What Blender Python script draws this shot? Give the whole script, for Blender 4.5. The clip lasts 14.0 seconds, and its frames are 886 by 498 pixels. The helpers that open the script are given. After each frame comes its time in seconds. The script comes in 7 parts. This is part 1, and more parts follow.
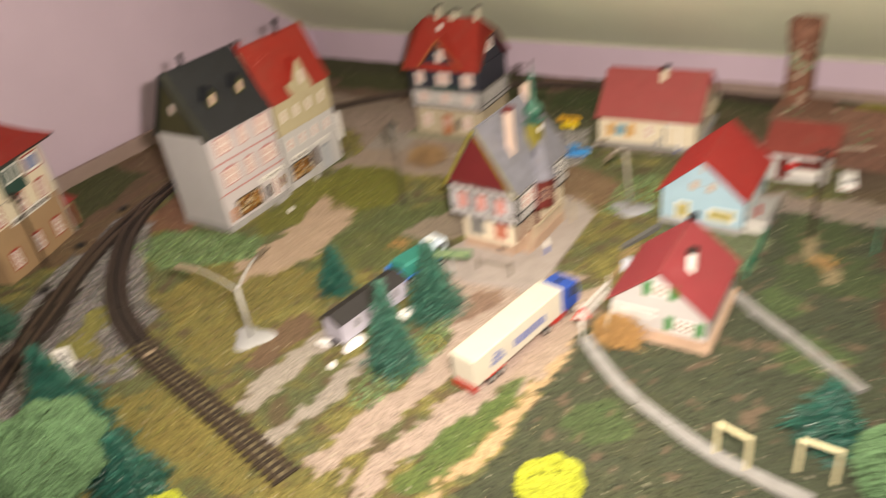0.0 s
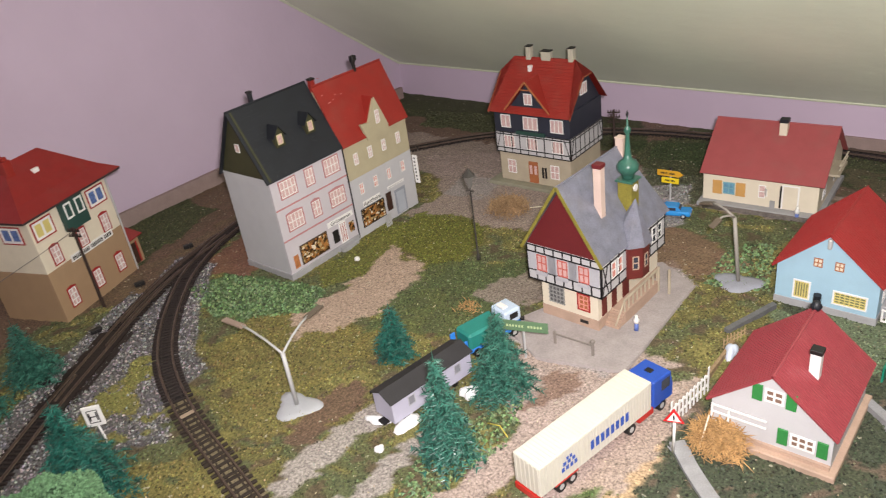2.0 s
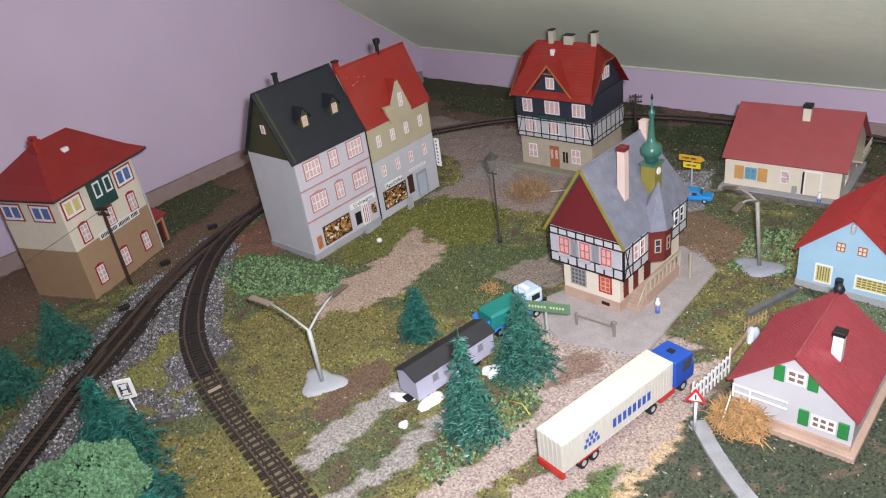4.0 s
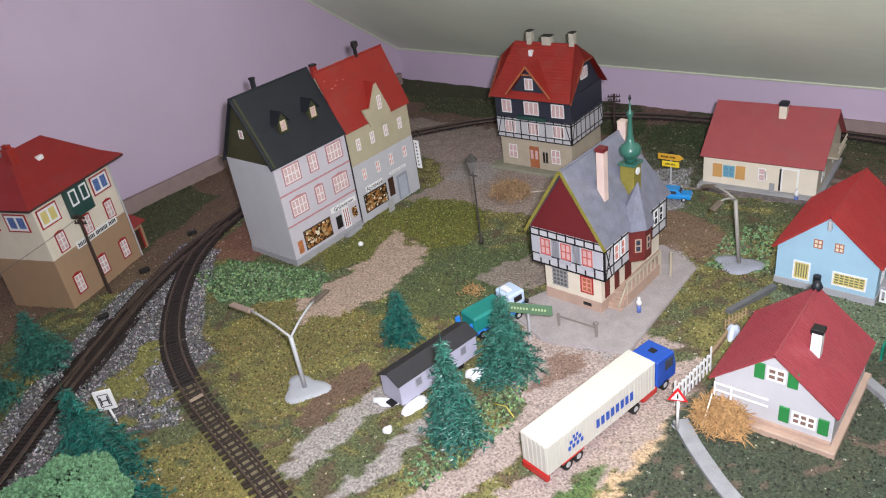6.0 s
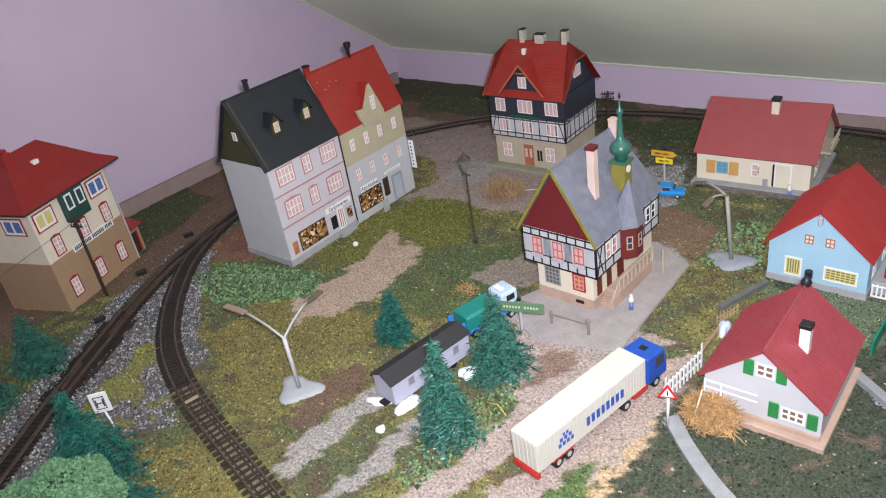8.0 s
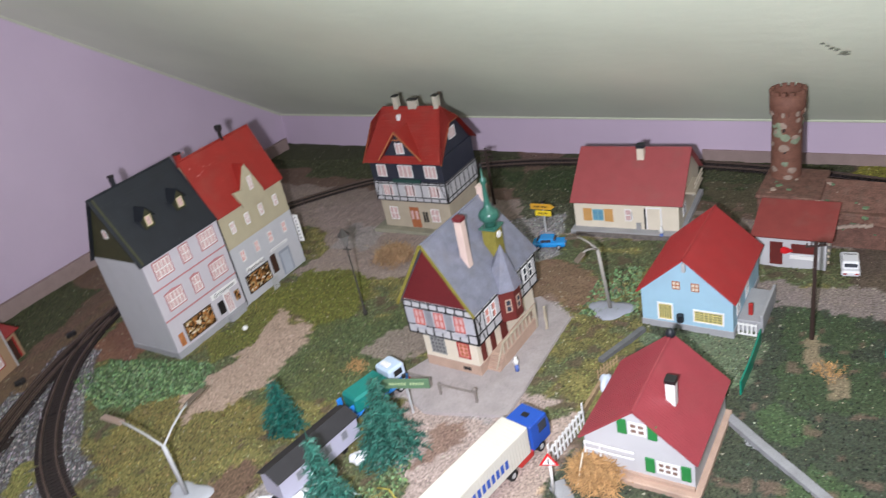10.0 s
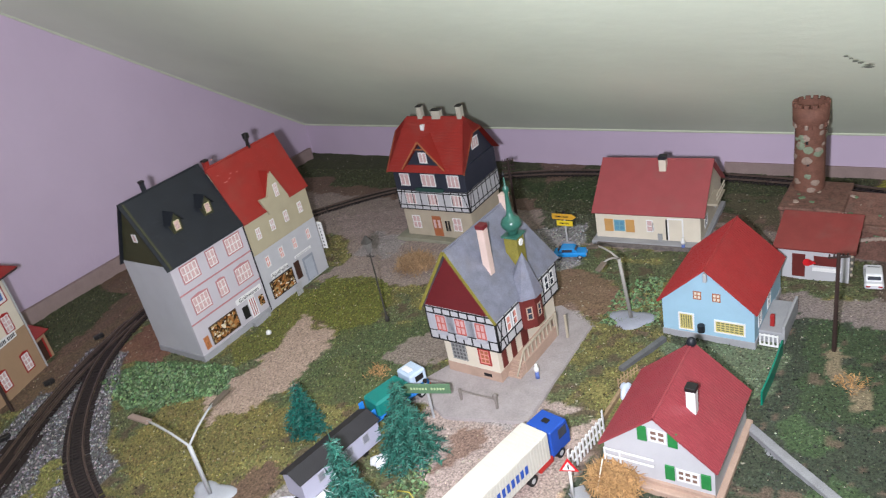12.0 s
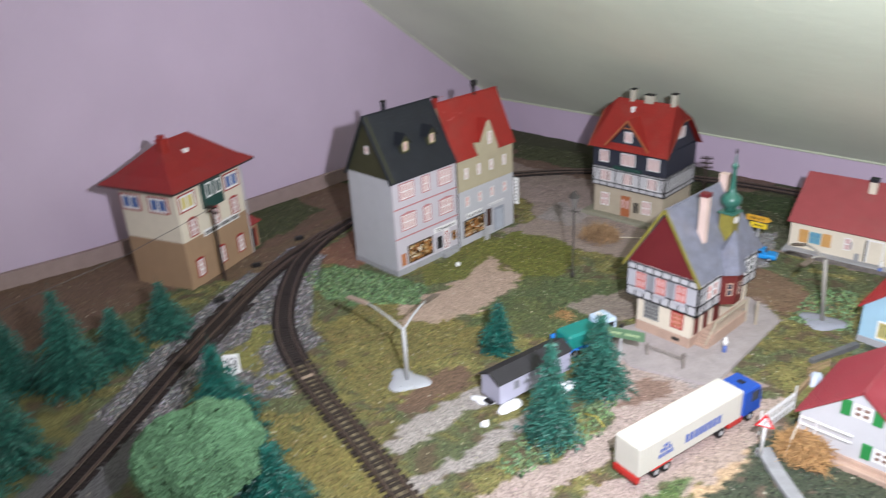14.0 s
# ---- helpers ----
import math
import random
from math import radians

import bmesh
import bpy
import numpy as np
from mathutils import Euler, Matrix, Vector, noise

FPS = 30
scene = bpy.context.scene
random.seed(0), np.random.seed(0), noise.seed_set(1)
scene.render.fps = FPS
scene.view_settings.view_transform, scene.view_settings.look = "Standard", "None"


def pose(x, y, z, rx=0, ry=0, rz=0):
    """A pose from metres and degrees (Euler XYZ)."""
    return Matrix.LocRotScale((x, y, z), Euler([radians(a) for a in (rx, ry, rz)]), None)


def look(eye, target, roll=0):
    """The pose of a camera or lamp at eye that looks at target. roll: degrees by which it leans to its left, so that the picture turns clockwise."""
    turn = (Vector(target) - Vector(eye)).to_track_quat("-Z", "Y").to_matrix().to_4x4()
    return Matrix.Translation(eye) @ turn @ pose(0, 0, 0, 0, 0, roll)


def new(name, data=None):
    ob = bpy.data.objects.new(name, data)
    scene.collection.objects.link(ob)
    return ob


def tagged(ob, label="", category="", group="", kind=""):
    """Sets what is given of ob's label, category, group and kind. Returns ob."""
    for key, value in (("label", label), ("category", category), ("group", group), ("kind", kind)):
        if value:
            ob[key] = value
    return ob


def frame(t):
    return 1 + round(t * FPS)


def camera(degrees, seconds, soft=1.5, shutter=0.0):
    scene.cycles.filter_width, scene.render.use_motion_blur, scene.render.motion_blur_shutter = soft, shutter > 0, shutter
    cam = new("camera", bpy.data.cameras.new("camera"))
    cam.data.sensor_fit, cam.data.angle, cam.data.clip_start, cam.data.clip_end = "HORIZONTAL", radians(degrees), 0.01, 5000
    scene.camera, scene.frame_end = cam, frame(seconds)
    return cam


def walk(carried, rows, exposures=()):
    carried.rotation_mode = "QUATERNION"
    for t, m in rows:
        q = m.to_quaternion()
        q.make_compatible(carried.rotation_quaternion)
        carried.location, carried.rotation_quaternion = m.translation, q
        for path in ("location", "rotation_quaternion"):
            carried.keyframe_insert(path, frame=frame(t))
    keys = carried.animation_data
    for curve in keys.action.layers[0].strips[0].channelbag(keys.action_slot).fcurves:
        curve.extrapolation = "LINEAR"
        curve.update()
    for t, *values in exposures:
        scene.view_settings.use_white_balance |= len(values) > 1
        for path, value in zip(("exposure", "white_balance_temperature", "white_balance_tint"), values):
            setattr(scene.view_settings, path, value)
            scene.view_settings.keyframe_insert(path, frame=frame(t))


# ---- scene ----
cam = camera(61.2, 14.0, 1.15, 0.4)
PATH = [
    (0, (0.306, 0.099, 0.49), (-0.532, 1.587, -0.552), -8.0),
    (0.2, (0.282, 0.152, 0.457), (-0.726, 1.465, -0.666), -12.0),
    (0.5, (0.269, 0.207, 0.465), (-0.734, 1.538, -0.641), -11.5),
    (1, (0.254, 0.198, 0.458), (-0.753, 1.521, -0.654), -8.5),
    (1.5, (0.272, 0.204, 0.47), (-0.69, 1.62, -0.565), -8.1),
    (2, (0.273, 0.198, 0.47), (-0.784, 1.611, -0.471), -8.4),
    (2.5, (0.266, 0.182, 0.463), (-0.825, 1.552, -0.503), -8.0),
    (5, (0.272, 0.183, 0.474), (-0.794, 1.571, -0.494), -8.8),
    (5.5, (0.271, 0.186, 0.474), (-0.784, 1.58, -0.497), -8.8),
    (6, (0.27, 0.186, 0.473), (-0.772, 1.588, -0.501), -8.7),
    (6.5, (0.27, 0.187, 0.475), (-0.774, 1.586, -0.501), -9.0),
    (7, (0.271, 0.186, 0.474), (-0.774, 1.584, -0.502), -9.1),
    (9.3, (0.294, 0.199, 0.483), (-0.743, 1.603, -0.493), -10.8),
    (9.5, (0.295, 0.201, 0.489), (-0.712, 1.636, -0.473), -10.7),
    (10, (0.325, 0.236, 0.503), (-0.57, 1.767, -0.422), -12.3),
    (10.5, (0.336, 0.242, 0.513), (-0.54, 1.822, -0.345), -13.9),
    (11, (0.329, 0.238, 0.509), (-0.554, 1.812, -0.353), -13.7),
    (11.5, (0.337, 0.235, 0.515), (-0.556, 1.805, -0.344), -13.6),
    (12, (0.327, 0.224, 0.503), (-0.616, 1.75, -0.383), -12.2),
    (12.5, (0.322, 0.22, 0.497), (-0.6, 1.747, -0.406), -10.3),
    (13, (0.31, 0.211, 0.489), (-0.587, 1.76, -0.403), -8.4),
    (13.5, (0.294, 0.156, 0.49), (-0.715, 1.67, -0.34), -6.5),
    (14, (0.261, 0.075, 0.468), (-0.908, 1.475, -0.354), -3.1),
]
walk(cam, [(t, look(eye, target, roll)) for t, eye, target, roll in PATH],
     [(0.0, 0.2, 9900, 14), (0.6, 0.12, 8800, 15), (1.5, 0.08, 8000, 14), (2.5, 0.08, 7200, 15), (5.0, 0.03, 6650, 14), (9.5, 0.06, 6550, 13), (13.0, 0.03, 6500, 12), (14.0, 0.16, 6500, 12)])

# ---- light: a phone's torch beside the lens, and an added fill lamp behind it ----
world = bpy.data.worlds.new("world")
scene.world = world
world.use_nodes = True
world.node_tree.nodes["Background"].inputs[0].default_value = (0.9, 0.85, 0.8, 1)
world.node_tree.nodes["Background"].inputs[1].default_value = 0.012


def lamp(name, kind, place, target, power, size, colour):
    data = bpy.data.lights.new(name, kind)
    data.energy, data.color = power, colour
    if kind == "AREA":
        data.shape, data.size = "DISK", size
    else:
        data.shadow_soft_size = size
    ob = new(name, data)
    ob.matrix_world = look(place, target)
    return ob


torch = lamp("torch", "SPOT", (0.292, 0.202, 0.492), (-0.15, 1.25, 0.26), 38.0, 0.011, (0.94, 0.97, 1.09))
torch.data.spot_size, torch.data.spot_blend = radians(163), 1.0
# added soft fill from behind the camera, no known lamp of the room
fill_lamp = lamp("fill_lamp", "AREA", (0.75, -0.6, 1.2), (-0.1, 0.8, 0), 4.0, 0.6, (0.96, 0.97, 1.04))

# ---- materials ----
MATS = {}


def mat(name, rgb, rough=0.55, metal=0.0, var=0.12, grain=900.0, blotch=60.0, bump=0.15, spec=0.4, island=0.0, dirt=0.0):
    """A painted or moulded surface: grain, blotches, fine relief, optional dirt."""
    if name in MATS:
        return MATS[name]
    m = bpy.data.materials.new(name)
    m.use_nodes = True
    nt = m.node_tree
    b = nt.nodes["Principled BSDF"]
    b.inputs["Roughness"].default_value, b.inputs["Metallic"].default_value = rough, metal
    b.inputs["Specular IOR Level"].default_value = spec
    tc = nt.nodes.new("ShaderNodeTexCoord")
    n1, n2 = nt.nodes.new("ShaderNodeTexNoise"), nt.nodes.new("ShaderNodeTexNoise")
    n1.inputs["Scale"].default_value, n2.inputs["Scale"].default_value = grain, blotch
    n1.inputs["Detail"].default_value, n2.inputs["Detail"].default_value = 2, 4
    for n in (n1, n2):
        nt.links.new(tc.outputs["Object"], n.inputs["Vector"])
    add = nt.nodes.new("ShaderNodeMath")
    add.operation = "ADD"
    nt.links.new(n1.outputs["Fac"], add.inputs[0])
    nt.links.new(n2.outputs["Fac"], add.inputs[1])
    mr = nt.nodes.new("ShaderNodeMapRange")
    mr.inputs["From Min"].default_value, mr.inputs["From Max"].default_value = 0.6, 1.4
    mr.inputs["To Min"].default_value, mr.inputs["To Max"].default_value = 1 - var, 1 + var
    nt.links.new(add.outputs[0], mr.inputs["Value"])
    value = mr.outputs[0]
    if island:
        info = nt.nodes.new("ShaderNodeNewGeometry")
        mi = nt.nodes.new("ShaderNodeMapRange")
        mi.inputs["To Min"].default_value, mi.inputs["To Max"].default_value = 1 - island, 1 + island
        nt.links.new(info.outputs["Random Per Island"], mi.inputs["Value"])
        mu = nt.nodes.new("ShaderNodeMath")
        mu.operation = "MULTIPLY"
        nt.links.new(value, mu.inputs[0])
        nt.links.new(mi.outputs[0], mu.inputs[1])
        value = mu.outputs[0]
    hsv = nt.nodes.new("ShaderNodeHueSaturation")
    hsv.inputs["Color"].default_value = (*rgb, 1)
    nt.links.new(value, hsv.inputs["Value"])
    colour = hsv.outputs[0]
    if dirt:
        n3 = nt.nodes.new("ShaderNodeTexNoise")
        n3.inputs["Scale"].default_value, n3.inputs["Detail"].default_value = blotch * 0.7, 6
        nt.links.new(tc.outputs["Object"], n3.inputs["Vector"])
        md = nt.nodes.new("ShaderNodeMapRange")
        md.inputs["From Min"].default_value, md.inputs["From Max"].default_value = 0.5, 0.75
        md.inputs["To Max"].default_value = dirt
        nt.links.new(n3.outputs["Fac"], md.inputs["Value"])
        mx = nt.nodes.new("ShaderNodeMix")
        mx.data_type = "RGBA"
        nt.links.new(md.outputs[0], mx.inputs[0])
        nt.links.new(colour, mx.inputs[6])
        mx.inputs[7].default_value = (0.16, 0.13, 0.10, 1)
        colour = mx.outputs[2]
    nt.links.new(colour, b.inputs["Base Color"])
    bp = nt.nodes.new("ShaderNodeBump")
    bp.inputs["Strength"].default_value, bp.inputs["Distance"].default_value = bump, 0.0004
    nt.links.new(n1.outputs["Fac"], bp.inputs["Height"])
    nt.links.new(bp.outputs[0], b.inputs["Normal"])
    MATS[name] = m
    return m


RED_TILE = mat("red_plastic_tile", (0.28, 0.024, 0.018), 0.42, var=0.14, dirt=0.12)
CRIMSON = mat("crimson_roof", (0.28, 0.048, 0.058), 0.34, var=0.12, dirt=0.08)
RUST = mat("rust_red_roof", (0.30, 0.06, 0.062), 0.6, var=0.1, dirt=0.15)
MAROON = mat("maroon_roof", (0.13, 0.015, 0.018), 0.5, var=0.12)
SLATE = mat("dark_slate", (0.015, 0.017, 0.022), 0.45, var=0.25)
STATION_SLATE = mat("blue_black_slate", (0.026, 0.029, 0.044), 0.5, var=0.15)
SLATE_BLUE = mat("blue_grey_slate", (0.16, 0.165, 0.205), 0.3, var=0.3, blotch=90, dirt=0.25)
MOSS = mat("moss_edge", (0.20, 0.17, 0.03), 0.8, var=0.3)
GREY_WALL = mat("light_grey_wall", (0.46, 0.46, 0.48), 0.6, var=0.05, dirt=0.06)
LILAC_WALL = mat("lilac_grey_wall", (0.50, 0.47, 0.50), 0.6, var=0.05, dirt=0.06)
OCHRE_WALL = mat("ochre_grey_wall", (0.42, 0.37, 0.25), 0.6, var=0.08, dirt=0.08)
BEIGE = mat("beige_stone_wall", (0.42, 0.36, 0.27), 0.7, var=0.12, dirt=0.15)
CREAM = mat("cream_wall", (0.66, 0.59, 0.47), 0.65, var=0.06, dirt=0.08)
BROWN_WALL = mat("brown_plinth_wall", (0.34, 0.22, 0.13), 0.65, var=0.08, dirt=0.08)
PINK_STONE = mat("pinkish_plinth_stone", (0.42, 0.29, 0.22), 0.75, var=0.15, dirt=0.2)
SKY_BLUE = mat("pale_blue_wall", (0.31, 0.49, 0.60), 0.6, var=0.05, dirt=0.08)
WHITE = mat("white_plastic", (0.75, 0.74, 0.72), 0.5, var=0.05, dirt=0.05)
WHITE_WALL = mat("white_wall", (0.48, 0.475, 0.485), 0.6, var=0.05, dirt=0.07)
TIMBER = mat("black_timber", (0.012, 0.011, 0.012), 0.55, var=0.3)
RED_BROWN = mat("red_brown_boards", (0.12, 0.018, 0.015), 0.55, var=0.2)
PINK_GLASS = mat("pinkish_window_paper", (0.56, 0.38, 0.36), 0.35, var=0.35, blotch=350)
RED_GLASS = mat("reddish_window_paper", (0.62, 0.25, 0.20), 0.35, var=0.15)
DARK_GLASS = mat("dark_window", (0.04, 0.045, 0.06), 0.15, var=0.3)
BLUE_GLASS = mat("blue_window", (0.10, 0.16, 0.35), 0.2, var=0.6, blotch=300)
YELLOW_GLASS = mat("yellow_window_paper", (0.60, 0.50, 0.18), 0.4, var=0.15)


def display_material():
    """A printed shop window: dark ground with brown, orange and cream goods."""
    m = bpy.data.materials.new("shop_window_display")
    m.use_nodes = True
    nt = m.node_tree
    b = nt.nodes["Principled BSDF"]
    b.inputs["Roughness"].default_value = 0.25
    tc, v, r = nt.nodes.new("ShaderNodeTexCoord"), nt.nodes.new("ShaderNodeTexVoronoi"), nt.nodes.new("ShaderNodeValToRGB")
    v.inputs["Scale"].default_value = 340
    nt.links.new(tc.outputs["Object"], v.inputs["Vector"])
    sep = nt.nodes.new("ShaderNodeSeparateColor")
    nt.links.new(v.outputs["Color"], sep.inputs[0])
    nt.links.new(sep.outputs[0], r.inputs[0])
    r.color_ramp.interpolation = "CONSTANT"
    r.color_ramp.elements[0].color = (0.05, 0.025, 0.012, 1)
    r.color_ramp.elements[1].position, r.color_ramp.elements[1].color = 0.88, (0.70, 0.60, 0.45, 1)
    for x, c in ((0.4, (0.20, 0.10, 0.035, 1)), (0.62, (0.38, 0.16, 0.05, 1)), (0.78, (0.42, 0.30, 0.14, 1))):
        r.color_ramp.elements.new(x).color = c
    nt.links.new(r.outputs[0], b.inputs["Base Color"])
    return m


SHOP = display_material()
RED_FRAME = mat("red_window_frame", (0.33, 0.02, 0.018), 0.5)
ROSE = mat("rose_trim", (0.44, 0.20, 0.20), 0.6)
ORANGE_WOOD = mat("orange_brown_wood", (0.36, 0.12, 0.05), 0.55)
GREEN_PAINT = mat("green_shutter", (0.02, 0.20, 0.05), 0.5)
DARK_GREEN = mat("dark_green_paint", (0.02, 0.06, 0.05), 0.5)
COPPER = mat("copper_green", (0.03, 0.115, 0.085), 0.3, var=0.25, dirt=0.1)
CONCRETE = mat("grey_plinth", (0.32, 0.32, 0.33), 0.75, var=0.12, dirt=0.1)
CHIMNEY = mat("pinkish_chimney", (0.58, 0.44, 0.38), 0.65, var=0.12)
CHIM_BEIGE = mat("beige_chimney", (0.42, 0.40, 0.32), 0.65, var=0.1)
BLACK = mat("black_plastic", (0.012, 0.011, 0.011), 0.5, var=0.3)
GREY_PLASTIC = mat("grey_plastic", (0.42, 0.42, 0.42), 0.4, var=0.06)
GLUE = mat("glossy_white_glue", (0.40, 0.41, 0.44), 0.12, var=0.06, spec=0.6)

# ---- building helpers (centimetres inside a thing) ----
CM = 0.01


def thing(name, label, category, x, y, z=0.0, rot=0.0, group="", kind=""):
    ob = new(name)
    ob.empty_display_size = 0.01
    ob.matrix_world = pose(x * CM, y * CM, z * CM, 0, 0, rot)
    return tagged(ob, label, category, group, kind)


def part(name, bm, material, parent, label="", smooth=False):
    me = bpy.data.meshes.new(name)
    bm.normal_update()
    bm.to_mesh(me)
    bm.free()
    me.transform(Matrix.Diagonal((CM, CM, CM, 1)))
    me.materials.append(material)
    if smooth:
        for p in me.polygons:
            p.use_smooth = True
    ob = new(name, me)
    ob.parent = parent
    return tagged(ob, label)


def mesh_part(name, verts, faces, material, parent, label="", smooth=False):
    me = bpy.data.meshes.new(name)
    me.from_pydata([tuple(c * CM for c in v) for v in verts], [], faces)
    me.materials.append(material)
    if smooth:
        for p in me.polygons:
            p.use_smooth = True
    ob = new(name, me)
    ob.parent = parent
    return tagged(ob, label)


def add_box(bm, x0, x1, y0, y1, z0, z1, m=None):
    vs = [bm.verts.new((x, y, z)) for x in (x0, x1) for y in (y0, y1) for z in (z0, z1)]
    for f in ((0, 1, 3, 2), (4, 6, 7, 5), (0, 4, 5, 1), (2, 3, 7, 6), (0, 2, 6, 4), (1, 5, 7, 3)):
        bm.faces.new([vs[i] for i in f])
    if m is not None:
        bmesh.ops.transform(bm, matrix=m, verts=vs)
    return vs


def bevel(bm, w):
    if w:
        bmesh.ops.bevel(bm, geom=bm.edges[:], offset=w, segments=1, affect="EDGES")


def box(name, material, parent, x, y, z, bev=0.03, label="", m=None):
    bm = bmesh.new()
    add_box(bm, *x, *y, *z)
    bevel(bm, bev)
    if m is not None:
        bmesh.ops.transform(bm, matrix=m, verts=bm.verts[:])
    return part(name, bm, material, parent, label)


def add_prism(bm, outline, depth):
    """Outline of 3D points, pushed along the vector depth."""
    d = Vector(depth)
    a = [bm.verts.new(p) for p in outline]
    b = [bm.verts.new(Vector(p) + d) for p in outline]
    bm.faces.new(a)
    bm.faces.new(b[::-1])
    for i in range(len(a)):
        j = (i + 1) % len(a)
        bm.faces.new((a[j], a[i], b[i], b[j]))


def prism(name, material, parent, outline, depth, bev=0.0, label=""):
    bm = bmesh.new()
    add_prism(bm, outline, depth)
    bmesh.ops.recalc_face_normals(bm, faces=bm.faces[:])
    bevel(bm, bev)
    return part(name, bm, material, parent, label)


def add_cyl(bm, p0, p1, r0, r1, seg=12):
    p0, p1 = Vector(p0), Vector(p1)
    q = (p1 - p0).to_track_quat("Z", "Y").to_matrix()
    rings = []
    for p, r in ((p0, r0), (p1, r1)):
        rings.append([bm.verts.new(p + q @ Vector((r * math.cos(2 * math.pi * i / seg), r * math.sin(2 * math.pi * i / seg), 0))) for i in range(seg)])
    for i in range(seg):
        j = (i + 1) % seg
        bm.faces.new((rings[0][i], rings[0][j], rings[1][j], rings[1][i]))
    bm.faces.new(rings[0][::-1])
    bm.faces.new(rings[1])


def cyl(name, material, parent, p0, p1, r0, r1=None, seg=12, label="", smooth=False):
    bm = bmesh.new()
    add_cyl(bm, p0, p1, r0, r0 if r1 is None else r1, seg)
    return part(name, bm, material, parent, label, smooth)


def lathe(name, material, parent, profile, seg=16, label="", at=(0, 0), smooth=True):
    verts, faces = [], []
    for r, z in profile:
        verts += [(at[0] + r * math.cos(2 * math.pi * i / seg), at[1] + r * math.sin(2 * math.pi * i / seg), z) for i in range(seg)]
    for k in range(len(profile) - 1):
        for i in range(seg):
            j = (i + 1) % seg
            faces.append((k * seg + i, k * seg + j, (k + 1) * seg + j, (k + 1) * seg + i))
    faces += [tuple(range(seg))[::-1], tuple((len(profile) - 1) * seg + i for i in range(seg))]
    return mesh_part(name, verts, faces, material, parent, label, smooth)


def tube(name, material, parent, points, r, seg=7, label=""):
    bm = bmesh.new()
    pts = [Vector(p) for p in points]
    rings = []
    for i, p in enumerate(pts):
        d = (pts[min(i + 1, len(pts) - 1)] - pts[max(i - 1, 0)]).normalized()
        q = d.to_track_quat("Z", "Y").to_matrix()
        rings.append([bm.verts.new(p + q @ Vector((r * math.cos(2 * math.pi * k / seg), r * math.sin(2 * math.pi * k / seg), 0))) for k in range(seg)])
    for a, b in zip(rings, rings[1:]):
        for k in range(seg):
            j = (k + 1) % seg
            bm.faces.new((a[k], a[j], b[j], b[k]))
    bm.faces.new(rings[0][::-1])
    bm.faces.new(rings[-1])
    return part(name, bm, material, parent, label, True)


def slab(name, material, parent, quad, thick, label="", ribs=0, rib_h=0.05, bev=0.02):
    """A thick roof plane over the corners quad (eave a, eave b, ridge b, ridge a), with raised ribs running up the slope or tile rows."""
    a, b, c, d = (Vector(p) for p in quad)
    n = (b - a).cross(d - a).normalized()
    bm = bmesh.new()
    add_prism(bm, [a, b, c, d], -n * thick)
    bmesh.ops.recalc_face_normals(bm, faces=bm.faces[:])
    roof = part(name, bm, material, parent, label)
    for i in range(ribs):
        s = (i + 0.5) / ribs
        p, q = a.lerp(b, s), d.lerp(c, s)
        w = (b - a).normalized() * 0.035
        prism("roof_rib", material, roof, [p - w, p + w, q + w, q - w], n * rib_h)
    return roof


def split_parts(name, bm, material, parent, label=""):
    """One part for each loose piece of bm."""
    seen, groups = set(), []
    for v in bm.verts:
        if v in seen:
            continue
        todo, group = [v], []
        seen.add(v)
        while todo:
            u = todo.pop()
            group.append(u)
            for e in u.link_edges:
                w = e.other_vert(u)
                if w not in seen:
                    seen.add(w)
                    todo.append(w)
        groups.append(group)
    made = []
    for group in groups:
        index = {v: i for i, v in enumerate(group)}
        faces = {f for v in group for f in v.link_faces}
        made.append(mesh_part(name, [tuple(v.co) for v in group], [tuple(index[v] for v in f.verts) for f in sorted(faces, key=lambda f: [index[v] for v in f.verts])], material, parent, label))
    bm.free()
    return made


def rows_of_tiles(name, material, parent, quad, rows, lift=0.028, label=""):
    """Overlapping tile courses on the roof plane quad: each course is a tilted strip."""
    a, b, c, d = (Vector(p) for p in quad)
    n = (b - a).cross(d - a).normalized()
    for k in range(rows):
        s0, s1 = k / rows, min((k + 1.15) / rows, 1)
        p, q, r, s = a.lerp(d, s0), b.lerp(c, s0), b.lerp(c, s1), a.lerp(d, s1)
        vs = [tuple(v) for v in (p + n * lift, q + n * lift, r + n * 0.005, s + n * 0.005, p, q)]
        mesh_part(name, vs, [(0, 1, 2, 3), (4, 5, 1, 0)], material, parent, label)


def face(x, y, rot=0.0):
    """A wall's own frame in its building: x along the wall, -y outwards, z up."""
    return Matrix.Translation((x, y, 0)) @ Matrix.Rotation(radians(rot), 4, "Z")


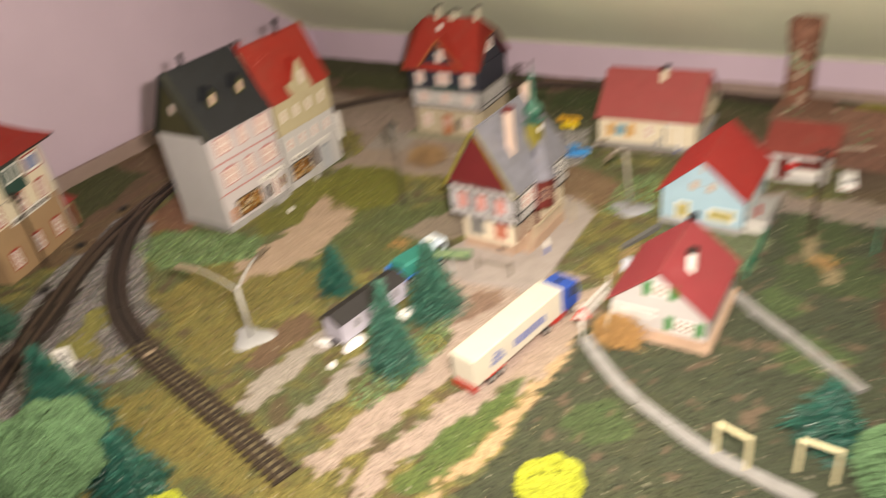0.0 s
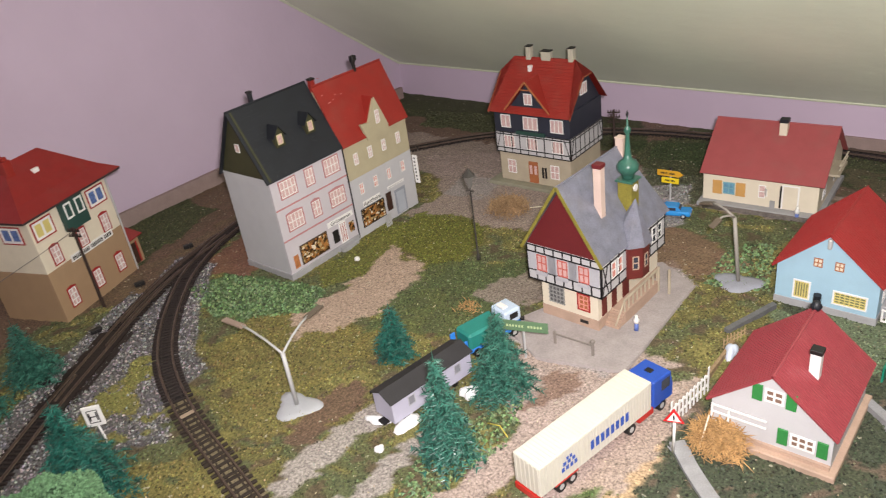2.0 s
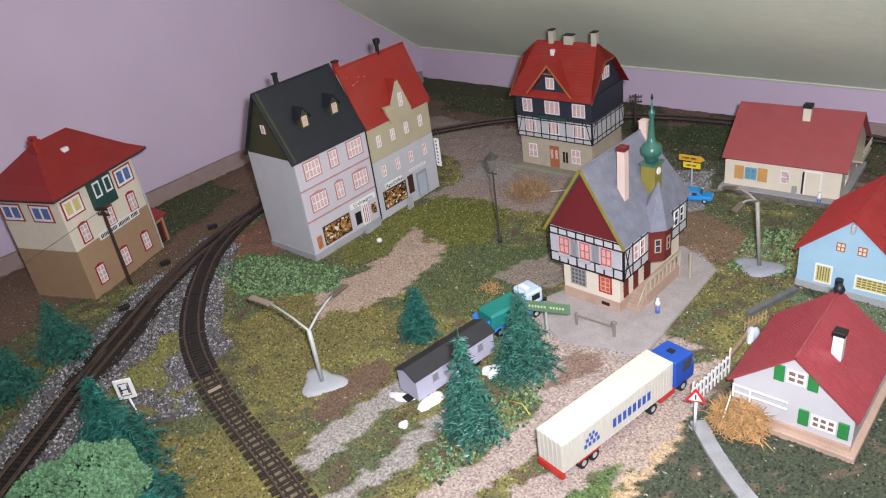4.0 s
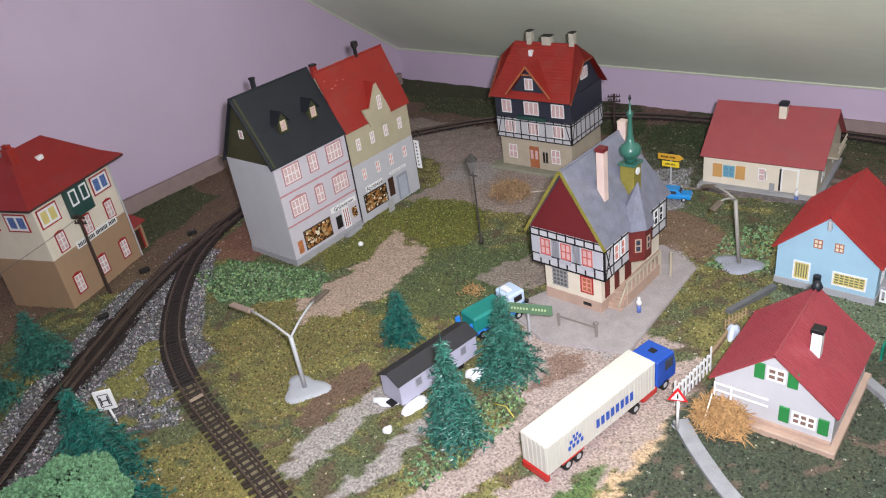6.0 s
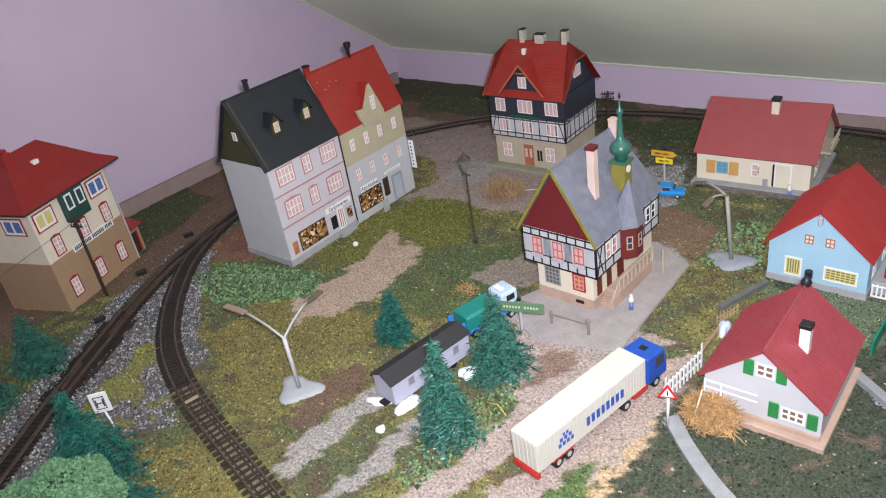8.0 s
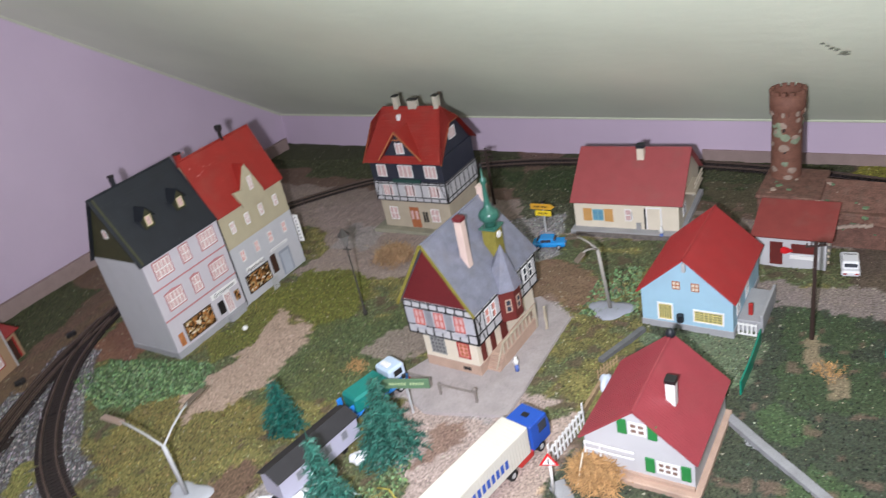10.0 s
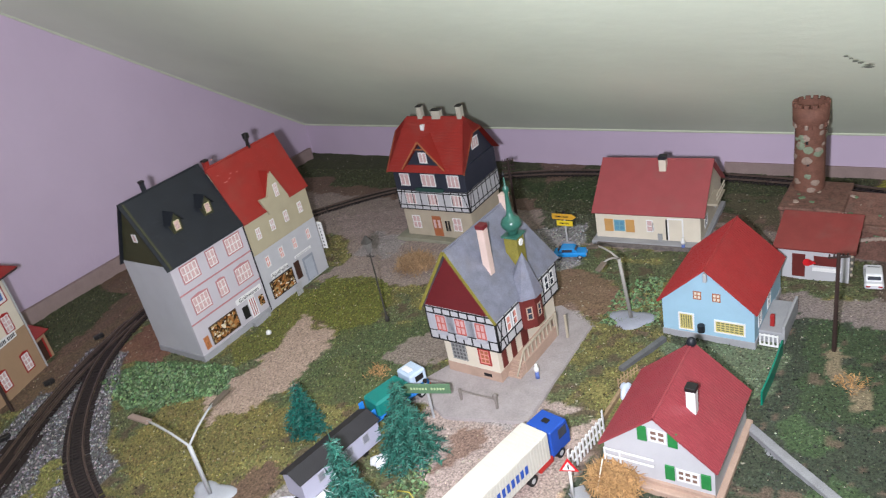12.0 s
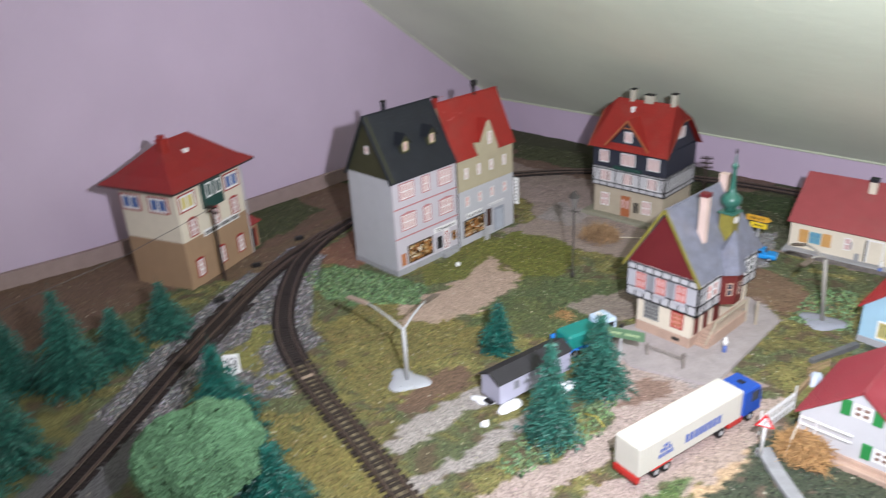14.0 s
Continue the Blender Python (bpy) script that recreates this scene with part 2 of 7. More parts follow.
def window(parent, f, u, v, w, h, frame=WHITE, pane=PINK_GLASS, cols=2, rows=2, surround=None, bar=0.09, arch=False, name="window"):
    """A window centred at u along the wall, its foot at v: surround, frame with bars, panes behind."""
    if surround is not None:
        bm = bmesh.new()
        g, rise = 0.16, 0.22 if arch else 0.0
        outer = [(u - w / 2 - g, v - g), (u + w / 2 + g, v - g), (u + w / 2 + g, v + h + g), (u, v + h + g + rise), (u - w / 2 - g, v + h + g)]
        inner = [(u - w / 2, v), (u + w / 2, v), (u + w / 2, v + h), (u, v + h), (u - w / 2, v + h)]
        o = [bm.verts.new((x, -0.09, z)) for x, z in outer]
        i = [bm.verts.new((x, -0.09, z)) for x, z in inner]
        for k in range(5):
            bm.faces.new((o[k], o[(k + 1) % 5], i[(k + 1) % 5], i[k]))
        got = bmesh.ops.extrude_face_region(bm, geom=bm.faces[:])
        bmesh.ops.translate(bm, vec=(0, 0.11, 0), verts=[q for q in got["geom"] if isinstance(q, bmesh.types.BMVert)])
        bmesh.ops.recalc_face_normals(bm, faces=bm.faces[:])
        bmesh.ops.transform(bm, matrix=f, verts=bm.verts[:])
        part("window_surround", bm, surround, parent)
    bm = bmesh.new()
    xs = [u - w / 2 + (w - bar) * k / cols + o for k in range(cols + 1) for o in (0, bar)]
    zs = [v + (h - bar) * k / rows + o for k in range(rows + 1) for o in (0, bar)]
    grid = [[bm.verts.new((x, -0.06, z)) for z in zs] for x in xs]
    for i in range(len(xs) - 1):
        for j in range(len(zs) - 1):
            if i % 2 == 0 or j % 2 == 0:
                bm.faces.new((grid[i][j], grid[i + 1][j], grid[i + 1][j + 1], grid[i][j + 1]))
    out = bmesh.ops.extrude_face_region(bm, geom=bm.faces[:])
    bmesh.ops.translate(bm, vec=(0, 0.09, 0), verts=[g for g in out["geom"] if isinstance(g, bmesh.types.BMVert)])
    bmesh.ops.recalc_face_normals(bm, faces=bm.faces[:])
    bmesh.ops.transform(bm, matrix=f, verts=bm.verts[:])
    win = part(name, bm, frame, parent)
    bm = bmesh.new()
    add_box(bm, u - w / 2 + 0.01, u + w / 2 - 0.01, -0.025, 0.02, v + 0.01, v + h - 0.01)
    bmesh.ops.transform(bm, matrix=f, verts=bm.verts[:])
    part("pane", bm, pane, win)
    return win


def panel(name, material, parent, f, u0, u1, v0, v1, out=0.06, label="", bev=0.0):
    """A flat piece lying on a wall."""
    bm = bmesh.new()
    add_box(bm, u0, u1, -out, 0.03, v0, v1)
    bevel(bm, bev)
    bmesh.ops.transform(bm, matrix=f, verts=bm.verts[:])
    return part(name, bm, material, parent, label)


def beam(bm, f, p, q, w=0.13, out=0.05):
    """A timber on a wall from (u, v) p to q."""
    a, b = Vector((p[0], 0, p[1])), Vector((q[0], 0, q[1]))
    d = (b - a).normalized()
    s = Vector((-d.z, 0, d.x)) * w / 2
    k = len(bm.verts)
    add_prism(bm, [a + s - Vector((0, out, 0)), b + s - Vector((0, out, 0)), b - s - Vector((0, out, 0)), a - s - Vector((0, out, 0))], (0, out + 0.02, 0))
    bm.verts.ensure_lookup_table()
    bmesh.ops.transform(bm, matrix=f, verts=bm.verts[k:])


def bars(parent, f, u0, u1, v, h, material, words=(5, 4), out=0.075, name="lettering_bar"):
    """Writing too small to read: short upright strokes."""
    total = sum(words) + len(words) - 1
    step = (u1 - u0) / total
    k = 0
    bm = bmesh.new()
    for w in words:
        for _ in range(w):
            add_box(bm, u0 + k * step, u0 + (k + 0.62) * step, -out, 0.0, v, v + h)
            k += 1
        k += 1
    bmesh.ops.transform(bm, matrix=f, verts=bm.verts[:])
    return part(name, bm, material, parent)

# ---- the attic corner: walls, sloping ceiling, floor ----
def plaster(name, rgb, bump, scale):
    m = bpy.data.materials.new(name)
    m.use_nodes = True
    nt = m.node_tree
    b = nt.nodes["Principled BSDF"]
    b.inputs["Roughness"].default_value = 0.75
    b.inputs["Specular IOR Level"].default_value = 0.3
    tc = nt.nodes.new("ShaderNodeTexCoord")
    mp = nt.nodes.new("ShaderNodeMapping")
    mp.inputs["Scale"].default_value = (0.65, 1, 1)
    nt.links.new(tc.outputs["Object"], mp.inputs["Vector"])
    n = nt.nodes.new("ShaderNodeTexNoise")
    n.inputs["Scale"].default_value, n.inputs["Detail"].default_value, n.inputs["Roughness"].default_value = scale, 5, 0.55
    nt.links.new(mp.outputs[0], n.inputs["Vector"])
    big = nt.nodes.new("ShaderNodeTexNoise")
    big.inputs["Scale"].default_value, big.inputs["Detail"].default_value = 4, 4
    nt.links.new(tc.outputs["Object"], big.inputs["Vector"])
    mr = nt.nodes.new("ShaderNodeMapRange")
    mr.inputs["From Min"].default_value, mr.inputs["From Max"].default_value = 0.3, 0.7
    mr.inputs["To Min"].default_value, mr.inputs["To Max"].default_value = 0.93, 1.06
    nt.links.new(big.outputs["Fac"], mr.inputs["Value"])
    hsv = nt.nodes.new("ShaderNodeHueSaturation")
    hsv.inputs["Color"].default_value = (*rgb, 1)
    nt.links.new(mr.outputs[0], hsv.inputs["Value"])
    nt.links.new(hsv.outputs[0], b.inputs["Base Color"])
    bp = nt.nodes.new("ShaderNodeBump")
    bp.inputs["Strength"].default_value, bp.inputs["Distance"].default_value = bump, 0.003
    nt.links.new(n.outputs["Fac"], bp.inputs["Height"])
    nt.links.new(bp.outputs[0], b.inputs["Normal"])
    return m


PURPLE = plaster("lilac_plaster", (0.56, 0.45, 0.56), 0.2, 70)
GREEN_CEIL = plaster("pale_green_plaster", (0.86, 0.94, 0.75), 0.16, 60)
ROOM_GREY = plaster("plain_room_plaster", (0.62, 0.61, 0.60), 0.2, 50)
CORNER = Vector((-74.3, 149.6, 0))
BACK = Vector((math.cos(radians(-7)), math.sin(radians(-7)), 0))
LEFT = Vector((-math.sin(radians(7)), -math.cos(radians(7)), 0))
OUT_B, OUT_L = Vector((-BACK.y, BACK.x, 0)), Vector((LEFT.y, -LEFT.x, 0))
KNEE, PITCH = 6.6, radians(35.1)


def setting(name, bm, material, label, category):
    ob = part(name, bm, material, None, label)
    return tagged(ob, "", category, "", "structure")


def wall_block(a, b, out, z0, z1, thick=6.0):
    bm = bmesh.new()
    add_prism(bm, [a + Vector((0, 0, z0)), b + Vector((0, 0, z0)), b + Vector((0, 0, z1)), a + Vector((0, 0, z1))], out * thick)
    bmesh.ops.recalc_face_normals(bm, faces=bm.faces[:])
    return bm


right_end = CORNER + BACK * 230
left_end = CORNER + LEFT * 250
setting("wall_back", wall_block(CORNER - BACK * 10, right_end, OUT_B, -90, KNEE), PURPLE, "low lilac plastered knee wall behind the layout", "wall")
setting("wall_left", wall_block(CORNER - LEFT * 10, left_end, OUT_L, -90, 190), PURPLE, "lilac plastered gable wall beside the layout", "wall")
# the sloping ceiling rises from the knee wall towards the room
run = Vector((-OUT_B.x * math.cos(PITCH), -OUT_B.y * math.cos(PITCH), math.sin(PITCH)))
up_n = Vector((OUT_B.x * math.sin(PITCH), OUT_B.y * math.sin(PITCH), math.cos(PITCH)))
a0 = CORNER - BACK * 60 + Vector((0, 0, KNEE)) - run * 1.0
bm = bmesh.new()
add_prism(bm, [a0, a0 + BACK * 300, a0 + BACK * 300 + run * 235, a0 + run * 235], up_n * 6)
bmesh.ops.recalc_face_normals(bm, faces=bm.faces[:])
setting("ceiling", bm, GREEN_CEIL, "pale green rough plastered sloping attic ceiling", "ceiling")
# plain walls close the room behind the camera
far_r, far_l = right_end - OUT_B * 250, left_end + BACK * 0
setting("wall_right", wall_block(right_end, far_r, BACK, -90, 190), ROOM_GREY, "plain wall closing the room", "wall")
setting("wall_front", wall_block(far_l - BACK * 20, far_r + BACK * 20, -OUT_B, -90, 190), ROOM_GREY, "plain wall closing the room behind", "wall")
bm = bmesh.new()
add_box(bm, -140, 180, -140, 10, 150, 156)
setting("ceiling_flat", bm, ROOM_GREY, "plain flat attic ceiling", "ceiling")
bm = bmesh.new()
add_box(bm, -140, 180, -140, 150, -96, -90)
setting("floor", bm, mat("floor_boards", (0.25, 0.16, 0.09), 0.5, var=0.2, blotch=6), "plain brown wooden room floor", "floor")
# a bead of paint along the edge between wall and ceiling
EDGE = mat("green_edge_paint", (0.58, 0.62, 0.47), 0.7, var=0.1)
bm = bmesh.new()
k0 = CORNER + Vector((0, 0, KNEE))
add_cyl(bm, k0, k0 + BACK * 229, 0.28, 0.28, 8)
setting("trim_back", bm, EDGE, "pale green painted edge along the knee wall", "trim")
# direction in which the ceiling plane meets the gable wall
lv = LEFT.copy()
lv.z = math.tan(PITCH) * (LEFT.x * -OUT_B.x + LEFT.y * -OUT_B.y)
bm = bmesh.new()
add_cyl(bm, k0, k0 + lv * 150, 0.28, 0.28, 8)
setting("trim_left", bm, EDGE, "pale green painted edge along the gable wall", "trim")

# a trail of dark flaked spots on the ceiling
bm = bmesh.new()
mark = Vector((34.0, 109.2, 24.6))
for k, (du, dv, w, h) in enumerate(((0, 0, 1.0, 0.5), (0.1, 1.2, 0.7, 0.4), (-0.9, 2.6, 0.45, 0.5), (-1.5, 3.6, 0.5, 0.6), (-1.9, 5.0, 0.35, 0.4), (-2.4, 6.4, 0.4, 0.4))):
    c = mark + BACK * du * 0.75 + run * (dv * 0.55 - 0.8) - up_n * 0.03
    ring = [c + BACK * (0.55 * w * (1 + 0.3 * math.sin(5 * i + k)) * math.cos(0.7854 * i)) + run * (0.6 * h * (1 + 0.3 * math.cos(3 * i + k)) * math.sin(0.7854 * i)) for i in range(8)]
    add_prism(bm, ring, -up_n * 0.04)
bmesh.ops.recalc_face_normals(bm, faces=bm.faces[:])
setting("ceiling_spots", bm, mat("dark_flaked_spot", (0.25, 0.28, 0.21), 0.8), "trail of dark flaked spots on the green ceiling", "stain")

# ---- the layout's ground ----
TRACK_A = [(-6.4, 42.3), (-15.7, 45.9), (-21.8, 48.1), (-31.6, 51.7), (-39.8, 55.8), (-45.6, 60.2), (-51.3, 66.2), (-56.3, 73.3), (-59.8, 82.5), (-60.8, 93.1), (-58.9, 106.1), (-54.7, 116.0), (-49.3, 122.8), (-39.8, 130.2), (-25.6, 135.2), (-9.4, 137.7), (16.1, 135.9), (36.1, 131.1), (58.3, 121.8)]
TRACK_B = [(-29.7, 11.4), (-36.0, 25.7), (-41.7, 36.6), (-46.4, 45.1), (-50.8, 54.1), (-54.9, 62.8), (-58.4, 72.6), (-60.3, 82.5)]


def spline(points, step=0.5):
    """Even steps along a smooth line through the points."""
    p = [Vector((*q, 0)) for q in points]
    fine = []
    for i in range(len(p) - 1):
        a, b, c, d = p[max(i - 1, 0)], p[i], p[i + 1], p[min(i + 2, len(p) - 1)]
        for k in range(24):
            t = k / 24
            fine.append(0.5 * (2 * b + (c - a) * t + (2 * a - 5 * b + 4 * c - d) * t * t + (3 * b - a - 3 * c + d) * t ** 3))
    fine.append(p[-1])
    out, left = [fine[0]], step
    for a, b in zip(fine, fine[1:]):
        seg = (b - a).length
        while seg >= left:
            a = a.lerp(b, left / seg)
            seg = (b - a).length
            out.append(a)
            left = step
        left -= seg
    return out


LINE_A, LINE_B = spline(TRACK_A), spline(TRACK_B)
NEAR_A = np.array([(p.x, p.y) for p in LINE_A])
NEAR_B = np.array([(p.x, p.y) for p in LINE_B])


def inside(px, py, poly):
    """Signed-ish mask: 1 inside the polygon."""
    res = np.zeros(px.shape, bool)
    j = len(poly) - 1
    for i in range(len(poly)):
        (xi, yi), (xj, yj) = poly[i], poly[j]
        cross = ((yi > py) != (yj > py)) & (px < (xj - xi) * (py - yi) / (yj - yi + 1e-9) + xi)
        res ^= cross
        j = i
    return res


def near(px, py, line):
    """Distance to a polyline of points."""
    best = np.full(px.shape, 1e9)
    for a, b in zip(line, line[1:]):
        a, b = np.array(a, float), np.array(b, float)
        d = b - a
        s = np.clip(((px - a[0]) * d[0] + (py - a[1]) * d[1]) / (d @ d), 0, 1)
        best = np.minimum(best, np.hypot(px - a[0] - s * d[0], py - a[1] - s * d[1]))
    return best


def smooth_noise(px, py, scale, seed):
    """Value noise on a lattice, bilinear with easing, 0 to 1."""
    rng = np.random.RandomState(seed)
    table = rng.rand(256, 256)
    u, v = px / scale + 500, py / scale + 500
    i, j = np.floor(u).astype(int), np.floor(v).astype(int)
    f, g = u - i, v - j
    f, g = f * f * (3 - 2 * f), g * g * (3 - 2 * g)
    t = lambda a, b: table[a % 256, b % 256]
    return (t(i, j) * (1 - f) + t(i + 1, j) * f) * (1 - g) + (t(i, j + 1) * (1 - f) + t(i + 1, j + 1) * f) * g


OLIVE, MOSSY, DARK = (0.135, 0.122, 0.045), (0.118, 0.122, 0.026), (0.045, 0.055, 0.036)
GREEN, BROWN, TAN = (0.085, 0.10, 0.05), (0.14, 0.085, 0.06), (0.39, 0.285, 0.225)
GRAVEL, GREYB, PLAZA = (0.36, 0.28, 0.25), (0.30, 0.232, 0.208), (0.33, 0.29, 0.28)
BALLAST_GAP, REDDISH, DEEP, LEAF = (0.11, 0.104, 0.108), (0.19, 0.085, 0.06), (0.035, 0.055, 0.02), (0.075, 0.135, 0.055)


def ground_colour(px, py):
    """Ground cover by place: a colour for each point."""
    wx = px + 1.6 * (smooth_noise(px, py, 2.2, 3) - 0.5) + 1.2 * (smooth_noise(px, py, 0.8, 4) - 0.5)
    wy = py + 1.6 * (smooth_noise(px, py, 2.2, 5) - 0.5) + 1.2 * (smooth_noise(px, py, 0.8, 6) - 0.5)
    n, m, q = smooth_noise(px, py, 5, 7), smooth_noise(px, py, 1.6, 8), smooth_noise(px, py, 12, 9)
    c = np.zeros(px.shape + (3,))
    c[:] = OLIVE

    def lay(mask, colour, part=1.0):
        w = np.clip(np.where(mask, part, 0.0), 0, 1)[..., None]
        c[:] = c * (1 - w) + np.array(colour) * w

    f3 = smooth_noise(px, py, 0.9, 12)
    lay((n * 0.6 + m * 0.4) > 0.52, GREEN, 0.75)
    lay((q * 0.5 + m * 0.5) < 0.42, (0.085, 0.10, 0.05), 0.7)
    lay((m * 0.5 + f3 * 0.5) > 0.66, (0.10, 0.065, 0.045), 0.7)
    lay((n * 0.4 + m * 0.6) < 0.36, (0.20, 0.175, 0.06), 0.7)
    lay(inside(wx, wy, [(-38.0, 59.1), (-21.6, 51.4), (-16.0, 57.6), (-21.0, 71.9), (-39.0, 71.4)]) & (n > 0.35), (0.18, 0.148, 0.048), 0.7)
    # behind, towards the walls
    lay(wy > 112, GREYB, 0.85)
    lay((wy > 122 - 0.11 * wx) | (wx < -64), BROWN, 0.9)
    lay(((wy > 126 - 0.11 * wx) | ((wx < -66) & (wy > 66))) & (q > 0.35), DEEP, 0.8)
    lay(inside(wx, wy, [(-5.7, 114.7), (2.6, 112.7), (0.3, 134.7), (-17.3, 134.5)]), DEEP, 0.8)
    lay(inside(wx, wy, [(16.9, 108.5), (26.9, 110.8), (25.0, 130.4), (17.9, 130.4)]) & (m > 0.3), (0.10, 0.085, 0.05), 0.9)
    lay(inside(wx, wy, [(-64.0, 58.5), (-56.5, 64.8), (-62.0, 100.6), (-69.1, 89.7)]), BROWN, 0.8)
    # round the station and the town houses
    lay(inside(wx, wy, [(-37.1, 97.9), (-14.8, 99.4), (-5.1, 106.0), (-10.2, 121.2), (-33.1, 124.2), (-47.1, 118.4), (-35.7, 105.5)]), GREYB, 0.9)
    lay(inside(wx, wy, [(-35.7, 105.5), (-29.6, 105.6), (-29.0, 112.1), (-35.4, 114.2)]), (0.30, 0.27, 0.26), 0.8)
    lay(inside(wx, wy, [(-56.5, 75.2), (-46.2, 73.4), (-47.7, 79.6), (-58.7, 87.8)]), REDDISH, 0.85)
    lay(inside(wx, wy, [(-36.6, 91.5), (-34.1, 99.0), (-28.2, 100.8), (-22.9, 98.2), (-21.1, 88.6), (-24.9, 85.4), (-31.2, 87.4)]), MOSSY, 0.95)
    lay(inside(wx, wy, [(-38.6, 79.8), (-38.0, 95.7), (-33.9, 95.8), (-33.3, 88.4), (-29.9, 84.2), (-34.4, 76.8)]), (0.13, 0.132, 0.03), 0.8)
    lay(inside(wx, wy, [(-33.5, 88.9), (-32.1, 88.4), (-30.6, 86.3), (-25.6, 86.4), (-24.0, 81.2), (-24.4, 75.7), (-26.8, 69.7), (-31.1, 66.9), (-34.9, 71.0), (-31.3, 76.8), (-33.0, 82.0)]), TAN, 0.95)
    lay(inside(wx, wy, [(-52.9, 69.6), (-49.8, 74.3), (-39.9, 76.1), (-34.5, 76.6), (-32.5, 72.1), (-37.7, 67.8), (-43.5, 65.9)]), LEAF, 0.95)
    lay(inside(wx, wy, [(-25.0, 86.4), (-12.4, 93.1), (-8.8, 84.7), (-13.1, 74.1), (-23.9, 70.8)]), (0.075, 0.10, 0.04), 0.75)
    # plaza, lanes, gravel
    lay(inside(wx, wy, [(-11.5, 80.4), (-7.8, 84.7), (-6.2, 91.1), (-12.2, 90.9), (-15.7, 82.4)]), GREYB, 0.7)
    lay(inside(wx, wy, [(-7.5, 80.5), (-5.4, 70.2), (-0.6, 64.1), (3.2, 66.3), (7.8, 73.6), (9.5, 78.8), (2.5, 79.7), (-5.7, 83.7)]), GRAVEL, 0.95)
    lay(near(wx, wy, [(-4.0, 44.8), (-1.4, 52.9), (0.4, 60.1), (1.6, 70.3)]) < 1.7, GRAVEL, 0.95)
    lay(near(wx, wy, [(0.2, 43.9), (3.5, 52.0), (6.1, 60.2), (10.2, 73.6)]) < 1.3, GRAVEL, 0.95)
    lay(inside(wx, wy, [(6.9, 60.2), (9.0, 58.2), (11.7, 63.4), (13.4, 71.6), (11.0, 77.8), (7.9, 71.5)]), (0.36, 0.275, 0.235), 0.9)
    lay(near(wx + 0.8 * (m - 0.5), wy, [(5.7, 42.0), (8.3, 50.1), (10.1, 57.3), (12.5, 66.0)]) < 0.75 + 0.7 * (f3 - 0.5), (0.45, 0.31, 0.19), 0.9)
    lay(inside(wx, wy, [(2.8, 44.0), (6.7, 45.6), (8.5, 54.2), (9.0, 60.8), (6.6, 57.2), (4.5, 51.5)]), (0.075, 0.125, 0.04), 0.85)
    lay(inside(px, py, [(-8.7, 75.7), (4.0, 73.9), (7.1, 92.9), (3.0, 97.6), (-1.3, 93.3), (-5.6, 81.6)]), PLAZA, 0.95)
    lay((near(wx, wy, [(-13.3, 61.8), (-14.9, 54.6), (-15.5, 48.5)]) < 1.3), (0.31, 0.275, 0.255), 0.95)
    lay((near(wx, wy, [(-6.4, 61.9), (-8.8, 51.7), (-10.4, 45.6)]) < 1.0), (0.31, 0.275, 0.255), 0.95)
    lay((near(wx, wy, [(-17.8, 61.6), (-18.3, 54.5)]) < 1.6), BROWN, 0.9)
    lay(inside(wx, wy, [(-1.2, 66.2), (3.0, 70.4), (1.3, 73.4), (-2.0, 71.3)]), (0.17, 0.09, 0.06), 0.7)
    lay(inside(wx, wy, [(6.6, 94.5), (11.3, 99.9), (0.9, 106.1), (-4.9, 101.7), (-2.6, 97.5)]), (0.20, 0.12, 0.08), 0.8)
    lay(inside(wx, wy, [(-4.9, 101.7), (0.9, 106.1), (-0.9, 119.2), (-9.9, 116.8)]), (0.27, 0.26, 0.26), 0.8)
    # the darker meadow at the right
    lay((wx > 12 + 0.16 * (wy - 64)) & (wy < 100), DARK, 0.92)
    lay((wx > 27) & (wy < 99), DARK, 0.95)
    lay((wx > 30) & (wy < 98) & (wy > 82) & (n * 0.6 + m * 0.4 > 0.42), (0.048, 0.072, 0.032), 0.75)
    lay((np.hypot(wx - 30.2, wy - 79.5) < 2.2) | (np.hypot(wx - 33.5, wy - 71) < 3.2) | (np.hypot(wx - 17, wy - 57) < 3), (0.06, 0.10, 0.04), 0.7)
    lay((wx > 12) & (wy < 99) & (f3 > 0.78) & (m > 0.4), (0.15, 0.10, 0.075), 0.7)
    lay((wx > 39.5) & (wy < 99), (0.075, 0.04, 0.03), 0.8)
    lay((wx > 24) & (wy > 98) & (wy < 103), (0.25, 0.20, 0.19), 0.85)
    lay((wx > 36) & (wy > 103), (0.10, 0.07, 0.055), 0.9)
    lay(inside(wx, wy, [(34.2, 128.3), (68.2, 117.5), (68.1, 130.5), (38.0, 137.2)]), (0.20, 0.19, 0.03), 0.9)
    lay(inside(wx, wy, [(18.6, 83.2), (27.0, 83.3), (28.6, 93.8), (14.8, 91.5)]), (0.12, 0.15, 0.09), 0.85)
    lay(near(wx, wy, [(35.3, 84.5), (33.2, 88.6), (32.5, 92.8)]) < 1.0, (0.26, 0.20, 0.13), 0.8)
    # ballast along and between the tracks: ground darkened as shade between the stones
    da, db = near(px, py, NEAR_A[::4]), near(px, py, NEAR_B[::4])
    lay((db < 4.2 + 1.5 * (n - 0.5)) & (wy < 66), BALLAST_GAP, 0.95)
    lay(((da < 3.8 + 2 * (n - 0.5)) & (wx < -36) & (wy < 76)), BALLAST_GAP, 0.95)
    lay(inside(wx, wy, [(-55.5, 64.8), (-46.2, 48.7), (-35.0, 44.9), (-30.3, 48.1), (-48.0, 58.8)]) & (m > 0.33), BALLAST_GAP, 0.9)
